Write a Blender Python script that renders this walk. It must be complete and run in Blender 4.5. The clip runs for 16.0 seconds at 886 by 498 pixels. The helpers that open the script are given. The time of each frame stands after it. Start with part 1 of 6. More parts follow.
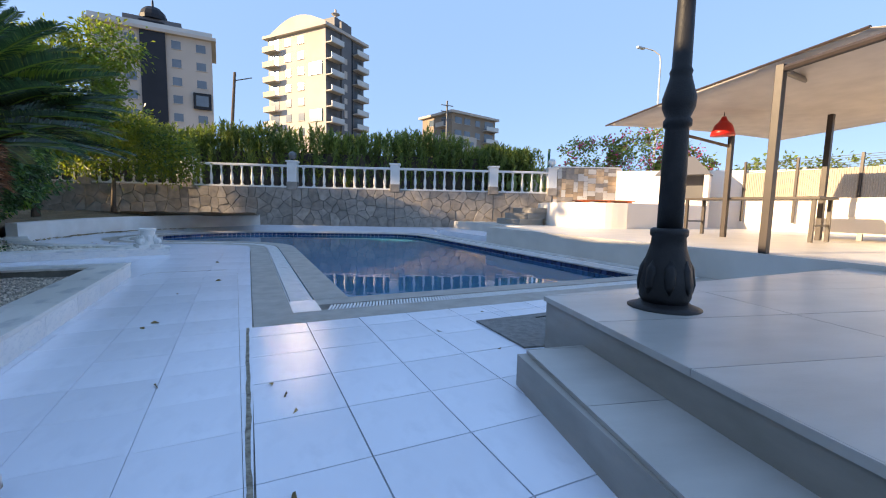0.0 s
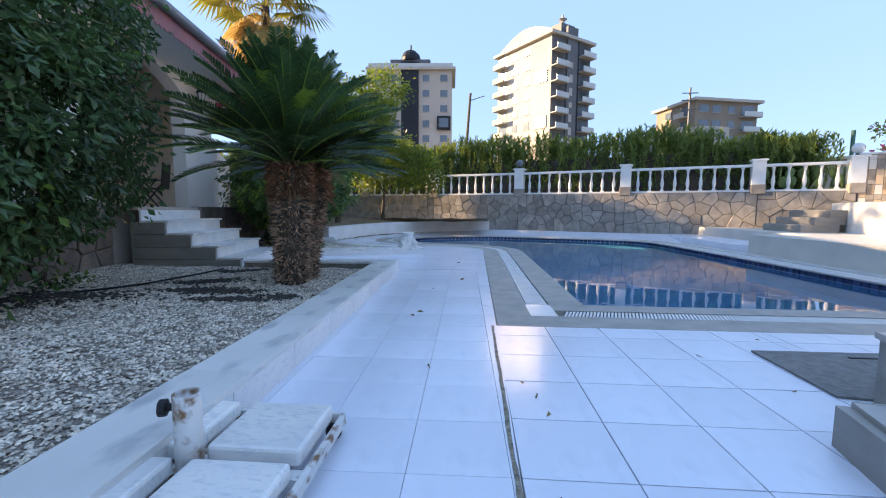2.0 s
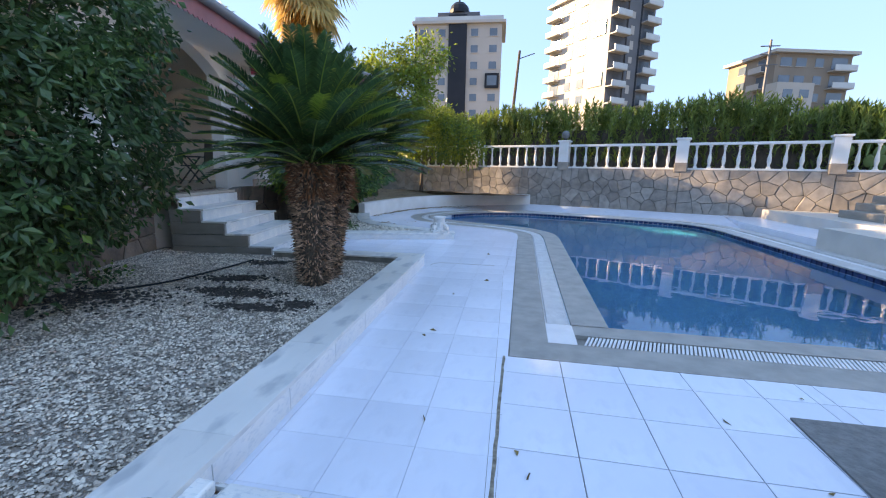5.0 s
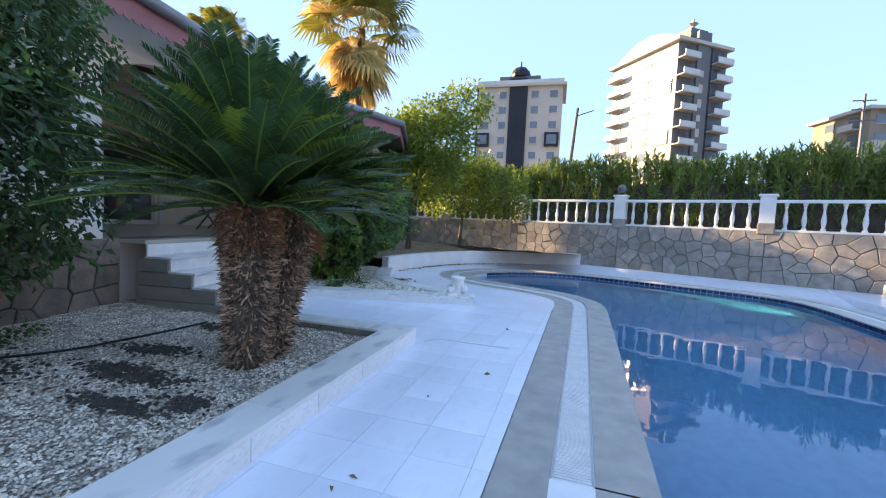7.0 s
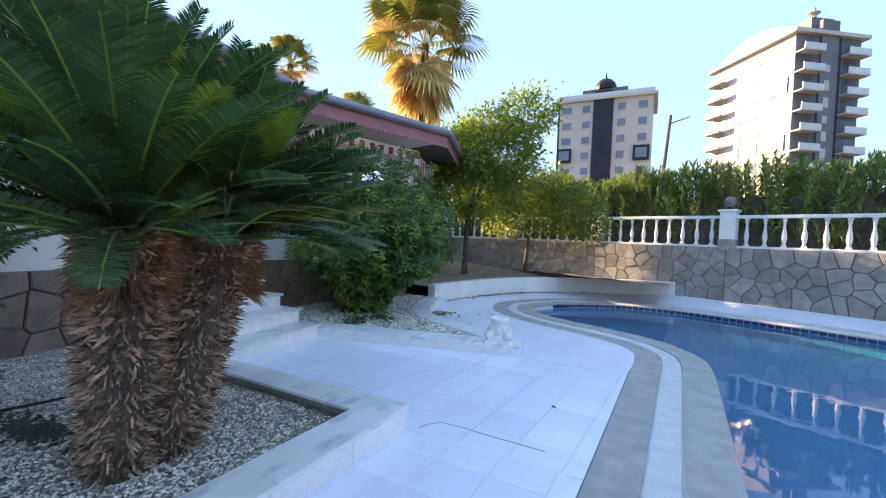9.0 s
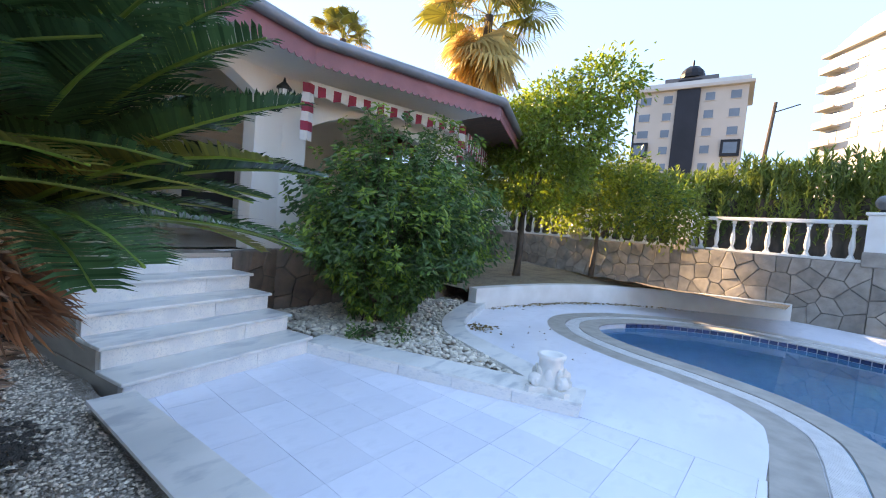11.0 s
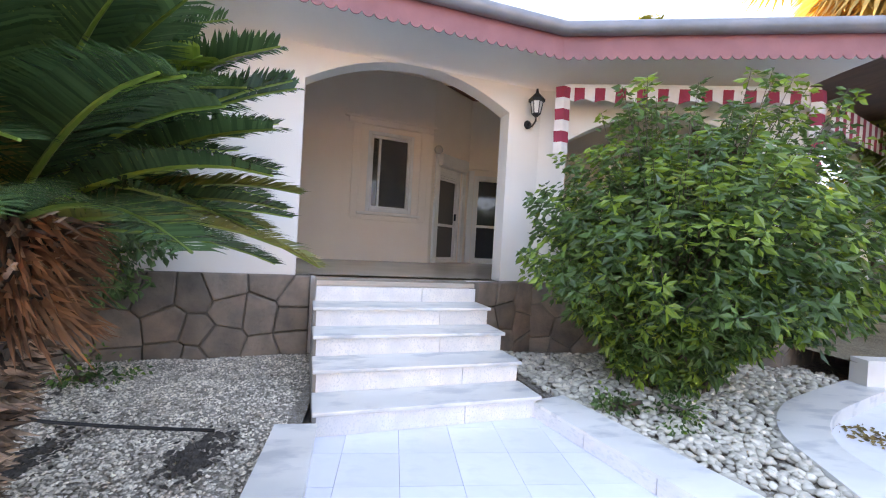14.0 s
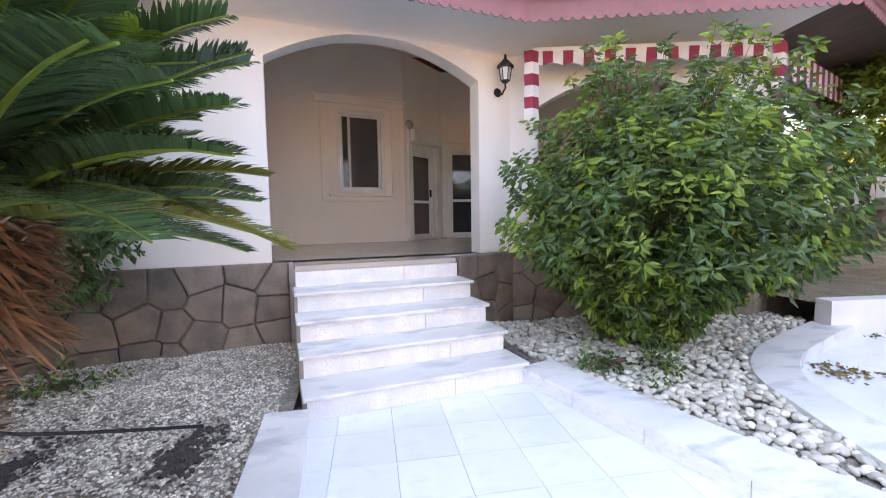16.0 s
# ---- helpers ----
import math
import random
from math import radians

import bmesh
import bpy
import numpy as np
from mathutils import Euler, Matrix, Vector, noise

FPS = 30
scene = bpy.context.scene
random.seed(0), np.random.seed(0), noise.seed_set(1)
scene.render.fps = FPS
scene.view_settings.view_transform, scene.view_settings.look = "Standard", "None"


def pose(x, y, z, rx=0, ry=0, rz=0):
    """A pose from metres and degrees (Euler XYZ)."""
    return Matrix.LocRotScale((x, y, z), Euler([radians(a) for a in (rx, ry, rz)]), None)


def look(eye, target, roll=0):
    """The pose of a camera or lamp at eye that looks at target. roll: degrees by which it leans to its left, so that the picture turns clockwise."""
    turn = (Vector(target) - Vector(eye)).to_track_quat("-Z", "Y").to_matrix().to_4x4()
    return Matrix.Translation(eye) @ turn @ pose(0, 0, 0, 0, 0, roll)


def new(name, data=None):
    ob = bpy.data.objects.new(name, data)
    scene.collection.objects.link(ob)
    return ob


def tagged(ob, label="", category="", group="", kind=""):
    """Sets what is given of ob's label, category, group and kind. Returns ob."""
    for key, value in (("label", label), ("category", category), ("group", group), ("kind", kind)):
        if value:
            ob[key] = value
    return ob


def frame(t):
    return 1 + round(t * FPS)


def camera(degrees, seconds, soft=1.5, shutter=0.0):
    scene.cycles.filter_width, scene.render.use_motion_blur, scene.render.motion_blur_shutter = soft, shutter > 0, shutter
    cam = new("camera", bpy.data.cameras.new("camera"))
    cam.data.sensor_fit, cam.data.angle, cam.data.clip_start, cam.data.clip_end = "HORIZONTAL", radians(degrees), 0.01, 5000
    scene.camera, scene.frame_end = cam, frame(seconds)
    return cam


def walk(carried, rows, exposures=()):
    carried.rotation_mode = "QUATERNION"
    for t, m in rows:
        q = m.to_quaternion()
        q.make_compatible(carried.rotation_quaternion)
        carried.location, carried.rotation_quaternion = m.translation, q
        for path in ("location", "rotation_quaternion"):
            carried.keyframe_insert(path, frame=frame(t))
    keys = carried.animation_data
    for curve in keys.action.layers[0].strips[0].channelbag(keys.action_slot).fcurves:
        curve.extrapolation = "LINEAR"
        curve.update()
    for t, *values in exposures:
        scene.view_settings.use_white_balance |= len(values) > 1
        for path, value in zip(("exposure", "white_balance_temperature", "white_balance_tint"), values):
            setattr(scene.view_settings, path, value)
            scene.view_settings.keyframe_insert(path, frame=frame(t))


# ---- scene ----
cam = camera(94.2, 16.0, soft=1.1)
PATH = [
    (0, (0.013, 0.247, 0.888), (0.87, 2.043, 0.688), 1.2),
    (0.5, (-0.02, 0.239, 0.932), (0.431, 2.174, 0.707), 0.6),
    (1, (-0.087, 0.211, 0.987), (-0.001, 2.205, 0.856), -0.6),
    (1.5, (-0.149, 0.283, 0.926), (-0.281, 2.271, 0.752), -1.6),
    (2, (-0.154, 0.283, 0.894), (-0.303, 2.269, 0.705), 0.3),
    (2.5, (-0.149, 0.284, 0.896), (-0.286, 2.27, 0.704), -0.4),
    (3, (-0.126, 0.321, 0.893), (-0.177, 2.312, 0.701), -0.4),
    (5.5, (0.215, 0.75, 1.4), (-0.373, 2.62, 1.0), 1.2),
    (6, (0.368, 1.159, 1.387), (-0.436, 2.978, 1.171), 2.1),
    (6.5, (0.312, 1.585, 1.357), (-0.406, 3.446, 1.216), 2.9),
    (7, (0.415, 1.996, 1.332), (-0.215, 3.889, 1.204), 2.7),
    (7.5, (0.52, 2.357, 1.4), (-0.161, 4.234, 1.287), 2.8),
    (8, (0.528, 2.759, 1.428), (-0.186, 4.626, 1.369), 2.2),
    (8.5, (0.534, 3.183, 1.433), (-0.346, 4.979, 1.387), 1.9),
    (11, (-0.117, 5.145, 1.466), (-1.345, 6.72, 1.359), 5.2),
    (11.5, (-0.144, 5.472, 1.53), (-1.566, 6.874, 1.42), 6.3),
    (12, (-0.254, 5.796, 1.497), (-1.741, 7.127, 1.362), 6.6),
    (12.5, (-0.445, 6.079, 1.362), (-2.033, 7.292, 1.282), 4.9),
    (13, (-0.553, 6.282, 1.365), (-2.359, 7.138, 1.292), 3.5),
    (13.5, (-0.647, 6.378, 1.359), (-2.599, 6.811, 1.308), 2.6),
    (14, (-0.701, 6.393, 1.364), (-2.676, 6.711, 1.333), 3.3),
    (14.5, (-0.722, 6.378, 1.363), (-2.689, 6.724, 1.269), 2.8),
    (15, (-0.722, 6.375, 1.358), (-2.683, 6.753, 1.249), 1.6),
    (15.5, (-0.726, 6.385, 1.357), (-2.679, 6.792, 1.221), 0.3),
    (16, (-0.736, 6.395, 1.349), (-2.687, 6.815, 1.207), -0.9),
]
EXPOSURES = [(0.0, 1.85, 11500, 14), (1.0, 2.12, 11800, 15), (3.0, 2.2, 11900, 16), (5.5, 2.4, 12200, 16), (8.5, 2.52, 12000, 15), (11.0, 2.82, 13800, 18), (12.5, 3.15, 17500, 22), (14.0, 3.68, 24000, 29), (16.0, 3.76, 26000, 33)]
walk(cam, [(t, look(eye, target, roll)) for t, eye, target, roll in PATH], EXPOSURES)

# ---- world, sun, exposure ----
SUN_AZ = radians(169.0)      # direction towards the sun, counter-clockwise from +x
SUN_EL = radians(17.6)
world = bpy.data.worlds.new("world")
scene.world = world
world.use_nodes = True
wn, wl = world.node_tree.nodes, world.node_tree.links
sky = wn.new("ShaderNodeTexSky")
sky.sky_type, sky.sun_disc = "NISHITA", False
sky.sun_elevation, sky.sun_rotation = SUN_EL, math.pi / 2 - SUN_AZ
sky.altitude, sky.air_density, sky.dust_density, sky.ozone_density = 1200, 0.85, 0.1, 3.0
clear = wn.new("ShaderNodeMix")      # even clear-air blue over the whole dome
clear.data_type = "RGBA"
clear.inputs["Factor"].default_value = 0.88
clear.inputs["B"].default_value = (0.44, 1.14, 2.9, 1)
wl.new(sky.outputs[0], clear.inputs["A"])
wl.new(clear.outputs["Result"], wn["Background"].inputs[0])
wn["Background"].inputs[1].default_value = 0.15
sun_data = bpy.data.lights.new("sun", "SUN")
sun_data.energy, sun_data.angle, sun_data.color = 2.9, radians(0.6), (1.0, 0.92, 0.82)
sun_lamp = new("sun", sun_data)
sun_dir = Vector((math.cos(SUN_AZ) * math.cos(SUN_EL), math.sin(SUN_AZ) * math.cos(SUN_EL), math.sin(SUN_EL)))
sun_lamp.matrix_world = look(sun_dir * 60, (0, 0, 0))


# ---- materials ----
def mat(name, c1, c2=None, scale=4.0, rough=0.6, bump=0.0, bscale=40.0, metal=0.0, c3=None, vary=0.0, spec=0.5, detail=6.0, stretch=None, island=False):
    """Two-scale noise colour, fine relief, optional per-object variation."""
    m = bpy.data.materials.new(name)
    m.use_nodes = True
    n, l = m.node_tree.nodes, m.node_tree.links
    b = n["Principled BSDF"]
    b.inputs["Roughness"].default_value, b.inputs["Metallic"].default_value = rough, metal
    b.inputs["Specular IOR Level"].default_value = spec
    tc = n.new("ShaderNodeTexCoord")
    src = tc.outputs["Object"]
    if stretch:
        mp = n.new("ShaderNodeMapping")
        mp.inputs["Scale"].default_value = stretch
        l.new(src, mp.inputs[0])
        src = mp.outputs[0]
    c2 = c2 or tuple(v * 0.8 for v in c1)
    t1 = n.new("ShaderNodeTexNoise")
    t1.inputs["Scale"].default_value, t1.inputs["Detail"].default_value = scale, detail
    l.new(src, t1.inputs["Vector"])
    r1 = n.new("ShaderNodeValToRGB")
    r1.color_ramp.elements[0].position, r1.color_ramp.elements[1].position = 0.33, 0.67
    r1.color_ramp.elements[0].color, r1.color_ramp.elements[1].color = (*c2, 1), (*c1, 1)
    l.new(t1.outputs[0], r1.inputs[0])
    out = r1.outputs[0]
    t2 = n.new("ShaderNodeTexNoise")
    t2.inputs["Scale"].default_value, t2.inputs["Detail"].default_value = bscale, 5
    l.new(src, t2.inputs["Vector"])
    if c3:
        mx = n.new("ShaderNodeMix")
        mx.data_type = "RGBA"
        rr = n.new("ShaderNodeValToRGB")
        rr.color_ramp.elements[0].position, rr.color_ramp.elements[1].position = 0.52, 0.66
        l.new(t2.outputs[0], rr.inputs[0])
        l.new(rr.outputs[0], mx.inputs["Factor"])
        l.new(out, mx.inputs["A"])
        mx.inputs["B"].default_value = (*c3, 1)
        out = mx.outputs["Result"]
    if vary:
        hs = n.new("ShaderNodeHueSaturation")
        if island:
            rnd = n.new("ShaderNodeNewGeometry").outputs["Random Per Island"]
        else:
            rnd = n.new("ShaderNodeObjectInfo").outputs["Random"]
        mr = n.new("ShaderNodeMapRange")
        mr.inputs["To Min"].default_value, mr.inputs["To Max"].default_value = 1 - vary, 1 + vary
        l.new(rnd, mr.inputs["Value"])
        l.new(mr.outputs[0], hs.inputs["Value"])
        l.new(out, hs.inputs["Color"])
        out = hs.outputs[0]
    l.new(out, b.inputs["Base Color"])
    if bump:
        bp = n.new("ShaderNodeBump")
        bp.inputs["Strength"].default_value, bp.inputs["Distance"].default_value = bump, 0.02
        l.new(t2.outputs[0], bp.inputs["Height"])
        l.new(bp.outputs[0], b.inputs["Normal"])
    return m


def leafmat(name, c1, c2, rough=0.45, trans=0.35):
    """Leaf: varied per leaf, lets some light through."""
    m = mat(name, c1, c2, scale=1.3, rough=rough, vary=0.35, island=True)
    n, l = m.node_tree.nodes, m.node_tree.links
    b = n["Principled BSDF"]
    col = b.inputs["Base Color"].links[0].from_socket
    tr = n.new("ShaderNodeBsdfTranslucent")
    hs = n.new("ShaderNodeHueSaturation")
    hs.inputs["Hue"].default_value, hs.inputs["Saturation"].default_value, hs.inputs["Value"].default_value = 0.47, 1.1, 2.0
    l.new(col, hs.inputs["Color"])
    l.new(hs.outputs[0], tr.inputs["Color"])
    mx = n.new("ShaderNodeMixShader")
    mx.inputs[0].default_value = trans
    l.new(b.outputs[0], mx.inputs[1])
    l.new(tr.outputs[0], mx.inputs[2])
    l.new(mx.outputs[0], n["Material Output"].inputs["Surface"])
    return m


M = {}
M["floor_tile"] = mat("floor_tile", (0.79, 0.84, 0.92), (0.7, 0.75, 0.83), scale=1.6, rough=0.25, bump=0.015, bscale=9, vary=0.04, c3=(0.71, 0.76, 0.84), stretch=(1, 0.6, 1))
M["grout"] = mat("grout", (0.34, 0.31, 0.27), (0.2, 0.18, 0.16), scale=9, rough=0.9, bump=0.3)
M["joint_fill"] = mat("joint_fill", (0.42, 0.36, 0.28), (0.16, 0.13, 0.1), scale=22, rough=0.95, bump=0.8, bscale=70)
M["marble"] = mat("marble", (0.88, 0.85, 0.8), (0.7, 0.71, 0.71), scale=2.2, rough=0.3, bump=0.03, bscale=30, c3=(0.66, 0.68, 0.68), vary=0.05, stretch=(1, 2.5, 2))
M["marble_top"] = mat("marble_top", (0.82, 0.8, 0.76), (0.66, 0.66, 0.63), scale=2.5, rough=0.38, bump=0.05, bscale=7, c3=(0.52, 0.54, 0.54), vary=0.06, stretch=(1, 0.4, 1))
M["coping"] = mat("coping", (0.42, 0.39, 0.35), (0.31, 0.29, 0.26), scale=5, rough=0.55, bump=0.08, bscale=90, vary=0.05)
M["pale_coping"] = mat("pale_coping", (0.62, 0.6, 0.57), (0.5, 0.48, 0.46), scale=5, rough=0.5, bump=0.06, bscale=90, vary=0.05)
M["white_band"] = mat("white_band", (0.8, 0.8, 0.8), (0.7, 0.71, 0.72), scale=5, rough=0.4, bump=0.03)
M["grate"] = mat("grate", (0.78, 0.78, 0.77), (0.66, 0.66, 0.65), scale=8, rough=0.45, vary=0.05)
M["mosaic"] = mat("mosaic", (0.035, 0.085, 0.2), (0.015, 0.04, 0.11), scale=20, rough=0.2, vary=0.3)
M["pool_wall"] = mat("pool_wall", (0.004, 0.4, 0.58), (0.003, 0.34, 0.52), scale=12, rough=0.3, bscale=80)
M["gravel"] = mat("gravel", (0.42, 0.34, 0.28), (0.18, 0.135, 0.1), scale=14, rough=0.9, bump=0.9, bscale=110, c3=(0.55, 0.52, 0.49))
M["gravel_stone"] = mat("gravel_stone", (0.74, 0.64, 0.54), (0.46, 0.37, 0.3), scale=9, rough=0.8, vary=0.6, island=True)
M["pebble"] = mat("pebble", (0.78, 0.7, 0.6), (0.52, 0.46, 0.38), scale=9, rough=0.55, vary=0.3, island=True)
M["soil"] = mat("soil", (0.30, 0.22, 0.15), (0.18, 0.13, 0.09), scale=3, rough=0.95, bump=0.8, bscale=45, c3=(0.38, 0.30, 0.2))
M["dark_soil"] = mat("dark_soil", (0.09, 0.075, 0.065), (0.05, 0.04, 0.035), scale=14, rough=0.95, bump=0.8, bscale=60)
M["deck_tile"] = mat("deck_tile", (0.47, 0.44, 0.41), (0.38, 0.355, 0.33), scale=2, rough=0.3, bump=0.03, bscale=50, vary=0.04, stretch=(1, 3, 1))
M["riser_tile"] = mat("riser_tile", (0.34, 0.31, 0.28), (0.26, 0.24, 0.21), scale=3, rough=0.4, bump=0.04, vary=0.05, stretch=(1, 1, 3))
M["terrace_tile"] = mat("terrace_tile", (0.62, 0.57, 0.51), (0.54, 0.5, 0.45), scale=2, rough=0.4, bump=0.03, vary=0.04)
M["stone"] = mat("stone", (0.34, 0.29, 0.245), (0.22, 0.19, 0.165), scale=5, rough=0.8, bump=0.5, bscale=25, vary=0.22)
M["plinth_stone"] = mat("plinth_stone", (0.27, 0.2, 0.16), (0.15, 0.12, 0.1), scale=5, rough=0.75, bump=0.5, bscale=25, vary=0.25)
M["mortar"] = mat("mortar", (0.2, 0.175, 0.15), (0.13, 0.115, 0.1), scale=8, rough=0.95, bump=0.4)
M["white_paint"] = mat("white_paint", (0.78, 0.77, 0.74), (0.68, 0.66, 0.62), scale=2.5, rough=0.6, bump=0.08, bscale=50, vary=0.04)
M["white_plaster"] = mat("white_plaster", (0.87, 0.8, 0.73), (0.82, 0.75, 0.68), scale=1.2, rough=0.8, bump=0.15, bscale=90)
M["cream_plaster"] = mat("cream_plaster", (0.9, 0.77, 0.67), (0.85, 0.72, 0.62), scale=1.0, rough=0.8, bump=0.12, bscale=90)
M["soffit"] = mat("soffit", (0.16, 0.09, 0.07), (0.1, 0.06, 0.05), scale=3, rough=0.6, bump=0.1, stretch=(1, 8, 1))
M["pink_wood"] = mat("pink_wood", (0.36, 0.125, 0.13), (0.28, 0.095, 0.1), scale=3, rough=0.55, bump=0.08, bscale=30)
M["gutter"] = mat("gutter", (0.23, 0.24, 0.26), (0.17, 0.18, 0.19), scale=3, rough=0.4, bump=0.03, metal=0.3)
M["roof_tile"] = mat("roof_tile", (0.28, 0.1, 0.06), (0.2, 0.07, 0.05), scale=4, rough=0.8, bump=0.3, bscale=20)
M["awning_red"] = mat("awning_red", (0.42, 0.035, 0.07), (0.32, 0.03, 0.05), scale=6, rough=0.8, bump=0.1, bscale=200)
M["awning_white"] = mat("awning_white", (0.78, 0.74, 0.7), (0.66, 0.6, 0.56), scale=6, rough=0.8, bump=0.1, bscale=200)
M["black_iron"] = mat("black_iron", (0.02, 0.02, 0.022), (0.012, 0.012, 0.013), scale=10, rough=0.5, bump=0.15, bscale=80, spec=0.3)
M["brown_metal"] = mat("brown_metal", (0.05, 0.035, 0.03), (0.035, 0.025, 0.02), scale=6, rough=0.4, bump=0.03)
M["white_pvc"] = mat("white_pvc", (0.8, 0.78, 0.75), (0.72, 0.7, 0.66), scale=3, rough=0.35, bump=0.02)
M["canvas"] = mat("canvas", (0.55, 0.5, 0.46), (0.46, 0.42, 0.39), scale=2.5, rough=0.85, bump=0.1, bscale=150)
M["red_plastic"] = mat("red_plastic", (0.6, 0.02, 0.015), (0.5, 0.015, 0.012), scale=6, rough=0.3)
M["orange_wood"] = mat("orange_wood", (0.5, 0.13, 0.05), (0.36, 0.08, 0.03), scale=4, rough=0.5, bump=0.1, stretch=(1, 8, 1), vary=0.15)
M["rusty"] = mat("rusty", (0.7, 0.7, 0.68), (0.62, 0.62, 0.6), scale=5, rough=0.5, bump=0.15, bscale=18, c3=(0.24, 0.1, 0.04))
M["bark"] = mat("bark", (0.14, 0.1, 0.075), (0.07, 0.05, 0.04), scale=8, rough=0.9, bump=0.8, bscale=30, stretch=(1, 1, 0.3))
M["sago_bark"] = mat("sago_bark", (0.5, 0.31, 0.215), (0.14, 0.08, 0.055), scale=14, rough=0.85, bump=0.5, vary=0.85, island=True)
M["dry_frond"] = mat("dry_frond", (0.3, 0.12, 0.055), (0.13, 0.05, 0.025), scale=8, rough=0.8, vary=0.35, island=True)
M["sago_leaf"] = leafmat("sago_leaf", (0.055, 0.14, 0.055), (0.025, 0.07, 0.033), rough=0.2, trans=0.14)
M["sago_young"] = leafmat("sago_young", (0.19, 0.31, 0.06), (0.12, 0.22, 0.045), rough=0.3, trans=0.25)
M["sago_yellow"] = leafmat("sago_yellow", (0.22, 0.18, 0.03), (0.1, 0.11, 0.025), rough=0.5, trans=0.2)
M["bush_leaf"] = leafmat("bush_leaf", (0.07, 0.18, 0.048), (0.024, 0.08, 0.024), rough=0.34, trans=0.2)
# bush_leaf a little darker: one bush's shade is put into its leaf colour
M["bush_leaf_shade"] = leafmat("bush_leaf_shade", (0.07, 0.165, 0.06), (0.022, 0.065, 0.026), rough=0.32, trans=0.25)
M["bush_young"] = leafmat("bush_young", (0.17, 0.29, 0.05), (0.1, 0.2, 0.035), rough=0.4, trans=0.25)
M["citrus_leaf"] = leafmat("citrus_leaf", (0.15, 0.21, 0.04), (0.07, 0.12, 0.028), rough=0.4, trans=0.5)
M["hedge_leaf"] = leafmat("hedge_leaf", (0.17, 0.23, 0.055), (0.085, 0.14, 0.04), rough=0.5, trans=0.35)
M["palm_leaf"] = leafmat("palm_leaf", (0.17, 0.18, 0.045), (0.1, 0.12, 0.03), rough=0.45, trans=0.3)
M["palm_dry"] = leafmat("palm_dry", (0.46, 0.37, 0.15), (0.34, 0.26, 0.1), rough=0.8, trans=0.35)
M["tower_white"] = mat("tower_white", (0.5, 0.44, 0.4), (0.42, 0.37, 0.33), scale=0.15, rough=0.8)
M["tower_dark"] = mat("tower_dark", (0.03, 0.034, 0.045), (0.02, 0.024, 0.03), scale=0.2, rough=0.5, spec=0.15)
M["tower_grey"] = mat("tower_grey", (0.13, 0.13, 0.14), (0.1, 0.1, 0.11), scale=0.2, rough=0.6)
M["tower_brown"] = mat("tower_brown", (0.3, 0.23, 0.18), (0.24, 0.18, 0.14), scale=0.2, rough=0.8)
M["oleander_flower"] = leafmat("oleander_flower", (0.5, 0.09, 0.12), (0.4, 0.06, 0.08), rough=0.5, trans=0.3)
M["tower_beige"] = mat("tower_beige", (0.5, 0.4, 0.31), (0.42, 0.34, 0.27), scale=0.2, rough=0.8)
M["tower_glass"] = mat("tower_glass", (0.12, 0.16, 0.2), (0.08, 0.11, 0.14), scale=0.3, rough=0.12, spec=0.8)
M["green_glass"] = mat("green_glass", (0.03, 0.16, 0.12), (0.02, 0.11, 0.08), scale=0.4, rough=0.2)
M["rail_glass"] = mat("rail_glass", (0.55, 0.56, 0.55), (0.46, 0.47, 0.47), scale=0.4, rough=0.25)
M["ground"] = mat("ground", (0.22, 0.2, 0.14), (0.13, 0.13, 0.08), scale=0.05, rough=0.95, bump=0.3, bscale=2)
M["mat_rubber"] = mat("mat_rubber", (0.24, 0.24, 0.23), (0.17, 0.17, 0.165), scale=20, rough=0.85, bump=0.6, bscale=45)
M["mosaic_wall"] = mat("mosaic_wall", (0.5, 0.36, 0.24), (0.32, 0.22, 0.14), scale=3, rough=0.6, bump=0.2, vary=0.4)
M["lamp_globe"] = mat("lamp_globe", (0.75, 0.75, 0.72), (0.6, 0.6, 0.58), scale=4, rough=0.15)
M["dark_globe"] = mat("dark_globe", (0.2, 0.2, 0.2), (0.12, 0.12, 0.12), scale=6, rough=0.12)
M["screen"] = mat("screen", (0.12, 0.105, 0.1), (0.09, 0.08, 0.075), scale=30, rough=0.5, stretch=(12, 12, 0.6))
M["curtain"] = mat("curtain", (0.16, 0.14, 0.135), (0.09, 0.08, 0.08), scale=14, rough=0.9, stretch=(6, 6, 0.1))
M["porch_tile"] = mat("porch_tile", (0.56, 0.47, 0.39), (0.48, 0.4, 0.33), scale=2, rough=0.2, vary=0.04)
M["leaf_litter"] = mat("leaf_litter", (0.3, 0.2, 0.07), (0.18, 0.1, 0.04), scale=9, rough=0.8, vary=0.4, island=True)
M["tent"] = mat("tent", (0.7, 0.66, 0.62), (0.6, 0.57, 0.53), scale=3, rough=0.7)
M["cactus"] = mat("cactus", (0.16, 0.24, 0.08), (0.1, 0.16, 0.05), scale=3, rough=0.5, vary=0.2)


def glass(name, tint, rough=0.02):
    m = bpy.data.materials.new(name)
    m.use_nodes = True
    b = m.node_tree.nodes["Principled BSDF"]
    b.inputs["Base Color"].default_value = (*tint, 1)
    b.inputs["Transmission Weight"].default_value = 1.0
    b.inputs["Roughness"].default_value, b.inputs["IOR"].default_value = rough, 1.33
    return m


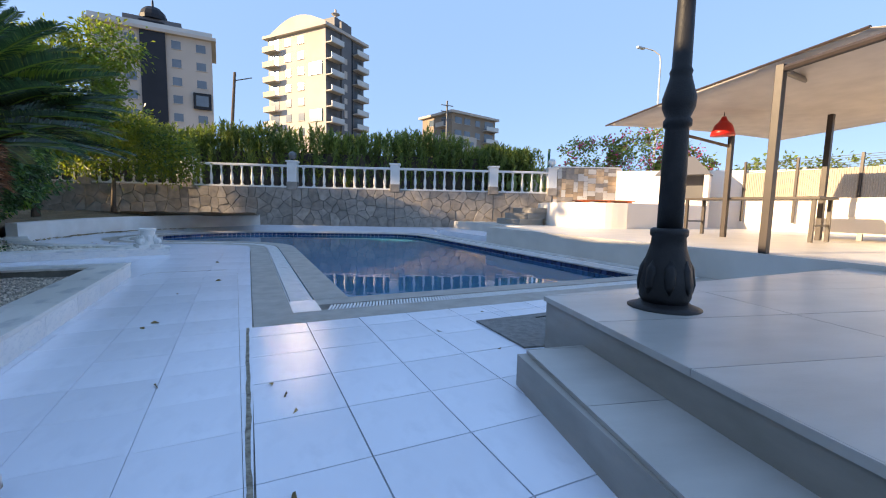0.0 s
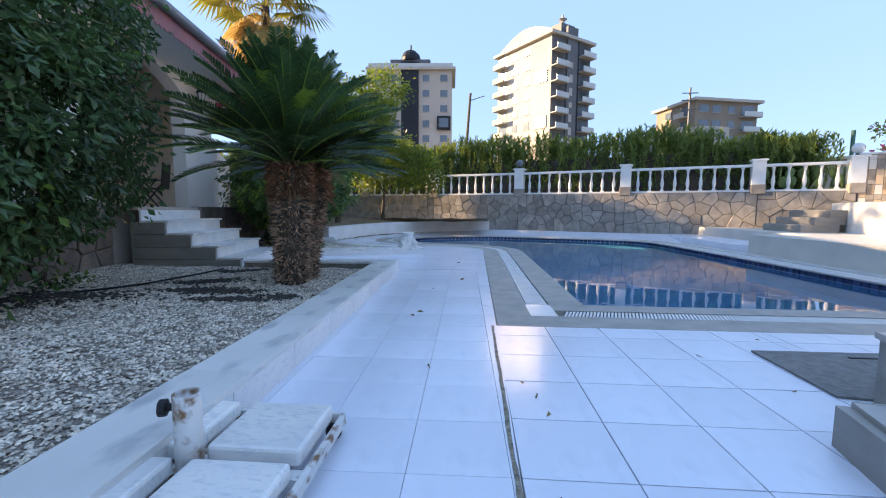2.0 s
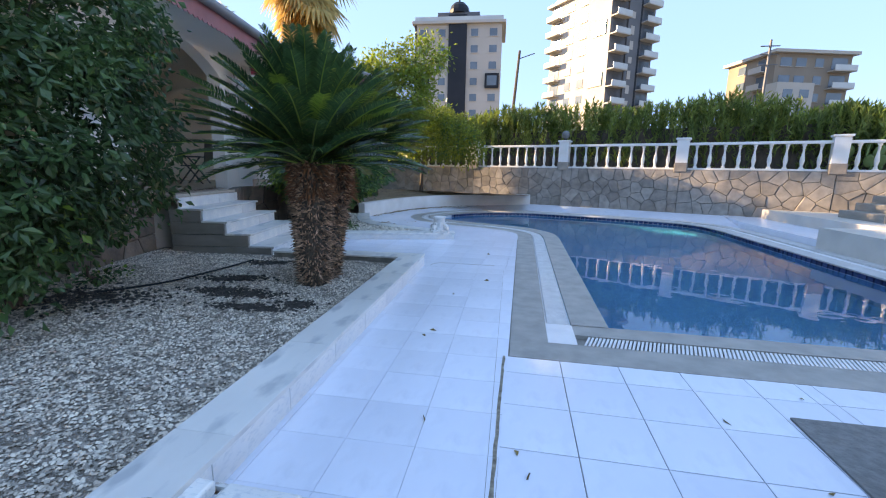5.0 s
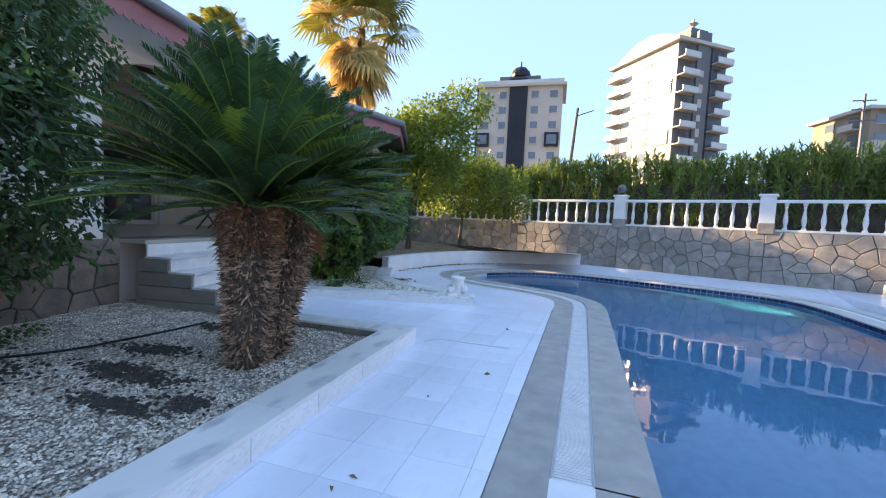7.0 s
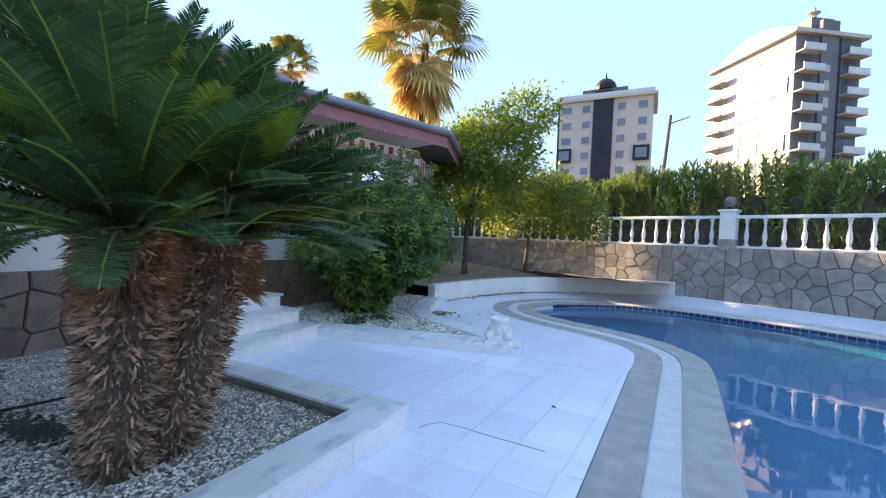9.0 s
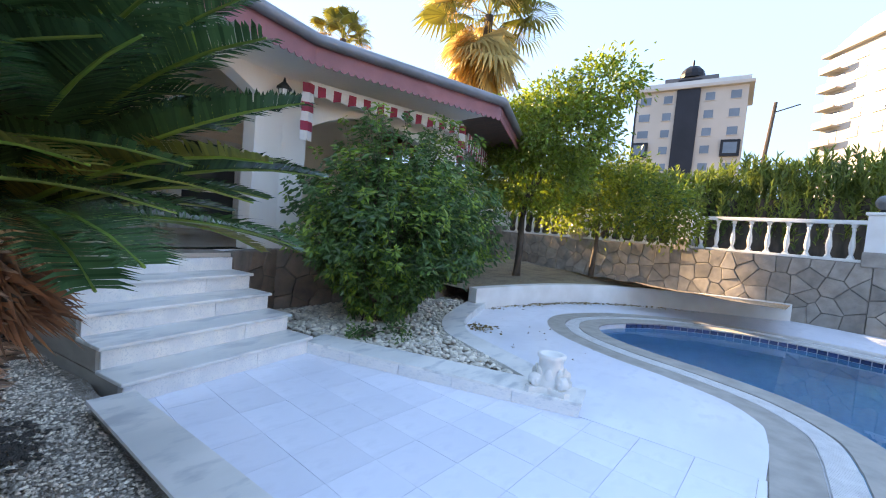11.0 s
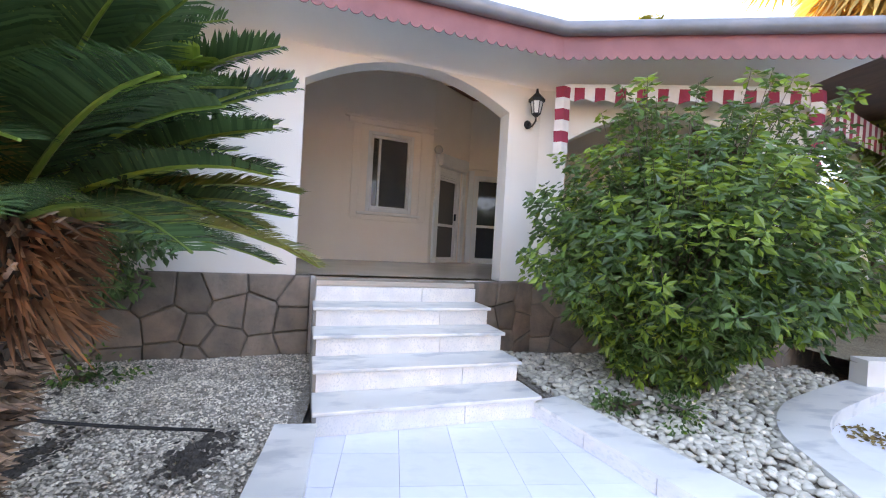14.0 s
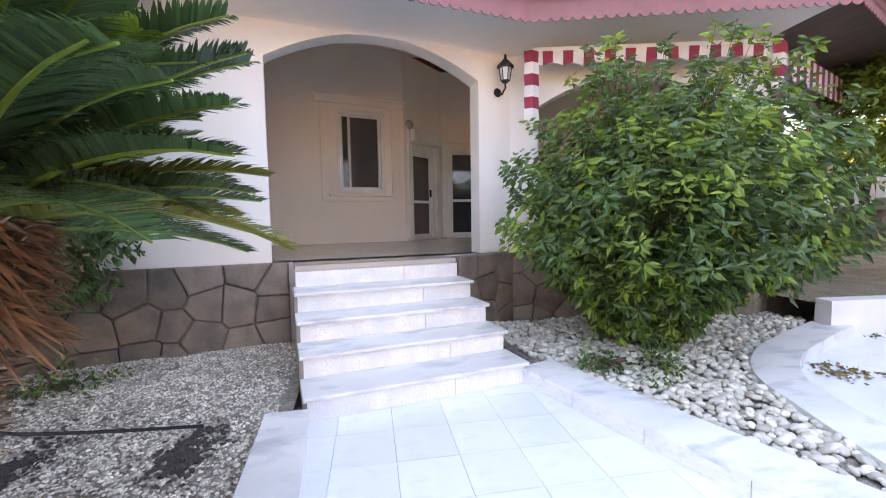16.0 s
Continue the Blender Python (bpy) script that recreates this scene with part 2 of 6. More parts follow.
def water_material():
    m = glass("pool_water", (0.28, 0.84, 0.97), 0.0)
    n, l = m.node_tree.nodes, m.node_tree.links
    tc = n.new("ShaderNodeTexCoord")
    w1 = n.new("ShaderNodeTexNoise")
    w1.inputs["Scale"].default_value, w1.inputs["Detail"].default_value = 2.2, 2.0
    l.new(tc.outputs["Object"], w1.inputs["Vector"])
    bp = n.new("ShaderNodeBump")
    bp.inputs["Strength"].default_value, bp.inputs["Distance"].default_value = 0.05, 0.05
    l.new(w1.outputs[0], bp.inputs["Height"])
    l.new(bp.outputs[0], n["Principled BSDF"].inputs["Normal"])
    return m


M["water"] = water_material()
M["pane"] = mat("pane", (0.05, 0.055, 0.06), (0.04, 0.045, 0.05), scale=2, rough=0.05, spec=0.8)


# ---- building helpers ----
def link_mesh(name, bm, material, parent=None, label="", smooth=False):
    me = bpy.data.meshes.new(name)
    bm.to_mesh(me)
    bm.free()
    for mm in material if isinstance(material, (list, tuple)) else [material]:
        me.materials.append(mm)
    if smooth:
        me.polygons.foreach_set("use_smooth", [True] * len(me.polygons))
    ob = new(name, me)
    if parent:
        ob.parent = parent
    if label:
        ob["label"] = label
    return ob


def part(name, bm, material, parent, label="", smooth=False):
    return link_mesh(name, bm, material, parent, label, smooth)


def shared(name, mesh, parent, m):
    ob = new(name, mesh)
    ob.parent = parent
    ob.matrix_basis = m
    return ob


def data_mesh(name, verts, faces, material, mats=None):
    me = bpy.data.meshes.new(name)
    me.from_pydata(verts, [], faces)
    for mm in material if isinstance(material, (list, tuple)) else [material]:
        me.materials.append(mm)
    if mats is not None:
        me.polygons.foreach_set("material_index", mats)
    return me


def thing(name, loc, label, category, group="", kind="", rz=0.0):
    ob = new(name)
    ob.matrix_world = pose(*loc, 0, 0, rz)
    ob.empty_display_size = 0.1
    return tagged(ob, label, category, group, kind)


def box(bm, c, s, m=None, bevel=0.0):
    r = bmesh.ops.create_cube(bm, size=1.0, matrix=(m or Matrix()) @ Matrix.Translation(c) @ Matrix.Diagonal((*s, 1)))
    if bevel:
        edges = list({e for v in r["verts"] for e in v.link_edges})
        bmesh.ops.bevel(bm, geom=edges, offset=bevel, segments=2, affect="EDGES", profile=0.5)
    return bm


def newbox(c, s, bevel=0.0, m=None):
    return box(bmesh.new(), c, s, m, bevel)


def prism(bm, pts, z0, z1):
    """An upright prism over a plan outline."""
    area = sum(a[0] * b[1] - b[0] * a[1] for a, b in zip(pts, pts[1:] + pts[:1]))
    if area < 0:
        pts = pts[::-1]
    lo = [bm.verts.new((x, y, z0)) for x, y in pts]
    hi = [bm.verts.new((x, y, z1)) for x, y in pts]
    bm.faces.new(hi)
    bm.faces.new(lo[::-1])
    n = len(pts)
    for i in range(n):
        bm.faces.new((lo[i], lo[(i + 1) % n], hi[(i + 1) % n], hi[i]))
    return bm


def lathe(bm, profile, seg=16, m=None):
    """Turned solid from (radius, height) pairs."""
    rings = []
    for r, z in profile:
        rings.append([bm.verts.new((m or Matrix()) @ Vector((r * math.cos(2 * math.pi * k / seg), r * math.sin(2 * math.pi * k / seg), z))) for k in range(seg)])
    for a, b in zip(rings, rings[1:]):
        for k in range(seg):
            bm.faces.new((a[k], a[(k + 1) % seg], b[(k + 1) % seg], b[k]))
    bm.faces.new(rings[0][::-1])
    bm.faces.new(rings[-1])
    return bm


def tube(bm, pts, radii, seg=8):
    """A tapered tube along points."""
    pts = [Vector(p) for p in pts]
    rings = []
    for i, p in enumerate(pts):
        d = (pts[min(i + 1, len(pts) - 1)] - pts[max(i - 1, 0)]).normalized()
        q = d.to_track_quat("Z", "Y")
        r = radii[i] if isinstance(radii, (list, tuple)) else radii
        rings.append([bm.verts.new(p + q @ Vector((r * math.cos(2 * math.pi * k / seg), r * math.sin(2 * math.pi * k / seg), 0))) for k in range(seg)])
    for a, b in zip(rings, rings[1:]):
        for k in range(seg):
            bm.faces.new((a[k], a[(k + 1) % seg], b[(k + 1) % seg], b[k]))
    bm.faces.new(rings[0][::-1])
    bm.faces.new(rings[-1])
    return bm


def smooth_line(ctrl, n=8, closed=False):
    """Catmull-Rom through plan points."""
    out, c = [], [Vector((*p, 0)).to_3d() if len(p) == 2 else Vector(p) for p in ctrl]
    m = len(c)
    for i in range(m if closed else m - 1):
        if closed:
            p0, p1, p2, p3 = c[i - 1], c[i], c[(i + 1) % m], c[(i + 2) % m]
        else:
            p0, p1, p2, p3 = c[max(i - 1, 0)], c[i], c[i + 1], c[min(i + 2, m - 1)]
        for k in range(n):
            t = k / n
            out.append(0.5 * ((2 * p1) + (p2 - p0) * t + (2 * p0 - 5 * p1 + 4 * p2 - p3) * t * t + (3 * p1 - p0 - 3 * p2 + p3) * t ** 3))
    if not closed:
        out.append(c[-1])
    return [(v.x, v.y) if len(ctrl[0]) == 2 else v for v in out]


def offset_line(pts, d, closed=False):
    """Plan line moved d to its left."""
    out, n = [], len(pts)
    for i in range(n):
        a = pts[i - 1] if (closed or i) else pts[0]
        b = pts[(i + 1) % n] if (closed or i < n - 1) else pts[-1]
        t = Vector((b[0] - a[0], b[1] - a[1])).normalized()
        out.append((pts[i][0] - t.y * d, pts[i][1] + t.x * d))
    return out


def ribbon(bm, left, right, z0, z1, closed=False):
    """A slab between two plan lines of equal length; z0 and z1 may be lists."""
    n = len(left)
    g = lambda z, i: z[i] if isinstance(z, (list, tuple)) else z
    V = [[bm.verts.new((*p[i], g(z, i))) for p, z in ((left, z0), (right, z0), (right, z1), (left, z1))] for i in range(n)]
    for i in range(n if closed else n - 1):
        a, b = V[i], V[(i + 1) % n]
        for k in range(4):
            bm.faces.new((a[k], a[(k + 1) % 4], b[(k + 1) % 4], b[k]))
    if not closed:
        bm.faces.new(V[0][::-1])
        bm.faces.new(V[-1])
    bmesh.ops.recalc_face_normals(bm, faces=bm.faces)
    return bm


def structure(name, bm, material, label, category="", smooth=False):
    ob = link_mesh(name, bm, material, None, "", smooth)
    return tagged(ob, label, category, "", "structure")

# ---- plan ----
W_LINE = [(0.86, 4.2), (0.87, 6.5), (0.88, 9.0)] + smooth_line([(0.88, 9.3), (0.78, 10.0), (0.3, 10.7), (-0.5, 11.15), (-1.3, 11.45), (-2.0, 11.9), (-2.27, 12.5), (-2.12, 13.1), (-1.75, 13.7), (-1.25, 14.15), (-0.5, 14.52), (0.4, 14.62), (1.3, 14.42), (2.4, 14.08), (3.6, 13.62), (4.5, 13.15), (4.92, 12.5), (5.02, 11.5)], 6) + [(5.03, 9.0), (5.03, 6.5), (5.03, 4.2)]
RIM = 0.17           # height of the slab beyond the pool's outer side
Z_LINE = [0.0 for p in W_LINE]
OUT1, OUT2, OUT3 = (offset_line(W_LINE, d) for d in (0.29, 0.52, 0.82))
HO, HA = Vector((-3.83, 7.73)), radians(9.5)
HU, HV = Vector((-math.sin(HA), math.cos(HA))), Vector((-math.cos(HA), -math.sin(HA)))


def hl(a, b):
    """House plan: a along the front, b into the house."""
    p = HO + HU * a + HV * b
    return (p.x, p.y)


# ---- ground and paving ----
bm = bmesh.new()
inner = [(-14, -9), (16, -9), (16, 21), (-14, 21)]
outer = [(-1500, -1500), (1500, -1500), (1500, 1500), (-1500, 1500)]
vi = [bm.verts.new((*p, -0.35)) for p in inner]
vo = [bm.verts.new((*p, -0.35)) for p in outer]
for i in range(4):
    bm.faces.new((vo[i], vo[(i + 1) % 4], vi[(i + 1) % 4], vi[i]))
structure("ground", bm, M["ground"], "dry grassy ground around the villa plot", "ground")

lobe = [p for p in OUT3 if p[1] > 9.2 and p[0] < 0.5 and p[1] < 15.6]
bed = [(0.04, 3.45), (0.05, 6.0), (0.06, 9.0)] + lobe + [(-1.6, 16.6), (-14, 20.9), (-14, -9), (6.1, -9), (6.1, 3.45)]
structure("floor", prism(bmesh.new(), bed, -0.4, -0.012), M["grout"], "grout bed under the pale terrace tiles", "paving")
structure("pavement_side", prism(bmesh.new(), [(5.86, 3.3), (16, 3.3), (16, 21), (6.3, 21), (6.3, 14.8), (5.86, 12.8)], -0.4, RIM - 0.03), M["floor_tile"], "pale paving slab beside the pool", "paving")
SPLIT = next(i for i, p in enumerate(W_LINE) if p[1] > 14.4)
strip = [p for p in OUT3[SPLIT - 4:] if p[1] > 12.4]
hem = []
for x, y in strip:
    k = -2.6 + (x + 2.0) * 1.16
    hem.append((k, 17.78 - 0.37 * (k + 1.85)))
b = bmesh.new()
near = [b.verts.new((*p, -0.004)) for p in strip]
back = [b.verts.new((*p, 0.14)) for p in hem]
for i in range(len(strip) - 1):
    b.faces.new((near[i], near[i + 1], back[i + 1], back[i]))
bmesh.ops.recalc_face_normals(b, faces=b.faces)
structure("pavement_far", b, M["floor_tile"], "pale paving strip between pool and stone wall", "paving")

# ---- pool ----
pool = thing("swimming_pool", (0, 0, 0), "blue swimming pool with curved end and overflow rim", "swimming pool", "", "structure")
b = bmesh.new()
lo = [b.verts.new((x, y, -1.45)) for x, y in W_LINE]
hi = [b.verts.new((x, y, -0.03)) for x, y in W_LINE]
for i in range(len(lo)):
    j = (i + 1) % len(lo)
    b.faces.new((lo[i], hi[i], hi[j], lo[j]))
b.faces.new(lo)
part("basin", b, M["pool_wall"], pool, "blue tiled basin")
b = bmesh.new()
inw = offset_line(W_LINE, -0.006)
lo = [b.verts.new((x, y, -0.14)) for x, y in inw]
hi = [b.verts.new((x, y, -0.02)) for x, y in inw]
for i in range(len(lo) - 1):
    b.faces.new((lo[i], hi[i], hi[i + 1], lo[i + 1]))
part("waterline_band", b, M["white_band"], pool, "white grout band at the waterline")
b = bmesh.new()
b.faces.new([b.verts.new((x, y, -0.1)) for x, y in W_LINE][::-1])
bmesh.ops.recalc_face_normals(b, faces=b.faces)
water = part("water", b, M["water"], pool, "clear still blue water")
for p in water.data.polygons:
    if p.normal.z < 0:
        water.data.flip_normals()
        break
water.visible_shadow = False
ts = lambda d: [z + d for z in Z_LINE]
LIP = offset_line(W_LINE, -0.028)
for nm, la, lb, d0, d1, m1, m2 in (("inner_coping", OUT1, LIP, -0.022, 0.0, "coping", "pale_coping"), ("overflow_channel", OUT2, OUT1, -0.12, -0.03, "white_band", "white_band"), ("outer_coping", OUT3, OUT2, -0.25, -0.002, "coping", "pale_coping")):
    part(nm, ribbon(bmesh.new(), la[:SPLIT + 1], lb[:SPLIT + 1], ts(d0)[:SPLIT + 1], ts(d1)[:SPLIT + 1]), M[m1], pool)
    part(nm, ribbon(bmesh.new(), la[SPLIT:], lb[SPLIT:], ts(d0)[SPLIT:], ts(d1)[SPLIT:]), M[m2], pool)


def grate_bars(pairs, zs, slant):
    """Narrow bars across a channel between two plan lines."""
    V, F = [], []
    for (l0, r0, z0), (l1, r1, z1) in pairs:
        o = len(V)
        V += [(*l0, z0), (*r0, z0), (*r1, z1), (*l1, z1)]
        V += [(*l0, z0 - 0.03), (*r0, z0 - 0.03), (*r1, z1 - 0.03), (*l1, z1 - 0.03)]
        F += [(o, o + 1, o + 2, o + 3), (o + 4, o, o + 3, o + 7), (o + 5, o + 1, o + 2, o + 6), (o, o + 1, o + 5, o + 4), (o + 3, o + 2, o + 6, o + 7)]
    return data_mesh("grate", V, F, M["grate"])


def at_len(line, zl, s):
    for (a, b, za, zb) in zip(line, line[1:], zl, zl[1:]):
        L = math.dist(a, b)
        if s <= L:
            t = s / L
            return (a[0] + (b[0] - a[0]) * t, a[1] + (b[1] - a[1]) * t, za + (zb - za) * t)
        s -= L
    return (*line[-1], zl[-1])


prs = []
L1 = sum(math.dist(a, b) for a, b in zip(OUT1[:SPLIT], OUT1[1:SPLIT]))
L2 = sum(math.dist(a, b) for a, b in zip(OUT2[:SPLIT], OUT2[1:SPLIT]))
n_bar = int(L1 / 0.026)
for k in range(n_bar):
    q = [at_len(OUT2, Z_LINE, L2 * (k + f) / n_bar) for f in (0.12, 0.8)]
    w = [at_len(OUT1, Z_LINE, L1 * (k + f) / n_bar) for f in (0.12, 0.8)]
    mixp = lambda a, b, t: (a[0] + (b[0] - a[0]) * t, a[1] + (b[1] - a[1]) * t)
    prs.append(((mixp(q[0], w[0], 0.08), mixp(q[0], w[0], 0.92), q[0][2] - 0.004), (mixp(q[1], w[1], 0.08), mixp(q[1], w[1], 0.92), q[1][2] - 0.004)))
tagged(shared("side_grate", grate_bars(prs, 0, 0), pool, Matrix()), "white slatted overflow grate", "", "", "stuff")
prs = [(((0.62 + 0.03 * k, 3.785), (0.68 + 0.03 * k, 3.965), -0.004), ((0.638 + 0.03 * k, 3.785), (0.698 + 0.03 * k, 3.965), -0.004)) for k in range(168)]
tagged(shared("front_grate", grate_bars(prs, 0, 0), pool, Matrix()), "white slanted overflow grate", "", "", "stuff")
for nm, x0, x1, y0, y1, mt in (("front_inner_coping", 0.57, 5.84, 3.98, 4.215, "coping"), ("front_channel", 0.57, 5.84, 3.77, 3.98, "grout"), ("front_outer_coping", 0.04, 5.84, 3.45, 3.77, "coping"), ("corner_block", 0.34, 0.57, 3.77, 4.2, "white_band"), ("side_block", 0.04, 0.34, 3.77, 4.2, "coping")):
    z1 = -0.04 if nm == "front_channel" else 0.0
    part(nm, newbox(((x0 + x1) / 2, (y0 + y1) / 2, z1 / 2 - 0.1), (x1 - x0, y1 - y0, 0.2 + z1)), M[mt], pool)
# mosaic band under the raised rim
tile = data_mesh("mosaic_tile", [(-.058, 0, -.034), (.058, 0, -.034), (.058, 0, .034), (-.058, 0, .034), (-.058, .012, -.034), (.058, .012, -.034), (.058, .012, .034), (-.058, .012, .034)], [(0, 1, 2, 3), (0, 3, 7, 4), (1, 5, 6, 2), (3, 2, 6, 7), (0, 4, 5, 1)], M["mosaic"])
BANDL, BANDZ = offset_line(W_LINE, -0.012)[SPLIT - 14:], Z_LINE[SPLIT - 14:]
for k in range(int(sum(math.dist(a, b) for a, b in zip(BANDL, BANDL[1:])) / 0.13)):
    p, q = at_len(BANDL, BANDZ, 0.13 * k), at_len(BANDL, BANDZ, 0.13 * k + 0.1)
    shared("mosaic_tile", tile, pool, pose((p[0] + q[0]) / 2, (p[1] + q[1]) / 2, -0.062, 0, 0, math.degrees(math.atan2(q[1] - p[1], q[0] - p[0])) + 180))


# ---- right-hand deck and terrace ----
DECK = [(1.72, 2.28), (5.75, 2.28), (5.75, -9), (-1.05, -9), (1.30, 0.68)]
TERR = 0.40
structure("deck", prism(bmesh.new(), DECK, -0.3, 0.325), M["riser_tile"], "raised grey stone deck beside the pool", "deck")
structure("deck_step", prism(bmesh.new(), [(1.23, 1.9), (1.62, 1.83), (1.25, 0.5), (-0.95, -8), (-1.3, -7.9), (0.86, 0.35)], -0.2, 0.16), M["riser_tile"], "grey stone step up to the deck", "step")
structure("terrace", prism(bmesh.new(), [(5.75, -9), (5.75, 9.6), (7.0, 9.6), (7.0, 14.0), (16, 11), (16, -9)], -0.3, TERR), M["terrace_tile"], "sunlit pale raised terrace", "terrace")

# ---- beds ----
kerb = thing("bed_kerb", (0, 0, 0), "low white marble kerb around gravel bed", "kerb", "", "structure")
part("kerb_face", prism(bmesh.new(), [(-0.925, -9), (-1.115, 0), (-1.265, 6.165), (-3.4, 6.045), (-3.4, 5.85), (-1.5, 5.93), (-1.36, 0), (-1.16, -9)], -0.1, 0.14), M["grout"], kerb)
part("kerb_top", prism(bmesh.new(), [(-0.9, -9), (-1.09, 0), (-1.24, 6.195), (-3.4, 6.08), (-3.4, 5.82), (-1.54, 5.88), (-1.39, 0), (-1.2, -9)], 0.14, 0.163), M["marble_top"], kerb, "veined grey marble top")
KERB_FACE_RUNS = [(kerb, (-0.91, -9), (-1.1, 0), 0.14, 1), (kerb, (-1.1, 0), (-1.25, 6.18), 0.14, 1), (kerb, (-1.25, 6.18), (-3.4, 6.06), 0.14, 1)]
gb = bmesh.new()
bmesh.ops.create_grid(gb, x_segments=60, y_segments=110, size=1.0)
for v in gb.verts:
    y = -5 + (v.co.y + 1) / 2 * 10.95
    x = -5.6 + (v.co.x + 1) / 2 * (4.3 - 0.024 * y)
    v.co = (x, y, 0.075 + 0.035 * noise.noise((x * 1.3, y * 1.3, 0)) + 0.012 * noise.noise((x * 6, y * 6, 3)))
structure("gravel_bed", gb, M["gravel"], "grey gravel bed around the sago palm", "gravel bed", True)

# front kerb of the pebble bed and its curved edge
KB = thing("pebble_kerb", (0, 0, 0), "white marble kerb with veined top round the pebble bed", "kerb", "", "structure")
part("kerb_face", prism(bmesh.new(), [(-3.85, 7.72), (-1.19, 8.53), (-1.27, 8.86), (-3.95, 8.0)], -0.1, 0.10), M["marble"], KB)
part("kerb_top", prism(bmesh.new(), [(-3.86, 7.70), (-1.165, 8.515), (-1.25, 8.88), (-3.97, 8.03)], 0.10, 0.125), M["marble_top"], KB, "veined grey marble top")
curve_k = smooth_line([(-1.55, 8.8), (-2.1, 9.05), (-2.7, 9.3), (-3.2, 9.55), (-3.65, 10.1), (-4.0, 10.9), (-4.3, 11.7)], 6)
part("kerb_curve", ribbon(bmesh.new(), offset_line(curve_k, 0.16), offset_line(curve_k, -0.16), -0.1, 0.12), M["marble_top"], KB, "curved marble kerb")
pb = prism(bmesh.new(), [(-3.9, 7.95), (-1.6, 8.72)] + curve_k[4:] + [(-5.6, 12.5), (-5.6, 7.7)], -0.05, 0.06)
structure("pebble_bed", pb, M["gravel"], "bed of white pebbles under the flowering bush", "pebble bed")

# curved white planter with soil
PL = smooth_line([(-4.2, 11.5), (-4.0, 12.5), (-3.65, 13.8), (-3.0, 15.0), (-2.05, 15.85), (-0.8, 16.4), (0.45, 16.72)], 7)
PZ0 = [0.0 + 0.1 * i / (len(PL) - 1) for i in range(len(PL))]
PZ1 = [z + 0.39 for z in PZ0]
planter = thing("garden_planter", (0, 0, 0), "low curved white retaining wall holding a soil bed", "retaining wall", "", "structure")
part("wall", ribbon(bmesh.new(), PL, offset_line(PL, 0.2), [z - 0.3 for z in PZ0], PZ1), M["white_paint"], planter)
sb = bmesh.new()
soil_pts = offset_line(PL, 0.1)
sv = [sb.verts.new((x, y, z - 0.03)) for (x, y), z in zip(soil_pts, PZ1)]
bk = [sb.verts.new((x * 1.0 - 0.2 - 3.0 * (1 - i / (len(PL) - 1)), 19.0 - 0.12 * i, PZ1[i] + 0.12)) for i, (x, y) in enumerate(soil_pts)]
for i in range(len(sv) - 1):
    sb.faces.new((sv[i], sv[i + 1], bk[i + 1], bk[i]))
ex = sb.verts.new((-9.0, 11.0, 0.3))
sb.faces.new((ex, sv[0], bk[0]))
bmesh.ops.subdivide_edges(sb, edges=sb.edges[:], cuts=3, use_grid_fill=True)
for v in sb.verts:
    v.co.z += 0.05 * noise.noise(v.co * 1.5)
bmesh.ops.recalc_face_normals(sb, faces=sb.faces)
structure("soil", sb, M["soil"], "dry brown soil with fallen leaves", "soil", True)

# ---- stone boundary wall with balustrade ----
POSTS = [(-12.0, 19.6), (-8.3, 19.0), (-4.95, 18.3), (-1.85, 17.6), (1.54, 16.45), (5.05, 15.1), (8.5, 13.7), (10.6, 12.85)]
WTOP = 1.5
bw = thing("boundary_wall", (0, 0, 0), "grey natural stone boundary wall", "stone wall", "", "structure")
part("core", ribbon(bmesh.new(), offset_line(POSTS, 0.3), offset_line(POSTS, 0.02), -0.3, WTOP), M["mortar"], bw)


def baluster_mesh():
    b = lathe(bmesh.new(), [(0.05, 0.04), (0.05, 0.07), (0.032, 0.09), (0.04, 0.14), (0.058, 0.24), (0.05, 0.34), (0.03, 0.46), (0.026, 0.56), (0.04, 0.6), (0.03, 0.63), (0.05, 0.66), (0.05, 0.7)], 8)
    box(b, (0, 0, 0.02), (0.11, 0.11, 0.04))
    box(b, (0, 0, 0.72), (0.11, 0.11, 0.04))
    me = bpy.data.meshes.new("baluster")
    b.to_mesh(me)
    b.free()
    me.materials.append(M["white_paint"])
    return me


BAL = baluster_mesh()
for i, (a, c) in enumerate(zip(POSTS, POSTS[1:])):
    d = Vector((c[0] - a[0], c[1] - a[1]))
    L, ang = d.length, math.degrees(math.atan2(d.y, d.x))
    bt = thing("balustrade", (*a, WTOP), "white painted balustrade between two posts on the stone wall", "balustrade", "balustrades on the wall", "", ang)
    part("top_rail", newbox((L / 2, 0.14, 0.80), (L - 0.3, 0.15, 0.08), 0.012), M["white_paint"], bt)
    part("bottom_rail", newbox((L / 2, 0.14, 0.03), (L - 0.3, 0.2, 0.06), 0.01), M["white_paint"], bt)
    n = max(4, round((L - 0.4) / 0.36))
    for k in range(n):
        shared("baluster", BAL, bt, pose(0.2 + (L - 0.4) * (k + 0.5) / n, 0.14, 0.045))
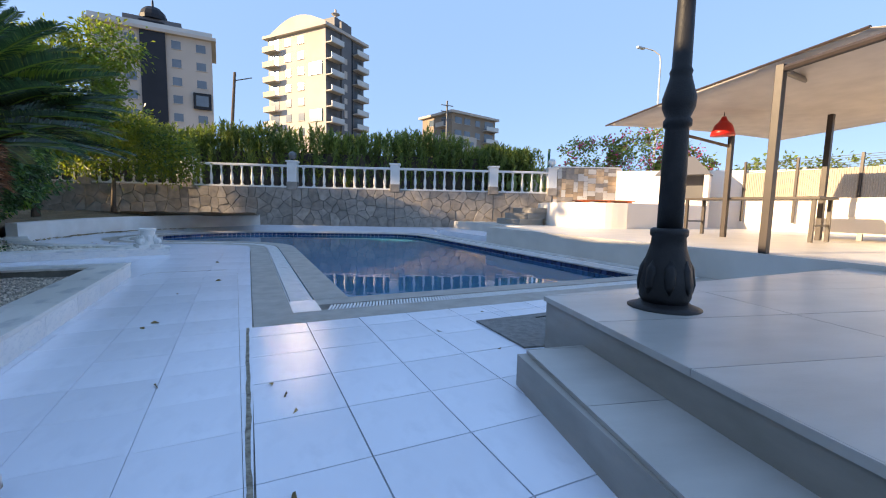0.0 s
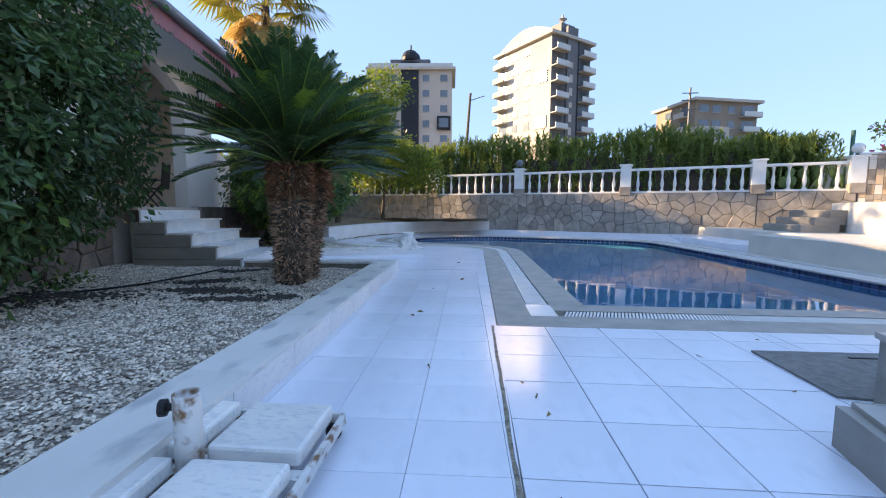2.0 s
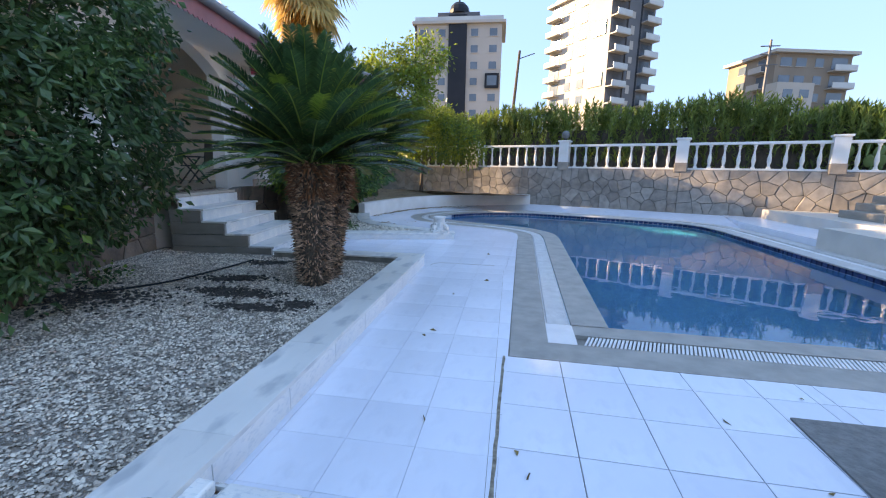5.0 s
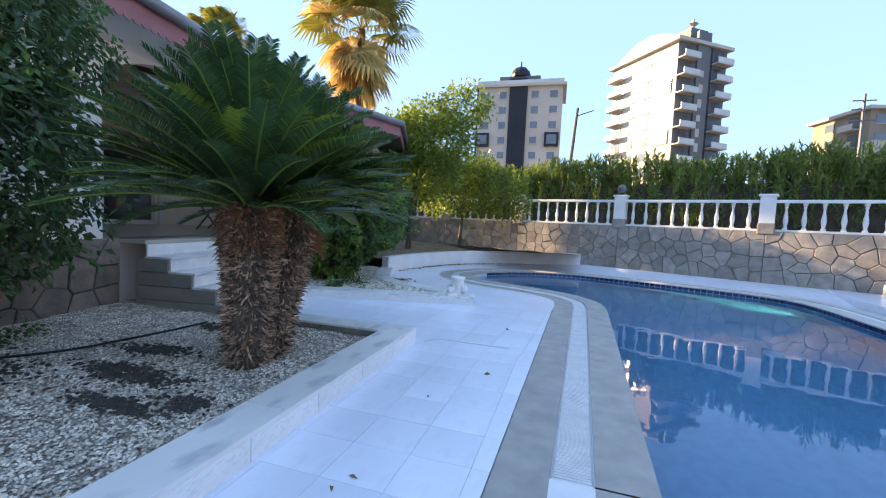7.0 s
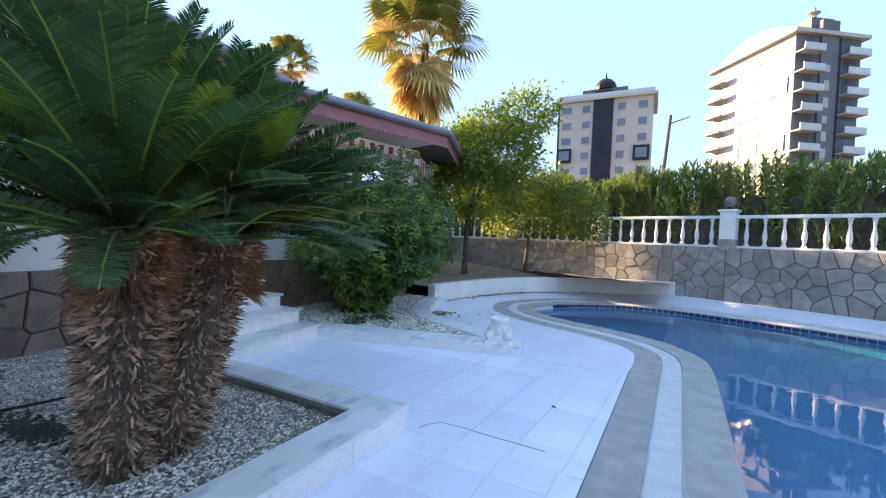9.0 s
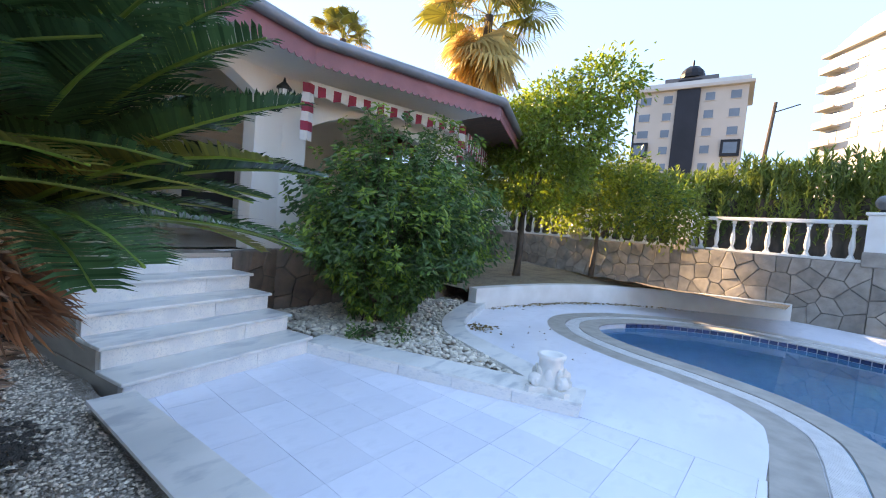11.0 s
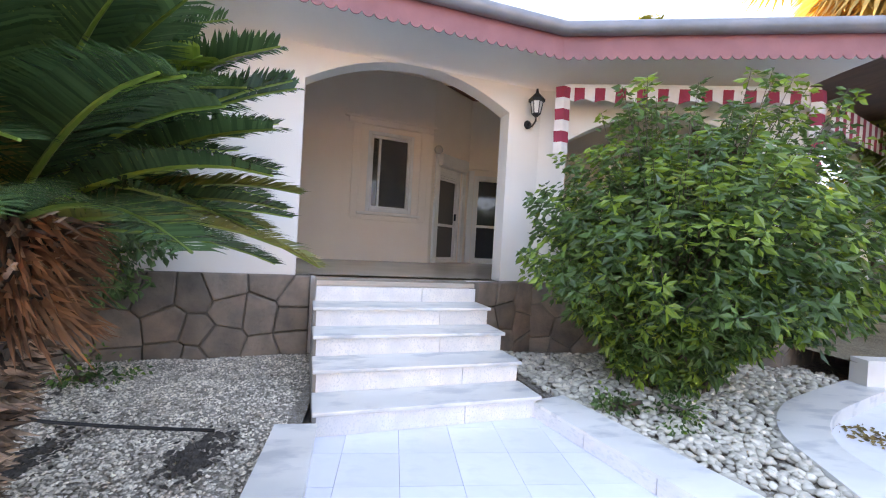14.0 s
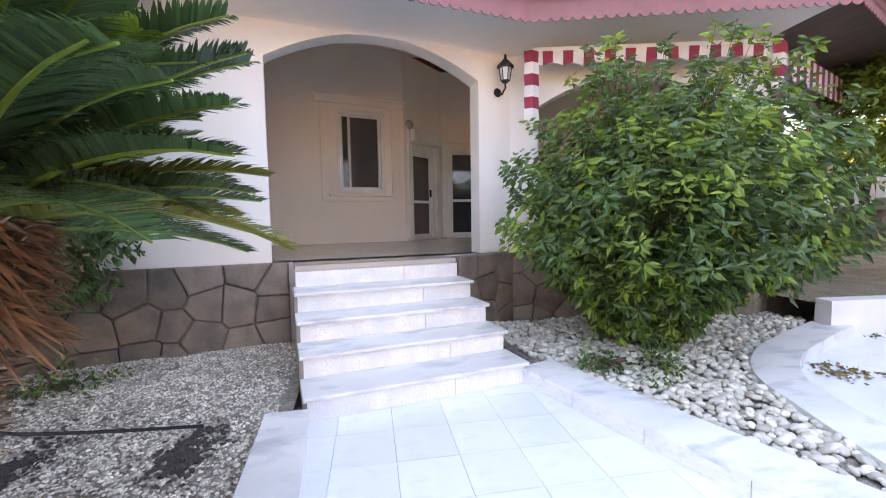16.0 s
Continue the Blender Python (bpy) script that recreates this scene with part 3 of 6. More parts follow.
for i, p in enumerate(POSTS):
    d = Vector((POSTS[min(i + 1, 7)][0] - POSTS[max(i - 1, 0)][0], POSTS[min(i + 1, 7)][1] - POSTS[max(i - 1, 0)][1]))
    ang = math.degrees(math.atan2(d.y, d.x))
    po = thing("balustrade_post", (*p, WTOP), "square white tiled post on a stone foot", "post", "posts of the balustrade", "", ang)
    part("shaft", newbox((0, 0.14, 0.50), (0.34, 0.34, 0.86), 0.006), M["white_paint"], po)
    part("foot", newbox((0, 0.12, 0.07), (0.38, 0.36, 0.3), 0.03), M["stone"], po, "grey stone foot")
    part("cap", newbox((0, 0.14, 0.96), (0.42, 0.42, 0.06), 0.015), M["white_paint"], po)
    if i in (4, 7):
        gl = thing("globe_lamp", (*(Vector(p) + Vector((-d.y, d.x)).normalized() * 0.14), WTOP + 0.99), "round glass globe lamp on a post", "lamp", "globe lamps")
        part("globe", lathe(bmesh.new(), [(0.15 * math.sin(t * math.pi / 10), 0.2 - 0.15 * math.cos(t * math.pi / 10)) for t in range(1, 10)], 16), M["dark_globe" if i == 4 else "lamp_globe"], gl, "", True)
        part("collar", lathe(bmesh.new(), [(0.07, 0), (0.07, 0.03), (0.05, 0.06)], 12), M["black_iron"], gl)

# ---- house ----
PORCH = 0.92
EZ = 3.5
# WA0 lies past the visible front: unseen length added to shade the terrace
WA0, WA1 = hl(-15.5, 1.80), hl(0.95, 1.80)
bd = Vector((0.267, 0.964)).normalized()
WB1 = (WA1[0] + bd.x * 3.0, WA1[1] + bd.y * 3.0)
cd = Vector((-0.37, 0.93)).normalized()
WC1 = (WB1[0] + cd.x * 3.2, WB1[1] + cd.y * 3.2)
house = thing("house", (0, 0, 0), "single-storey white villa with arched porch and pink eaves", "house", "", "")


def wall_with_arch(p0, p1, openings, z0, z1, th, material, name="wall"):
    """Upright wall from p0 to p1, outside on the right of its run, with arched openings (s0, s1, sill, spring, rise)."""
    d = Vector((p1[0] - p0[0], p1[1] - p0[1]))
    L, ang = d.length, math.atan2(d.y, d.x)
    b = bmesh.new()
    def block(poly):
        f0 = [b.verts.new((s, 0, z)) for s, z in poly]
        f1 = [b.verts.new((s, th, z)) for s, z in poly]
        b.faces.new(f0)
        b.faces.new(f1[::-1])
        for i in range(len(poly)):
            j = (i + 1) % len(poly)
            b.faces.new((f0[j], f0[i], f1[i], f1[j]))
    s = 0.0
    for s0, s1, sill, spring, rise in openings:
        if s0 > s:
            block([(s, z0), (s0, z0), (s0, z1), (s, z1)])
        if sill > z0:
            block([(s0, z0), (s1, z0), (s1, sill), (s0, sill)])
        n = 14
        arch = [(s0 + (s1 - s0) * k / n, spring + rise * (1 - (2 * k / n - 1) ** 2)) for k in range(n + 1)] if rise > 0.02 else [(s0, spring), (s1, spring)]
        for (sa, za), (sb2, zb) in zip(arch, arch[1:]):
            block([(sa, za), (sb2, zb), (sb2, z1), (sa, z1)])
        s = s1
    if s < L - 1e-3:
        block([(s, z0), (L, z0), (L, z1), (s, z1)])
    bmesh.ops.remove_doubles(b, verts=b.verts, dist=1e-4)
    bmesh.ops.recalc_face_normals(b, faces=b.faces)
    ob = part(name, b, material, house)
    ob.matrix_basis = pose(*p0, 0, 0, 0, math.degrees(ang))
    return ob


# front with the porch arch (a from -1.91 to 0.51)
wall_with_arch(WA0, WA1, [(15.5 - 1.91, 15.5 + 0.51, PORCH, 3.03, 0.36)], 0.0, EZ, 0.24, M["white_plaster"])
wall_with_arch(WA1, WB1, [(0.35, 2.6, PORCH, 2.75, 0.35)], 0.0, EZ, 0.24, M["white_plaster"])
wall_with_arch(WB1, WC1, [(0.45, 2.7, PORCH, 2.75, 0.35)], 0.0, EZ, 0.24, M["white_plaster"])
BACK = [(-7.6, 2.0), (-8.75, 4.9), (-9.32, 7.45), (-10.3, 8.45), (-10.2, 10.4), (-9.0, 13.2)]
wall_with_arch((-9.32, 7.45), (-10.3, 8.45), [(0.25, 1.1, PORCH, 3.0, 0)], PORCH, 4.75, 0.2, M["cream_plaster"], "inner_wall")
wall_with_arch((-10.3, 8.45), (-10.2, 10.4), [(0.15, 1.5, PORCH, 3.0, 0)], PORCH, 4.75, 0.2, M["cream_plaster"], "inner_wall")
wall_with_arch((-8.75, 4.9), (-9.32, 7.45), [(1.25, 2.2, 1.9, 3.5, 0)], PORCH, 4.75, 0.2, M["cream_plaster"], "inner_wall")
for p, q in ((BACK[0], BACK[1]), (BACK[4], BACK[5])):
    wall_with_arch(p, q, [], PORCH, 4.75, 0.2, M["cream_plaster"], "inner_wall")
part("porch_floor", prism(bmesh.new(), [hl(-1.70, 1.395), hl(0.0, 1.395), hl(0.02, 1.8), (WA1[0] - .03, WA1[1]), (WB1[0] - .1, WB1[1]), (WC1[0] - .1, WC1[1]), (-9, 14), (-12, 10), (-10, 1.5), hl(-6.0, 1.9), hl(-1.70, 1.9)], 0.87, PORCH), M["porch_tile"], house, "beige tiled porch floor")
cb = bmesh.new()
c_lo = [cb.verts.new((x, y, 3.53)) for x, y in (hl(-15.5, 1.86), (WA1[0] - .06, WA1[1]), (WB1[0] - .08, WB1[1]), (WC1[0] - .06, WC1[1]))]
c_hi = [cb.verts.new((x, y, 5.0)) for x, y in ((-9.9, -8.0), (-10.2, 8.0), (-10.4, 10.5), (-10.4, 12.5))]
for i in range(3):
    cb.faces.new((c_lo[i], c_lo[i + 1], c_hi[i + 1], c_hi[i]))
part("porch_ceiling", cb, M["cream_plaster"], house)
# unseen plain mass, added so the house blocks the low sun
part("shade_mass", prism(bmesh.new(), [(-9.9, -9), (-10.2, 5), (-11, 8.3), (-10.9, 12), (-10, 15.6), (-17, 15.6), (-17, -9)], 0, EZ), M["white_plaster"], house)
# eaves
# eave start and ridge end are drawn out unseen, to shade terrace and pool
EAVE = [hl(-17.0, 1.02), (-4.78, 8.22), (-3.85, 11.25), (-5.12, 14.5)]
ridge = [(-9.5, -9.0), (-9.6, 8.0), (-9.3, 10.5), (-10.4, 16.0)]
b = bmesh.new()
ev = [b.verts.new((*p, 3.68)) for p in EAVE]
rv = [b.verts.new((*p, 5.3)) for p in ridge]
wv = [b.verts.new((x - 8, y, 3.68)) for x, y in ridge]
for i in range(3):
    b.faces.new((ev[i], ev[i + 1], rv[i + 1], rv[i]))
    b.faces.new((rv[i], rv[i + 1], wv[i + 1], wv[i]))
b.faces.new((ev[3], wv[3], rv[3]))
part("roof", b, M["roof_tile"], house, "low hipped tile roof")
inn, fo, fi = offset_line(EAVE, 1.15), offset_line(EAVE, 0.05), offset_line(EAVE, 0.09)
# plaster cove curving out from the wall head to the fascia
cove, rows_c = bmesh.new(), []
for k in range(9):
    u = math.sin(math.pi / 2 * k / 8)
    z = 3.46 - 0.08 * (1 - math.cos(math.pi / 2 * k / 8))
    rows_c.append([cove.verts.new((f[0] + (w[0] - f[0]) * u, f[1] + (w[1] - f[1]) * u, z)) for f, w in zip(fi[:3], (WA0, WA1, WB1))])
for ra, rb in zip(rows_c, rows_c[1:]):
    for i in range(2):
        cove.faces.new((ra[i], rb[i], rb[i + 1], ra[i + 1]))
bmesh.ops.recalc_face_normals(cove, faces=cove.faces)
part("cove", cove, M["white_plaster"], house, "curved white plaster cove under the eaves", True)
part("soffit", ribbon(bmesh.new(), inn[2:], fo[2:], EZ - 0.02, EZ + 0.01), M["soffit"], house, "brown boarded soffit")
part("fascia", ribbon(bmesh.new(), fi, fo, 3.425, 3.62), M["pink_wood"], house, "pink painted fascia board")
sc = bmesh.new()
for p, q in zip(fo, fo[1:]):
    L = math.dist(p, q)
    n = round(L / 0.11)
    dx, dy = (q[0] - p[0]) / n, (q[1] - p[1]) / n
    nx, ny = dy / (L / n) * 0.012, -dx / (L / n) * 0.012
    for k in range(n):
        x, y = p[0] + dx * k, p[1] + dy * k
        prof = [(0, 3.435), (0, 3.395), (0.12, 3.37), (0.3, 3.355), (0.5, 3.35), (0.7, 3.355), (0.88, 3.37), (1, 3.395), (1, 3.435)]
        f0 = [sc.verts.new((x + dx * t + nx, y + dy * t + ny, z)) for t, z in prof]
        f1 = [sc.verts.new((x + dx * t, y + dy * t, z)) for t, z in prof]
        sc.faces.new(f0)
        sc.faces.new(f1[::-1])
        for i in range(len(prof) - 1):
            sc.faces.new((f0[i + 1], f0[i], f1[i], f1[i + 1]))
tagged(part("scalloped_trim", sc, M["pink_wood"], house, "pink scalloped eave trim"), "", "", "", "stuff")
gt = bmesh.new()
tube(gt, [(*p, 3.66) for p in [EAVE[0], EAVE[1], EAVE[2], EAVE[3]]], 0.075, 10)
part("gutter", gt, M["gutter"], house, "grey round gutter", True)

# unseen wall, added to keep low sun off the far stone wall
structure("wall_garden", ribbon(bmesh.new(), [(-10.2, 15.5), (-12.4, 19.9)], [(-10.0, 15.6), (-12.2, 20.0)], -0.3, 3.1), M["white_plaster"], "unseen plain white wall added behind the house to block low sun", "wall")

# ---- stairs ----
stairs = thing("front_stairs", (*HO, 0), "white marble front stairs with five steps", "stairs", "", "structure", 9.5)
RIS, TRD = 0.18, 0.34
core = bmesh.new()
for k in range(4):
    box(core, (-(TRD * k + (1.5 - TRD * k) / 2 + 0.02), -0.85, RIS * (k + 0.5) - 0.036), (1.5 - TRD * k - 0.02, 1.66, RIS))
part("core", core, M["mortar"], stairs)
for k in range(5):
    x = -TRD * k
    for y0, y1 in ((-1.70, -0.62 + 0.1 * (k % 2)), (-0.615 + 0.1 * (k % 2), 0.0)):
        part("riser", newbox((x - 0.012, (y0 + y1) / 2, RIS * (k + 0.5) - 0.016), (0.024, y1 - y0, RIS - 0.034)), M["marble"], stairs)
    if k < 4:
        part("tread", newbox((x - TRD / 2 + 0.01, -0.85, RIS * (k + 1) - 0.016), (TRD + 0.05, 1.76, 0.032), 0.008), M["marble_top"], stairs, "grey veined marble tread")
        part("cheek", newbox((-(TRD * k + 1.52) / 2, -1.712, RIS * (k + 0.5) - 0.02), (1.48 - TRD * k, 0.03, RIS - 0.01)), M["riser_tile"], stairs, "grey stone side")

# ---- planting helpers ----
def leaf_faces(rng, points, normals, size, aspect=0.5, droop=0.3, jitter=0.8):
    """Arrays of folded leaves (two quads each) at points; returns verts and faces."""
    n = len(points)
    dirs = normals + rng.normal(0, jitter, (n, 3))
    dirs /= np.linalg.norm(dirs, axis=1, keepdims=True) + 1e-9
    dirs[:, 2] -= droop
    dirs /= np.linalg.norm(dirs, axis=1, keepdims=True) + 1e-9
    side = np.cross(dirs, rng.normal(0, 1, (n, 3)))
    side /= np.linalg.norm(side, axis=1, keepdims=True) + 1e-9
    up = np.cross(side, dirs)
    s = (size * rng.uniform(0.6, 1.3, n))[:, None]
    w = s * aspect * 0.5
    base = points
    mid = base + dirs * s * 0.5
    tip = base + dirs * s - up * s * 0.08
    lft = mid + side * w + up * s * 0.1
    rgt = mid - side * w + up * s * 0.1
    verts = np.concatenate([base[:, None], lft[:, None], tip[:, None], rgt[:, None]], 1).reshape(-1, 3)
    k = np.arange(n)[:, None] * 4
    faces = np.concatenate([np.hstack([k, k + 2, k + 1]), np.hstack([k, k + 3, k + 2])])
    return verts, faces


def leaf_object(name, parts_list, material, parent, label=""):
    vs, fs, ms, off = [], [], [], 0
    for mi, (v, f) in enumerate(parts_list):
        vs.append(v)
        fs.append(f + off)
        ms += [mi] * len(f)
        off += len(v)
    me = data_mesh(name, np.concatenate(vs).tolist(), np.concatenate(fs).tolist(), material, ms)
    ob = new(name, me)
    ob.parent = parent
    if label:
        ob["label"] = label
    return ob


def clump_points(rng, lobes, n, per=20, spread=0.12):
    """Leaf points in small sprays over the outsides of several lobes (centre, radii)."""
    w = np.array([r[0] * r[1] + r[1] * r[2] + r[0] * r[2] for _, r in lobes])
    pick = rng.choice(len(lobes), max(1, n // per), p=w / w.sum())
    P, N = [], []
    for i in pick:
        c, r = np.array(lobes[i][0]), np.array(lobes[i][1])
        d = rng.normal(0, 1, 3)
        d /= np.linalg.norm(d)
        rad = rng.uniform(0.5, 1.06) ** 0.6
        c0 = c + d * r * rad
        q = rng.normal(0, spread, (per, 3))
        P.append(c0 + q)
        N.append(np.tile(d, (per, 1)) + q / spread * 0.5)
    return np.concatenate(P), np.concatenate(N)


def branches(bm, rng, base, top_pts, r0):
    for p in top_pts:
        b0, p = Vector(base), Vector(p)
        mid = b0.lerp(p, 0.5) + Vector(rng.normal(0, 0.12, 3))
        tube(bm, [b0, b0.lerp(mid, 0.5) + Vector(rng.normal(0, 0.04, 3)), mid, p], [r0, r0 * 0.7, r0 * 0.45, r0 * 0.12], 6)
    return bm


def bush(name, loc, lobes, n, size, mats_, label, category, seed, young=0.15, stems=6, aspect=0.6, droop=0.45, tufts=0):
    """Shrub: stems and a crown of leaf sprays in two tones."""
    rng = np.random.default_rng(seed)
    ob = thing(name, loc, label, category)
    tops = [tuple(np.array(c) + rng.normal(0, 0.15, 3)) for c, r in lobes for _ in range(2)][:max(stems, 2)]
    part("stem", branches(bmesh.new(), rng, (0, 0, -0.05), tops, 0.04), M["bark"], ob)
    P, N = clump_points(rng, lobes, n, 26, min(0.1, 0.25 * lobes[0][1][0]))
    a = leaf_faces(rng, P, N, size, aspect, droop)
    P2, N2 = clump_points(rng, [(c, tuple(v * 1.05 for v in r)) for c, r in lobes], int(n * young), per=9, spread=min(0.07, 0.2 * lobes[0][1][0]))
    b2 = leaf_faces(rng, P2, N2, size * 0.9, aspect, droop * 0.6)
    if tufts:
        P3, N3 = rosettes(rng, lobes, tufts, size * 1.15)
        t3 = leaf_faces(rng, P3, N3, size * 1.15, 0.42, 0.4, 0.15)
        a = (np.concatenate([a[0], t3[0]]), np.concatenate([a[1], t3[1] + len(a[0])]))
    leaf_object("crown", [a, b2], [M[mats_[0]], M[mats_[1]]], ob)
    return ob


def rosettes(rng, lobes, n, size, per=9):
    """Tufts of leaves that radiate from shoot tips over the outsides of lobes and hang outwards."""
    w = np.array([r[0] * r[1] + r[1] * r[2] + r[0] * r[2] for _, r in lobes])
    P, N = [], []
    for i in rng.choice(len(lobes), n, p=w / w.sum()):
        c, r = np.array(lobes[i][0]), np.array(lobes[i][1])
        d = rng.normal(0, 1, 3)
        d /= np.linalg.norm(d)
        tip = c + d * r * rng.uniform(0.72, 1.05)
        axis = d + np.array([0, 0, 0.55])
        axis /= np.linalg.norm(axis)
        e = np.cross(axis, (0.3, 0.1, 1.0))
        e /= np.linalg.norm(e) + 1e-9
        g = np.cross(axis, e)
        a = np.arange(per) * 2.39996 + rng.uniform(0, 6.28)
        k = np.linspace(0, 1, per)[:, None]
        out = np.cos(a)[:, None] * e + np.sin(a)[:, None] * g
        P.append(tip - axis * size * 1.1 * k + out * size * 0.06)
        N.append(out + axis * (0.55 - 0.5 * k))
    return np.concatenate(P), np.concatenate(N)


def shoot_bush(loc, label, seed):
    """Shrub of arching shoots from a narrow base, drooping leaf tufts along them, pale tips."""
    rng = np.random.default_rng(seed)
    ob = thing("leafy_bush", loc, label, "bush")
    sb = bmesh.new()
    old, young, tuft = ([], []), ([], []), ([], [])
    for i in range(1500):
        d = rng.normal(0, 1, 3)
        d /= np.linalg.norm(d)
        top, low = i >= 1410, 1150 <= i < 1410
        rad = rng.uniform(0.3, 1.0) ** 0.5 * rng.uniform(0.9, 1.06)
        c = np.array([0.1, 0.2, 1.42])
        end = c + d * np.array([1.42, 1.85, 1.18]) * rad
        if low:
            end = np.array([d[0] * 0.95, d[1] * 1.15, rng.uniform(0.12, 0.8)])
        if top:
            end = np.array([rng.uniform(-0.6, 0.8), rng.uniform(-0.9, 1.4), rng.uniform(2.2, 2.8)])
            if i > 1460:
                end += (0.0, 0.3, rng.uniform(0.1, 0.5))
        end[:2] *= 0.46 + 0.54 * min(1.0, max(0.0, (end[2] - 0.2) / 0.75))
        end[2] = max(end[2], 0.12)
        base = np.array([rng.normal(0, 0.09), rng.normal(0, 0.12), 0.0])
        ctl = base * 0.5 + end * 0.5 + np.array([-0.1 * d[0], -0.1 * d[1], 0.34])
        m = 26 if not top else 20
        t = np.sort(rng.uniform(0.4 if not top else 0.55, 0.97, m))[:, None]
        q = base * (1 - t) ** 2 + 2 * ctl * t * (1 - t) + end * t * t
        q += rng.normal(0, 0.04, q.shape) * (1.35 - 0.7 * t)
        out = np.tile((end - base) * (1, 1, 0.5), (m, 1)) + rng.normal(0, 0.75, (m, 3))
        old[0].append(q), old[1].append(out)
        axis = (end - ctl) / np.linalg.norm(end - ctl) + np.array([0, 0, 0.5])
        axis /= np.linalg.norm(axis)
        e = np.cross(axis, (0.3, 0.1, 1.0))
        e /= np.linalg.norm(e)
        g = np.cross(axis, e)
        a = np.arange(9) * 2.39996 + rng.uniform(0, 6.28)
        k = np.linspace(0, 1, 9)[:, None]
        ring = np.cos(a)[:, None] * e + np.sin(a)[:, None] * g
        dest = young if rng.random() < 0.45 else tuft
        dest[0].append(end - axis * 0.1 * k + ring * 0.006), dest[1].append(ring + axis * (0.5 - 0.5 * k))
        if i % 5 == 0 or top:
            tt = np.linspace(0, 1, 6)[:, None]
            line = base * (1 - tt) ** 2 + 2 * ctl * tt * (1 - tt) + end * tt * tt
            tube(sb, [Vector(p) for p in line], [0.015, 0.012, 0.009, 0.006, 0.004, 0.002], 5)
    part("stem", sb, M["bark"], ob)
    a = leaf_faces(rng, np.concatenate(old[0]), np.concatenate(old[1]), 0.078, 0.5, 0.6, 0.35)
    b1 = leaf_faces(rng, np.concatenate(tuft[0]), np.concatenate(tuft[1]), 0.105, 0.42, 0.4, 0.15)
    b2 = leaf_faces(rng, np.concatenate(young[0]), np.concatenate(young[1]), 0.1, 0.42, 0.35, 0.15)
    both = (np.concatenate([a[0], b1[0]]), np.concatenate([a[1], b1[1] + len(a[0])]))
    leaf_object("crown", [both, b2], [M["bush_leaf"], M["bush_young"]], ob)
    return ob


def tree(name, loc, trunk, limbs, lobes, n, size, mats_, label, category, seed, r0=0.09, young=0.2, aspect=0.45):
    rng = np.random.default_rng(seed)
    ob = thing(name, loc, label, category)
    b = tube(bmesh.new(), [Vector(p) for p in trunk], [r0 * (1.25 - 0.6 * i / (len(trunk) - 1)) for i in range(len(trunk))], 9)
    branches(b, rng, trunk[-1], limbs, r0 * 0.6)
    part("trunk", b, M["bark"], ob, "", True)
    P, N = clump_points(rng, lobes, n, per=12, spread=0.14)
    P2, N2 = clump_points(rng, lobes, int(n * young), per=8, spread=0.1)
    leaf_object("crown", [leaf_faces(rng, P, N, size, aspect, 0.3), leaf_faces(rng, P2, N2, size, aspect, 0.2)], [M[mats_[0]], M[mats_[1]]], ob)
    return ob


def frond(rng, origin, az, elev, length, curl, leaflets=46, leaf=0.17, w=0.012, vee=0.5):
    """A feather frond: returns rachis points, and leaflet verts and faces."""
    pts, p, e = [], np.array(origin, float), elev
    h = np.array([math.cos(az), math.sin(az), 0])
    n = 14
    for k in range(n + 1):
        pts.append(p.copy())
        d = h * math.cos(e) + np.array([0, 0, math.sin(e)])
        p = p + d * length / n
        e -= curl / n * (0.4 + 1.2 * k / n)
    pts = np.array(pts)
    t = np.linspace(0.1, 0.985, leaflets)
    seg = np.clip((t * n).astype(int), 0, n - 1)
    base = pts[seg] + (pts[seg + 1] - pts[seg]) * (t * n - seg)[:, None]
    fwd = pts[seg + 1] - pts[seg]
    fwd /= np.linalg.norm(fwd, axis=1, keepdims=True)
    side = np.cross(h, (0, 0, 1.0))
    up = np.cross(side, fwd)
    prof = leaf * (np.sin(np.pi * (0.12 + 0.83 * t)) ** 0.6)
    V, F, o = [], [], 0
    for sg in (1, -1):
        d = side * sg * 0.8 + fwd * 0.55 + up * vee * 0.45 + rng.normal(0, 0.04, (leaflets, 3))
        d /= np.linalg.norm(d, axis=1, keepdims=True)
        L = (prof * rng.uniform(0.92, 1.05, leaflets))[:, None]
        mid = base + d * L * 0.6
        tip = base + d * L + np.array([0, 0, -0.12]) * L
        q = fwd * w
        V.append(np.stack([base - q * 0.6, base + q * 0.6, mid + q * 0.8, tip, mid - q * 0.8], 1).reshape(-1, 3))
        k = np.arange(leaflets)[:, None] * 5 + o
        F += np.hstack([k, k + 1, k + 2]).tolist() + np.hstack([k, k + 2, k + 4]).tolist() + np.hstack([k + 4, k + 2, k + 3]).tolist()
        o += leaflets * 5
    return pts, np.concatenate(V), np.array(F)


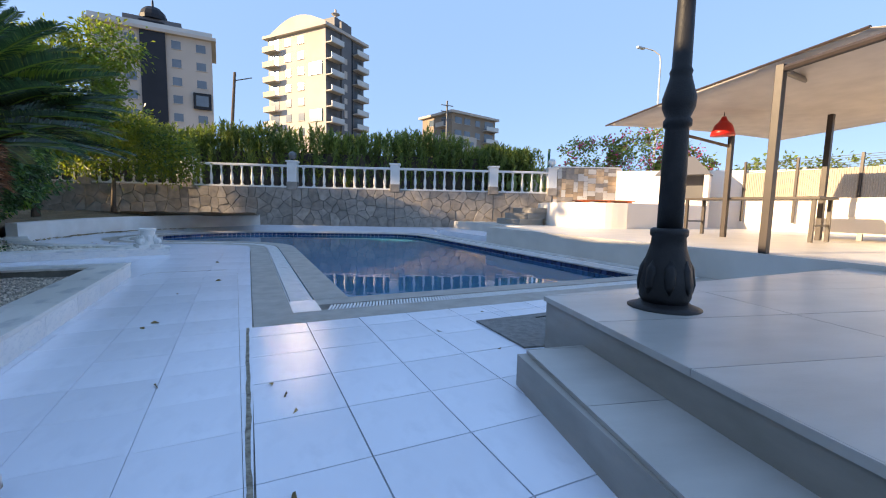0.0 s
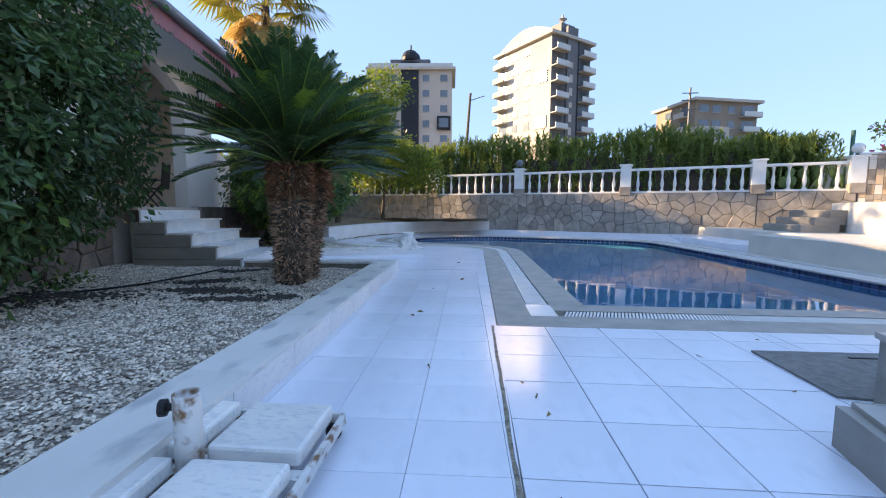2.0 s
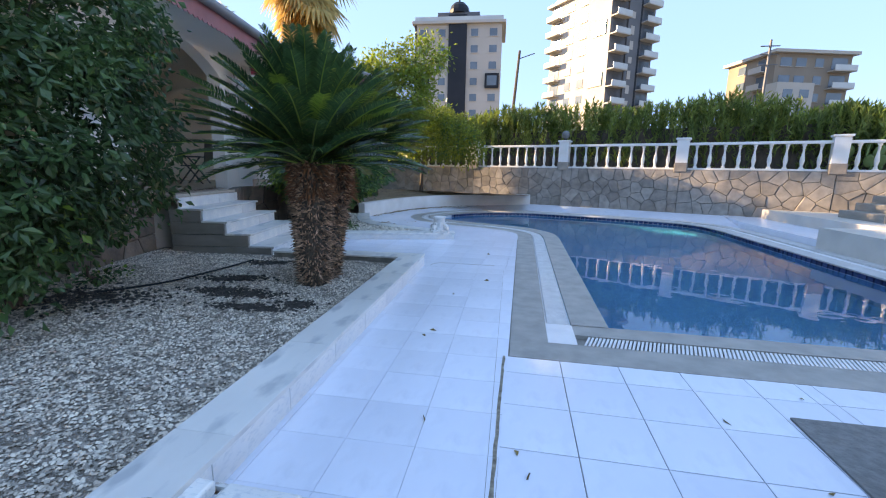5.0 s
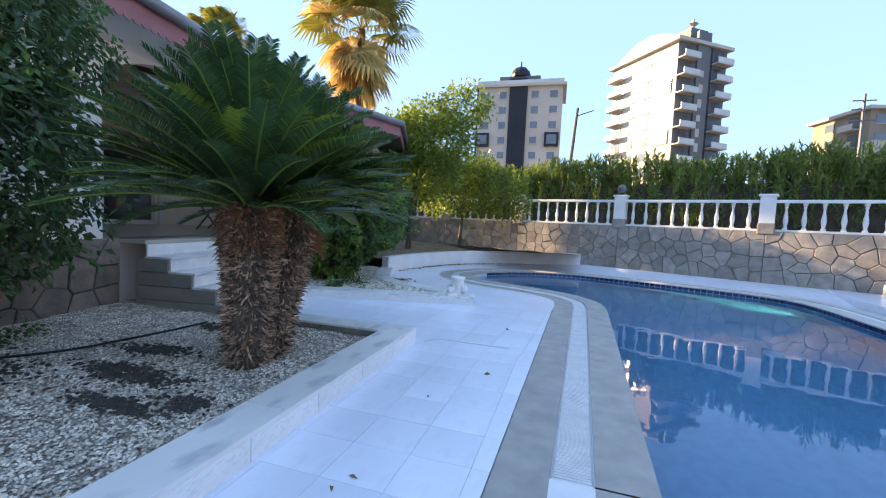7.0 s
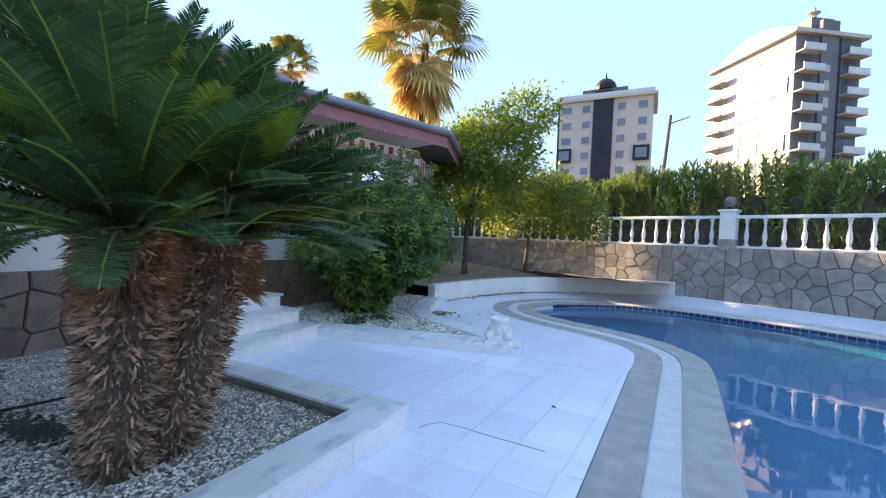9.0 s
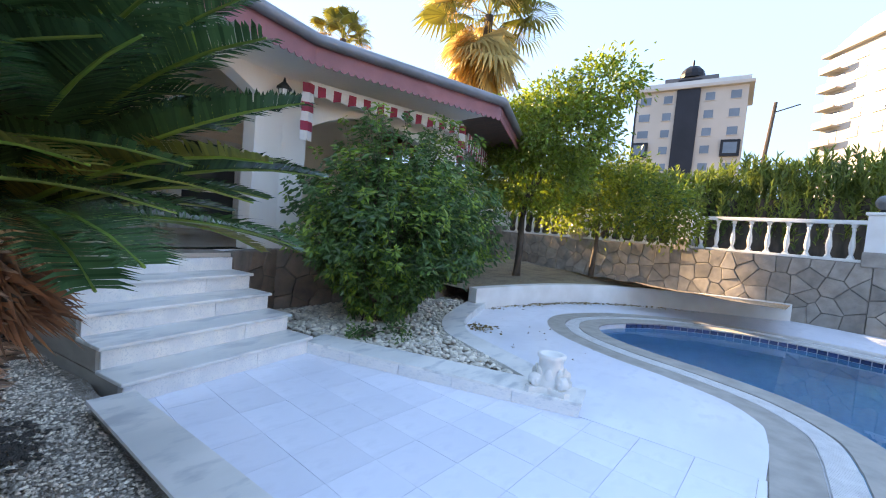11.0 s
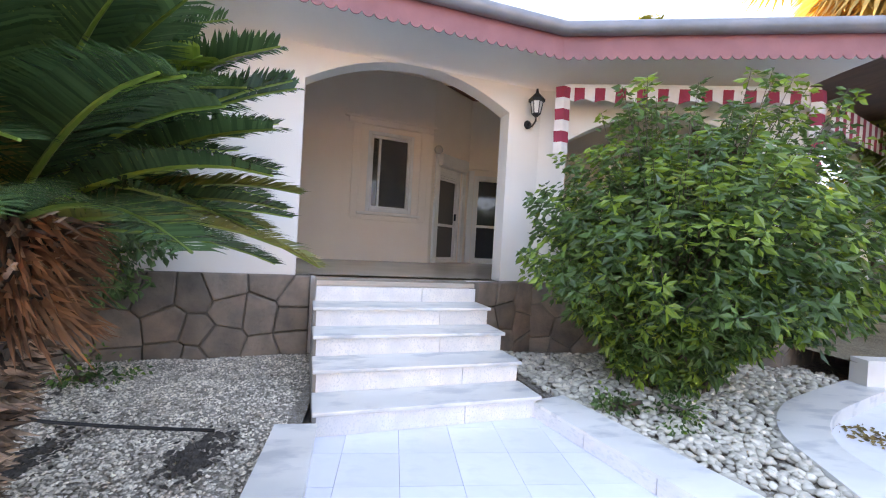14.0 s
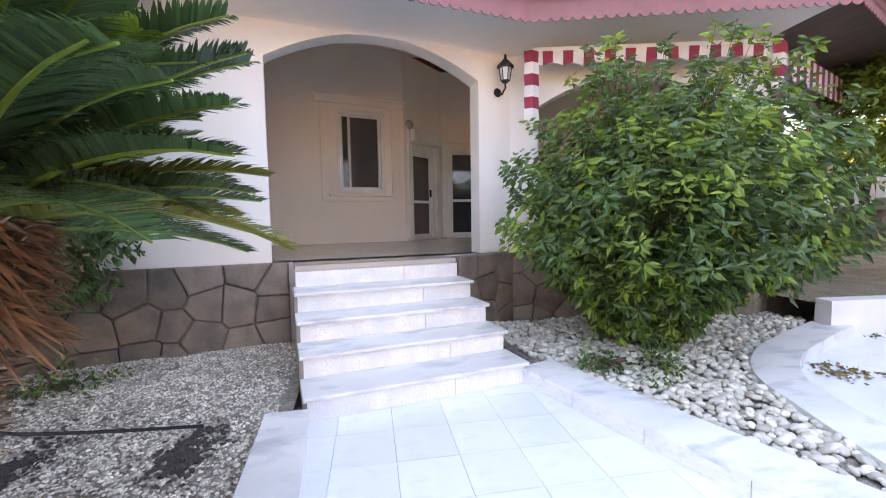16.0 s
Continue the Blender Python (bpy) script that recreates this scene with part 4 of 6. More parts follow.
def sago(loc, heads, label, seed):
    """Cycad: scaly trunks, each with a crown of stiff feather fronds."""
    rng = np.random.default_rng(seed)
    ob = thing("sago_palm", loc, label, "sago palm")
    for hx, hy, r, hgt, nf, flen, low, reach in heads:
        b = lathe(bmesh.new(), [(r * 0.78, -0.05), (r * 0.8, 0.1), (r * 0.92, 0.4), (r, 0.8 * hgt), (r * 1.02, 0.9 * hgt), (r * 0.7, hgt)], 20, Matrix.Translation((hx, hy, 0)))
        lx, ly = hx * 0.7, hy * 0.62
        for v in b.verts:
            v.co.x -= lx * (1 - v.co.z / hgt)
            v.co.y -= ly * (1 - v.co.z / hgt)
        tr = part("trunk", b, M["bark"], ob, "", True)
        V, F = [], []
        rows_ = int(hgt / 0.026)
        for i in range(rows_):
            z = 0.03 + hgt * i / rows_
            rr = r * (0.8 + 0.22 * min(1, z / (0.7 * hgt)))
            m = int(2 * math.pi * rr / 0.03)
            for k in range(m):
                a = 2 * math.pi * (k + 0.5 * (i % 2)) / m + rng.normal(0, 0.05)
                c, s = math.cos(a), math.sin(a)
                L, wd = rng.uniform(0.045, 0.1), rng.uniform(0.005, 0.0115)
                base = np.array([hx - lx * (1 - z / hgt) + c * rr * 0.95, hy - ly * (1 - z / hgt) + s * rr * 0.95, z])
                outd = np.array([c + rng.normal(0, 0.3), s + rng.normal(0, 0.3), rng.uniform(-0.45, 0.65)])
                outd /= np.linalg.norm(outd)
                sd = np.array([-s, c, 0]) * wd
                o = len(V)
                V += [base - sd, base + sd, base + np.array([0, 0, 0.025]), base + outd * L + sd * 0.5, base + outd * L - sd * 0.5]
                F += [(o, o + 1, o + 3, o + 4), (o + 1, o + 2, o + 3), (o + 2, o, o + 4), (o + 2, o + 4, o + 3)]
        me = data_mesh("scale_coat", [tuple(v) for v in V], F, M["sago_bark"])
        sc = new("scale_coat", me)
        sc.parent = tr
        sc["kind"] = "stuff"
        green, young, yellow = [], [], []
        rb = bmesh.new()
        for i in range(nf):
            u = (i + 0.5) / nf
            az = i * 2.39996 + rng.normal(0, 0.12)
            elev = radians(86 - low * u ** 1.5) + rng.normal(0, 0.06)
            pale = 0.16 < u < 0.6 and rng.random() < 0.5
            ln = flen * rng.uniform(0.88, 1.08) * (0.8 + 0.2 * u) * (0.84 if pale else 1.0) * (1.08 - 0.24 * u) * (1 - reach * max(0.0, math.cos(az - 2.0)))
            org = (hx + 0.12 * r * math.cos(az), hy + 0.12 * r * math.sin(az), hgt - 0.02)
            pts, v, f = frond(rng, org, az, elev, ln, rng.uniform(0.45, 0.85), 96, 0.2 if pale else 0.19, 0.0082, 0.35 if pale else 0.6)
            tube(rb, [Vector(p) for p in pts[::2]], [0.012, 0.011, 0.010, 0.009, 0.008, 0.006, 0.005, 0.003], 5)
            (yellow if u > 0.8 and math.sin(az) > 0.35 and rng.random() < 0.2 else young if pale else green).append((v, f))
        def join(ls):
            vs, fs, o = [], [], 0
            for v, f in ls:
                vs.append(v)
                fs.append(f + o)
                o += len(v)
            return np.concatenate(vs), np.concatenate(fs)
        for nm, ls, mt in (("fronds", green, "sago_leaf"), ("young_fronds", young, "sago_young"), ("yellow_fronds", yellow, "sago_yellow")):
            if ls:
                leaf_object(nm, [join(ls)], M[mt], ob)
        part("rachis", rb, M["sago_young"], ob)
        # dry hanging frond bases under the crown
        V, F = [], []
        for i in range(800):
            a, z = rng.uniform(0, 2 * math.pi), hgt + rng.uniform(-0.34, 0.03)
            c, s = math.cos(a), math.sin(a)
            L, wd = rng.uniform(0.06, 0.2), 0.011
            base = np.array([hx + c * r * 0.9, hy + s * r * 0.9, z])
            tip = base + np.array([c * 0.75, s * 0.75, rng.uniform(-0.9, 0.1)]) * L
            sd = np.array([-s, c, 0]) * wd
            o = len(V)
            V += [base - sd, base + sd, base + (0, 0, 0.02), tip]
            F += [(o, o + 1, o + 3), (o + 1, o + 2, o + 3), (o + 2, o, o + 3)]
        part_me = data_mesh("dry_skirt", [tuple(v) for v in V], F, M["dry_frond"])
        db = new("dry_skirt", part_me)
        db.parent = ob
        db["kind"] = "stuff"
    return ob


def fan_palm(loc, hgt, crown, nf, label, seed, r=0.22, skirt=26):
    """Fan palm: tall trunk, round crown of pleated fan leaves, dry skirt below."""
    rng = np.random.default_rng(seed)
    ob = thing("fan_palm", loc, label, "palm tree")
    part("trunk", tube(bmesh.new(), [(0, 0, 0), (0.05, 0, hgt * 0.4), (0, 0.05, hgt * 0.8), (0, 0, hgt)], [r * 1.3, r, r * 0.95, r * 0.8], 12), M["bark"], ob, "", True)
    sets = {"palm_leaf": [], "palm_dry": []}
    for i in range(nf + skirt):
        dry = i >= nf
        u = (i + 0.5) / nf if not dry else rng.uniform(0, 1)
        az = i * 2.39996 + rng.normal(0, 0.15)
        el = radians(82 - 92 * u) if not dry else radians(rng.uniform(-80, -25))
        h = np.array([math.cos(az), math.sin(az), 0])
        d = h * math.cos(el) + np.array([0, 0, math.sin(el)])
        pet = crown * (0.52 if not dry else 0.32) * rng.uniform(0.85, 1.1)
        c = np.array([0, 0, hgt - (rng.uniform(0, 1.2) if dry else 0)]) + d * pet
        sd = np.cross(h, (0, 0, 1.0))
        up = np.cross(sd, d)
        V, F = [], []
        V += [np.array([0, 0, hgt]) - sd * 0.02, np.array([0, 0, hgt]) + sd * 0.02, c + sd * 0.015, c - sd * 0.015]
        F += [(0, 1, 2), (0, 2, 3)]
        R = crown * 0.42 * rng.uniform(0.85, 1.1)
        m = 26
        for k in range(m):
            a = (k / (m - 1) - 0.5) * radians(250)
            q = d * math.cos(a) + sd * math.sin(a)
            q2 = -d * math.sin(a) + sd * math.cos(a)
            o = len(V)
            dr = np.array([0, 0, -0.32]) * R * rng.uniform(0.6, 1.3)
            V += [c, c + q * R * 0.62 - q2 * R * 0.045 + up * 0.02, c + q * R * 0.62 + q2 * R * 0.045 - up * 0.02, c + q * R * 0.98 + dr]
            F += [(o, o + 1, o + 2), (o + 1, o + 3, o + 2)]
        sets["palm_dry" if dry or (u > 0.8 and rng.random() < 0.5) else "palm_leaf"].append((np.array(V), np.array(F)))
    for mt, ls in sets.items():
        vs, fs, o = [], [], 0
        for v, f in ls:
            vs.append(v)
            fs.append(f + o)
            o += len(v)
        leaf_object("leaves" if mt == "palm_leaf" else "dry_leaves", [(np.concatenate(vs), np.concatenate(fs))], M[mt], ob)
    return ob


# ---- planting ----
sago((-2.17, 4.71, 0.06), [(0.0, 0.0, 0.185, 1.32, 150, 1.5, 76, 0.0), (0.02, 0.56, 0.175, 1.3, 180, 1.38, 77, 0.24)], "two-trunked sago palm with dark stiff fronds in the gravel bed", 3)
shoot_bush((-4.3, 9.25, 0.05), "dense green flowering shrub growing out of the pebble bed", 5)
# leaf colour here carries the shade this bush stands in
bush("leafy_bush", (-4.3, 3.3, 0.05), [((0, 0, 1.6), (1.3, 1.5, 1.2)), ((0.2, -0.6, 1.1), (1.1, 1.2, 0.9)), ((0.0, 0.3, 2.7), (1.1, 1.3, 0.9)), ((0.3, -1.2, 2.3), (1.0, 1.1, 1.1))], 11000, 0.085, ("bush_leaf_shade", "bush_young"), "tall green shrub overhanging the gravel bed, leaves darkened for shade", "bush", 6, 0.05, tufts=2600)
tree("citrus_tree", (-4.85, 14.2, 0.4), [(0, 0, -0.1), (0.03, 0, 0.7), (-0.03, 0.1, 1.5)], [(0.5, 0.3, 2.8), (-0.6, 0.2, 3.0), (0.2, -0.6, 2.6), (0.6, 0.5, 4.0), (1.3, 0.4, 4.6)], [((0.1, 0.1, 2.5), (1.4, 1.3, 0.9)), ((0.5, 0.4, 3.5), (1.4, 1.3, 0.9)), ((1.5, 0.5, 4.6), (0.8, 0.7, 0.5)), ((-0.6, 0.2, 3.4), (1.1, 1.0, 0.9)), ((0.3, 0.6, 4.3), (0.8, 0.8, 0.6))], 13000, 0.13, ("citrus_leaf", "bush_young"), "citrus tree with light green sunlit crown in the soil bed", "tree", 8, young=0.45)
tree("citrus_tree", (-3.75, 16.35, 0.48), [(0, 0, -0.1), (0.02, 0, 0.5), (0.05, 0.05, 1.1)], [(0.7, 0.2, 1.9), (-0.6, 0.1, 2.0), (0.1, -0.5, 2.2), (1.1, 0, 1.7)], [((0.2, 0, 2.0), (1.5, 1.1, 0.8)), ((1.3, 0.1, 1.9), (1.1, 0.8, 0.75)), ((-0.6, 0, 2.6), (1.0, 1.0, 0.8)), ((0.6, 0, 2.8), (0.6, 0.6, 0.4)), ((1.9, 0.2, 1.5), (0.5, 0.5, 0.4)), ((-0.9, 0, 1.6), (0.6, 0.6, 0.4))], 9000, 0.12, ("citrus_leaf", "bush_leaf"), "small spreading citrus tree with leaning trunk", "tree", 9, 0.07)
fan_palm((-9.4, 18.6, 0), 9.7, 3.3, 34, "tall fan palm with golden dry skirt behind the house", 11, skirt=24)
fan_palm((-13.5, 15.0, 0), 8.2, 1.5, 22, "distant fan palm above the roof", 12, 0.15, 14)
fan_palm((-18.0, 24.0, 0), 9.4, 1.7, 22, "distant fan palm above the roof", 13, 0.15, 14)


def hedge():
    """Oleander hedge behind the wall: upright sprays of long narrow leaves."""
    rng = np.random.default_rng(21)
    ob = thing("oleander_hedge", (0, 0, 0), "dense green oleander hedge behind the balustrade", "hedge", "", "stuff")
    P, N = [], []
    line = [(-14, 20.8), (-8.3, 20.2), (-4.8, 19.6), (-1.5, 18.9), (2.0, 17.8), (5.6, 16.5), (9.1, 15.2), (10.6, 14.6)]
    for i in range(2600):
        s = rng.uniform(0, len(line) - 1.001)
        k = int(s)
        x = line[k][0] + (line[k + 1][0] - line[k][0]) * (s - k) + rng.normal(0, 0.2)
        y = line[k][1] + (line[k + 1][1] - line[k][1]) * (s - k) + rng.normal(0, 0.45)
        top = 3.55 + 0.35 * noise.noise((x * 0.7, 0, 5)) + 0.3 * rng.random() - (0.5 if x > 8 else 0)
        z0 = rng.uniform(0.6, 0.9) * top if rng.random() < 0.6 else rng.uniform(0.4, 0.7) * top
        lean = rng.normal(0, 0.12, 2)
        m = 26
        zz = np.linspace(z0, min(top, z0 + 0.9), m)
        q = np.stack([x + lean[0] * (zz - z0), y + lean[1] * (zz - z0), zz], 1)
        P.append(q)
        N.append(np.tile([lean[0], lean[1], 0.9], (m, 1)))
    P, N = np.concatenate(P), np.concatenate(N)
    leaf_object("foliage", [leaf_faces(rng, P, N, 0.2, 0.2, -0.2, 0.55)], [M["hedge_leaf"]], ob)
    # solid dark slab in place of the shade between the leaves
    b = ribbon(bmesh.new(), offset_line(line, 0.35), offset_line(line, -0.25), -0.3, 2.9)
    part("dark_inside", b, M["bark"], ob, "solid dark slab standing in for the shade inside the hedge")


hedge()

# ---- lamp post on the deck ----
lamp = thing("lamp_post", (2.17, 1.80, 0.33), "black cast-iron lamp post standing on the deck", "lamp post")
part("foot", lathe(bmesh.new(), [(0.19, 0), (0.195, 0.02), (0.15, 0.035), (0.13, 0.05)], 28), M["black_iron"], lamp, "", True)
part("base", lathe(bmesh.new(), [(0.115, 0.04), (0.135, 0.08), (0.14, 0.16), (0.125, 0.26), (0.095, 0.36), (0.088, 0.42), (0.098, 0.43), (0.098, 0.46), (0.085, 0.47)], 24), M["black_iron"], lamp, "swelling leaf-patterned base", True)
leafb = bmesh.new()
for k in range(8):
    a = 2 * math.pi * k / 8
    m = Matrix.Rotation(a, 4, "Z") @ Matrix.Translation((0.128, 0, 0.2)) @ Matrix.Rotation(radians(-8), 4, "Y")
    bmesh.ops.create_icosphere(leafb, subdivisions=1, radius=1, matrix=m @ Matrix.Diagonal((0.02, 0.035, 0.1, 1)))
part("leaf_relief", leafb, M["black_iron"], lamp, "", True)
part("shaft", lathe(bmesh.new(), [(0.066, 0.46), (0.065, 0.8), (0.060, 1.0), (0.058, 1.02), (0.072, 1.03), (0.072, 1.06), (0.061, 1.075), (0.083, 1.13), (0.085, 1.18), (0.060, 1.27), (0.053, 1.3), (0.058, 1.32), (0.049, 1.34), (0.043, 1.8), (0.043, 1.82), (0.053, 1.83), (0.053, 1.86), (0.043, 1.88), (0.053, 1.96), (0.043, 2.02), (0.036, 2.05), (0.034, 2.7), (0.051, 2.72), (0.051, 2.76), (0.025, 2.8)], 24), M["black_iron"], lamp, "", True)
head = part("lantern", lathe(bmesh.new(), [(0.05, 2.8), (0.12, 2.86), (0.17, 3.1), (0.19, 3.12), (0.05, 3.25), (0.02, 3.32)], 6), M["black_iron"], lamp)

# ---- rubber mat ----
mt = thing("floor_mat", (0, 0, 0.001), "grey textured rubber mat on the tiles", "mat")
part("sheet", prism(bmesh.new(), [(1.6, 2.33), (1.62, 2.98), (2.5, 2.99), (2.5, 2.3), (1.76, 2.3)], 0, 0.012), M["mat_rubber"], mt)
part("drain_slot", newbox((2.2, 2.88, 0.014), (0.16, 0.018, 0.006)), M["black_iron"], mt)

# ---- parasol base with four marble weights ----
pu = thing("parasol_base", (-1.03, 1.44, 0.0), "parasol base with four marble weights on a wheeled steel frame", "parasol base", "", "", 0)
fr = bmesh.new()
box(fr, (0, 0, 0.065), (0.74, 0.05, 0.03))
box(fr, (0, 0, 0.065), (0.05, 0.74, 0.03))
for sx, sy, lx, ly in ((0, 0.37, 0.74, 0.02), (0, -0.37, 0.74, 0.02), (0.37, 0, 0.02, 0.74), (-0.37, 0, 0.02, 0.74)):
    box(fr, (sx, sy, 0.07), (lx, ly, 0.04))
part("frame", fr, M["rusty"], pu, "white painted steel frame")
for sx in (-1, 1):
    for sy in (-1, 1):
        part("weight", newbox((sx * 0.185, sy * 0.185, 0.112), (0.31, 0.31, 0.06), 0.012), M["marble"], pu, "grey-veined marble weight")
        w = part("wheel", lathe(bmesh.new(), [(0.028, -0.012), (0.032, -0.006), (0.032, 0.006), (0.028, 0.012)], 14, pose(sx * 0.34, sy * 0.34, 0.032, 90, 0, 0)), M["black_iron"], pu, "small black castor")
sl = bmesh.new()
lathe(sl, [(0.04, 0.07), (0.04, 0.33), (0.034, 0.33), (0.034, 0.12)], 20)
part("sleeve", sl, M["rusty"], pu, "white sleeve with rusty rim", True)
part("knob", lathe(bmesh.new(), [(0.012, 0.035), (0.012, 0.05), (0.026, 0.055), (0.026, 0.075)], 12, pose(0, 0, 0.29, 0, -90, 20)), M["black_iron"], pu)

# ---- capital-shaped urn ----
urn = thing("column_capital", (-1.5, 8.62, 0.124), "white carved column capital used as a planter on the kerb", "column capital", "", "", 17)
part("body", lathe(bmesh.new(), [(0.13, 0.0), (0.135, 0.05), (0.12, 0.12), (0.105, 0.2), (0.105, 0.27), (0.125, 0.285), (0.125, 0.31), (0.1, 0.315), (0.085, 0.3), (0.07, 0.27)], 24), M["white_paint"], urn, "", True)
ab = bmesh.new()
pts = []
for k in range(4):
    a0 = math.pi / 2 * k + math.pi / 4
    for t, r in ((-0.12, 0.24), (0.12, 0.24), (0.5, 0.16), (0.785, 0.135), (1.07, 0.16)):
        pts.append((r * math.cos(a0 + t), r * math.sin(a0 + t)))
prism(ab, pts, 0.0, 0.05)
part("abacus", ab, M["white_paint"], urn)
for k in range(4):
    a = 90 * k + 45
    vb = bmesh.new()
    m = pose(0, 0, 0, 0, 0, a) @ Matrix.Translation((0.16, 0, 0.1)) @ Matrix.Rotation(radians(90), 4, "X")
    lathe(vb, [(0.05, -0.035), (0.055, -0.03), (0.055, 0.03), (0.05, 0.035)], 16, m)
    lathe(vb, [(0.022, -0.045), (0.026, -0.04), (0.026, 0.04), (0.022, 0.045)], 12, m)
    part("volute", vb, M["white_paint"], urn, "", True)
for k in range(8):
    lb = bmesh.new()
    bmesh.ops.create_icosphere(lb, subdivisions=2, radius=1, matrix=pose(0, 0, 0, 0, 0, 45 * k) @ Matrix.Translation((0.115, 0, 0.14)) @ Matrix.Rotation(radians(10), 4, "Y") @ Matrix.Diagonal((0.018, 0.035, 0.075, 1)))
    part("acanthus_leaf", lb, M["white_paint"], urn, "", True)

# ---- wall lantern ----
wl_o = thing("wall_lantern", (*hl(0.76, 1.78), 2.89), "black iron wall lantern with glass panes on the house wall", "wall lantern", "", "", 9.5)
part("back_plate", lathe(bmesh.new(), [(0.05, 0), (0.055, 0.01), (0.03, 0.03)], 14, pose(0, 0, 0.02, 0, 90, 0)), M["black_iron"], wl_o)
part("arm", tube(bmesh.new(), [(0.02, 0, 0.02), (0.12, 0, -0.03), (0.2, 0, 0.02), (0.2, 0, 0.1)], 0.012, 8), M["black_iron"], wl_o, "", True)
cg = bmesh.new()
for k in range(6):
    a = math.pi / 3 * k
    tube(cg, [(0.2 + 0.05 * math.cos(a), 0.05 * math.sin(a), 0.1), (0.2 + 0.078 * math.cos(a), 0.078 * math.sin(a), 0.27)], 0.006, 5)
part("cage", cg, M["black_iron"], wl_o)
part("glass", lathe(bmesh.new(), [(0.045, 0.105), (0.07, 0.25)], 6, Matrix.Translation((0.2, 0, 0))), M["lamp_globe"], wl_o, "milky glass")
part("roof", lathe(bmesh.new(), [(0.1, 0.25), (0.1, 0.28), (0.04, 0.34), (0.02, 0.36), (0.012, 0.41)], 6, Matrix.Translation((0.2, 0, 0))), M["black_iron"], wl_o)
part("bottom_cup", lathe(bmesh.new(), [(0.02, 0.07), (0.055, 0.1), (0.055, 0.108)], 6, Matrix.Translation((0.2, 0, 0))), M["black_iron"], wl_o)

# ---- awning on the side wing ----
bo = Vector((bd.y, -bd.x))
aw0 = Vector(WA1) + bd * 0.22 + bo * 0.38
awn = thing("awning", (*aw0, 0), "red and white striped awning rolled in over the porch opening", "awning", "", "", math.degrees(math.atan2(bd.y, bd.x)))
part("cassette", newbox((1.4, 0.06, 3.28), (2.8, 0.14, 0.1), 0.02), M["white_pvc"], awn)
for k in range(24):
    sb2 = bmesh.new()
    x0, wdt = 0.117 * k, 0.117
    prof = [(x0, 3.27), (x0 + wdt, 3.27)]
    low = [(x0 + wdt * t, 3.10 + 0.035 * abs(math.cos(math.pi * (x0 + wdt * t) / 0.234))) for t in (1, 0.75, 0.5, 0.25, 0)]
    poly = prof + low
    f0 = [sb2.verts.new((x, -0.03 - 0.02 * math.sin(x * 9) * (3.27 - z) / 0.17, z)) for x, z in poly]
    f1 = [sb2.verts.new((v.co.x, v.co.y + 0.004, v.co.z)) for v in f0]
    sb2.faces.new(f0)
    sb2.faces.new(f1[::-1])
    for i in range(len(poly)):
        j = (i + 1) % len(poly)
        sb2.faces.new((f0[j], f0[i], f1[i], f1[j]))
    part("valance_strip", sb2, M["awning_red" if k % 2 else "awning_white"], awn)
for x0, n, dx in ((-0.03, 6, 0.02), (2.72, 8, 0.03)):
    for k in range(n):
        z1 = 3.27 - 0.13 * k
        fb = bmesh.new()
        pl = [(x0 - 0.07, -0.05, z1), (x0 + 0.02, -0.09, z1), (x0 + 0.1, -0.03, z1)]
        tp = [fb.verts.new(p) for p in pl]
        bt2 = [fb.verts.new((p[0] + dx * 0.4, p[1], p[2] - 0.13)) for p in pl]
        for i in range(2):
            fb.faces.new((tp[i], tp[i + 1], bt2[i + 1], bt2[i]))
        r = bmesh.ops.extrude_face_region(fb, geom=fb.faces[:])
        bmesh.ops.translate(fb, verts=[v for v in r["geom"] if isinstance(v, bmesh.types.BMVert)], vec=(0, 0.006, 0))
        bmesh.ops.recalc_face_normals(fb, faces=fb.faces)
        part("hanging_strip", fb, M["awning_red" if k % 2 == 0 else "awning_white"], awn)
part("folding_arm", tube(bmesh.new(), [(0.4, 0.1, 3.2), (1.0, 0.02, 3.12), (1.5, 0.1, 3.2)], 0.02, 8), M["white_pvc"], awn)
# second awning round the corner
co = Vector((cd.y, -cd.x))
aw2 = Vector(WB1) + cd * 0.15 + co * 0.3
awc = thing("awning", (*aw2, 0), "red and white striped awning on the far side of the wing", "awning", "", "", math.degrees(math.atan2(cd.y, cd.x)))
for k in range(20):
    sb2 = box(bmesh.new(), (0.06 + 0.117 * k, 0, 3.1), (0.117, 0.006, 0.34))
    part("valance_strip", sb2, M["awning_red" if k % 2 else "awning_white"], awc)


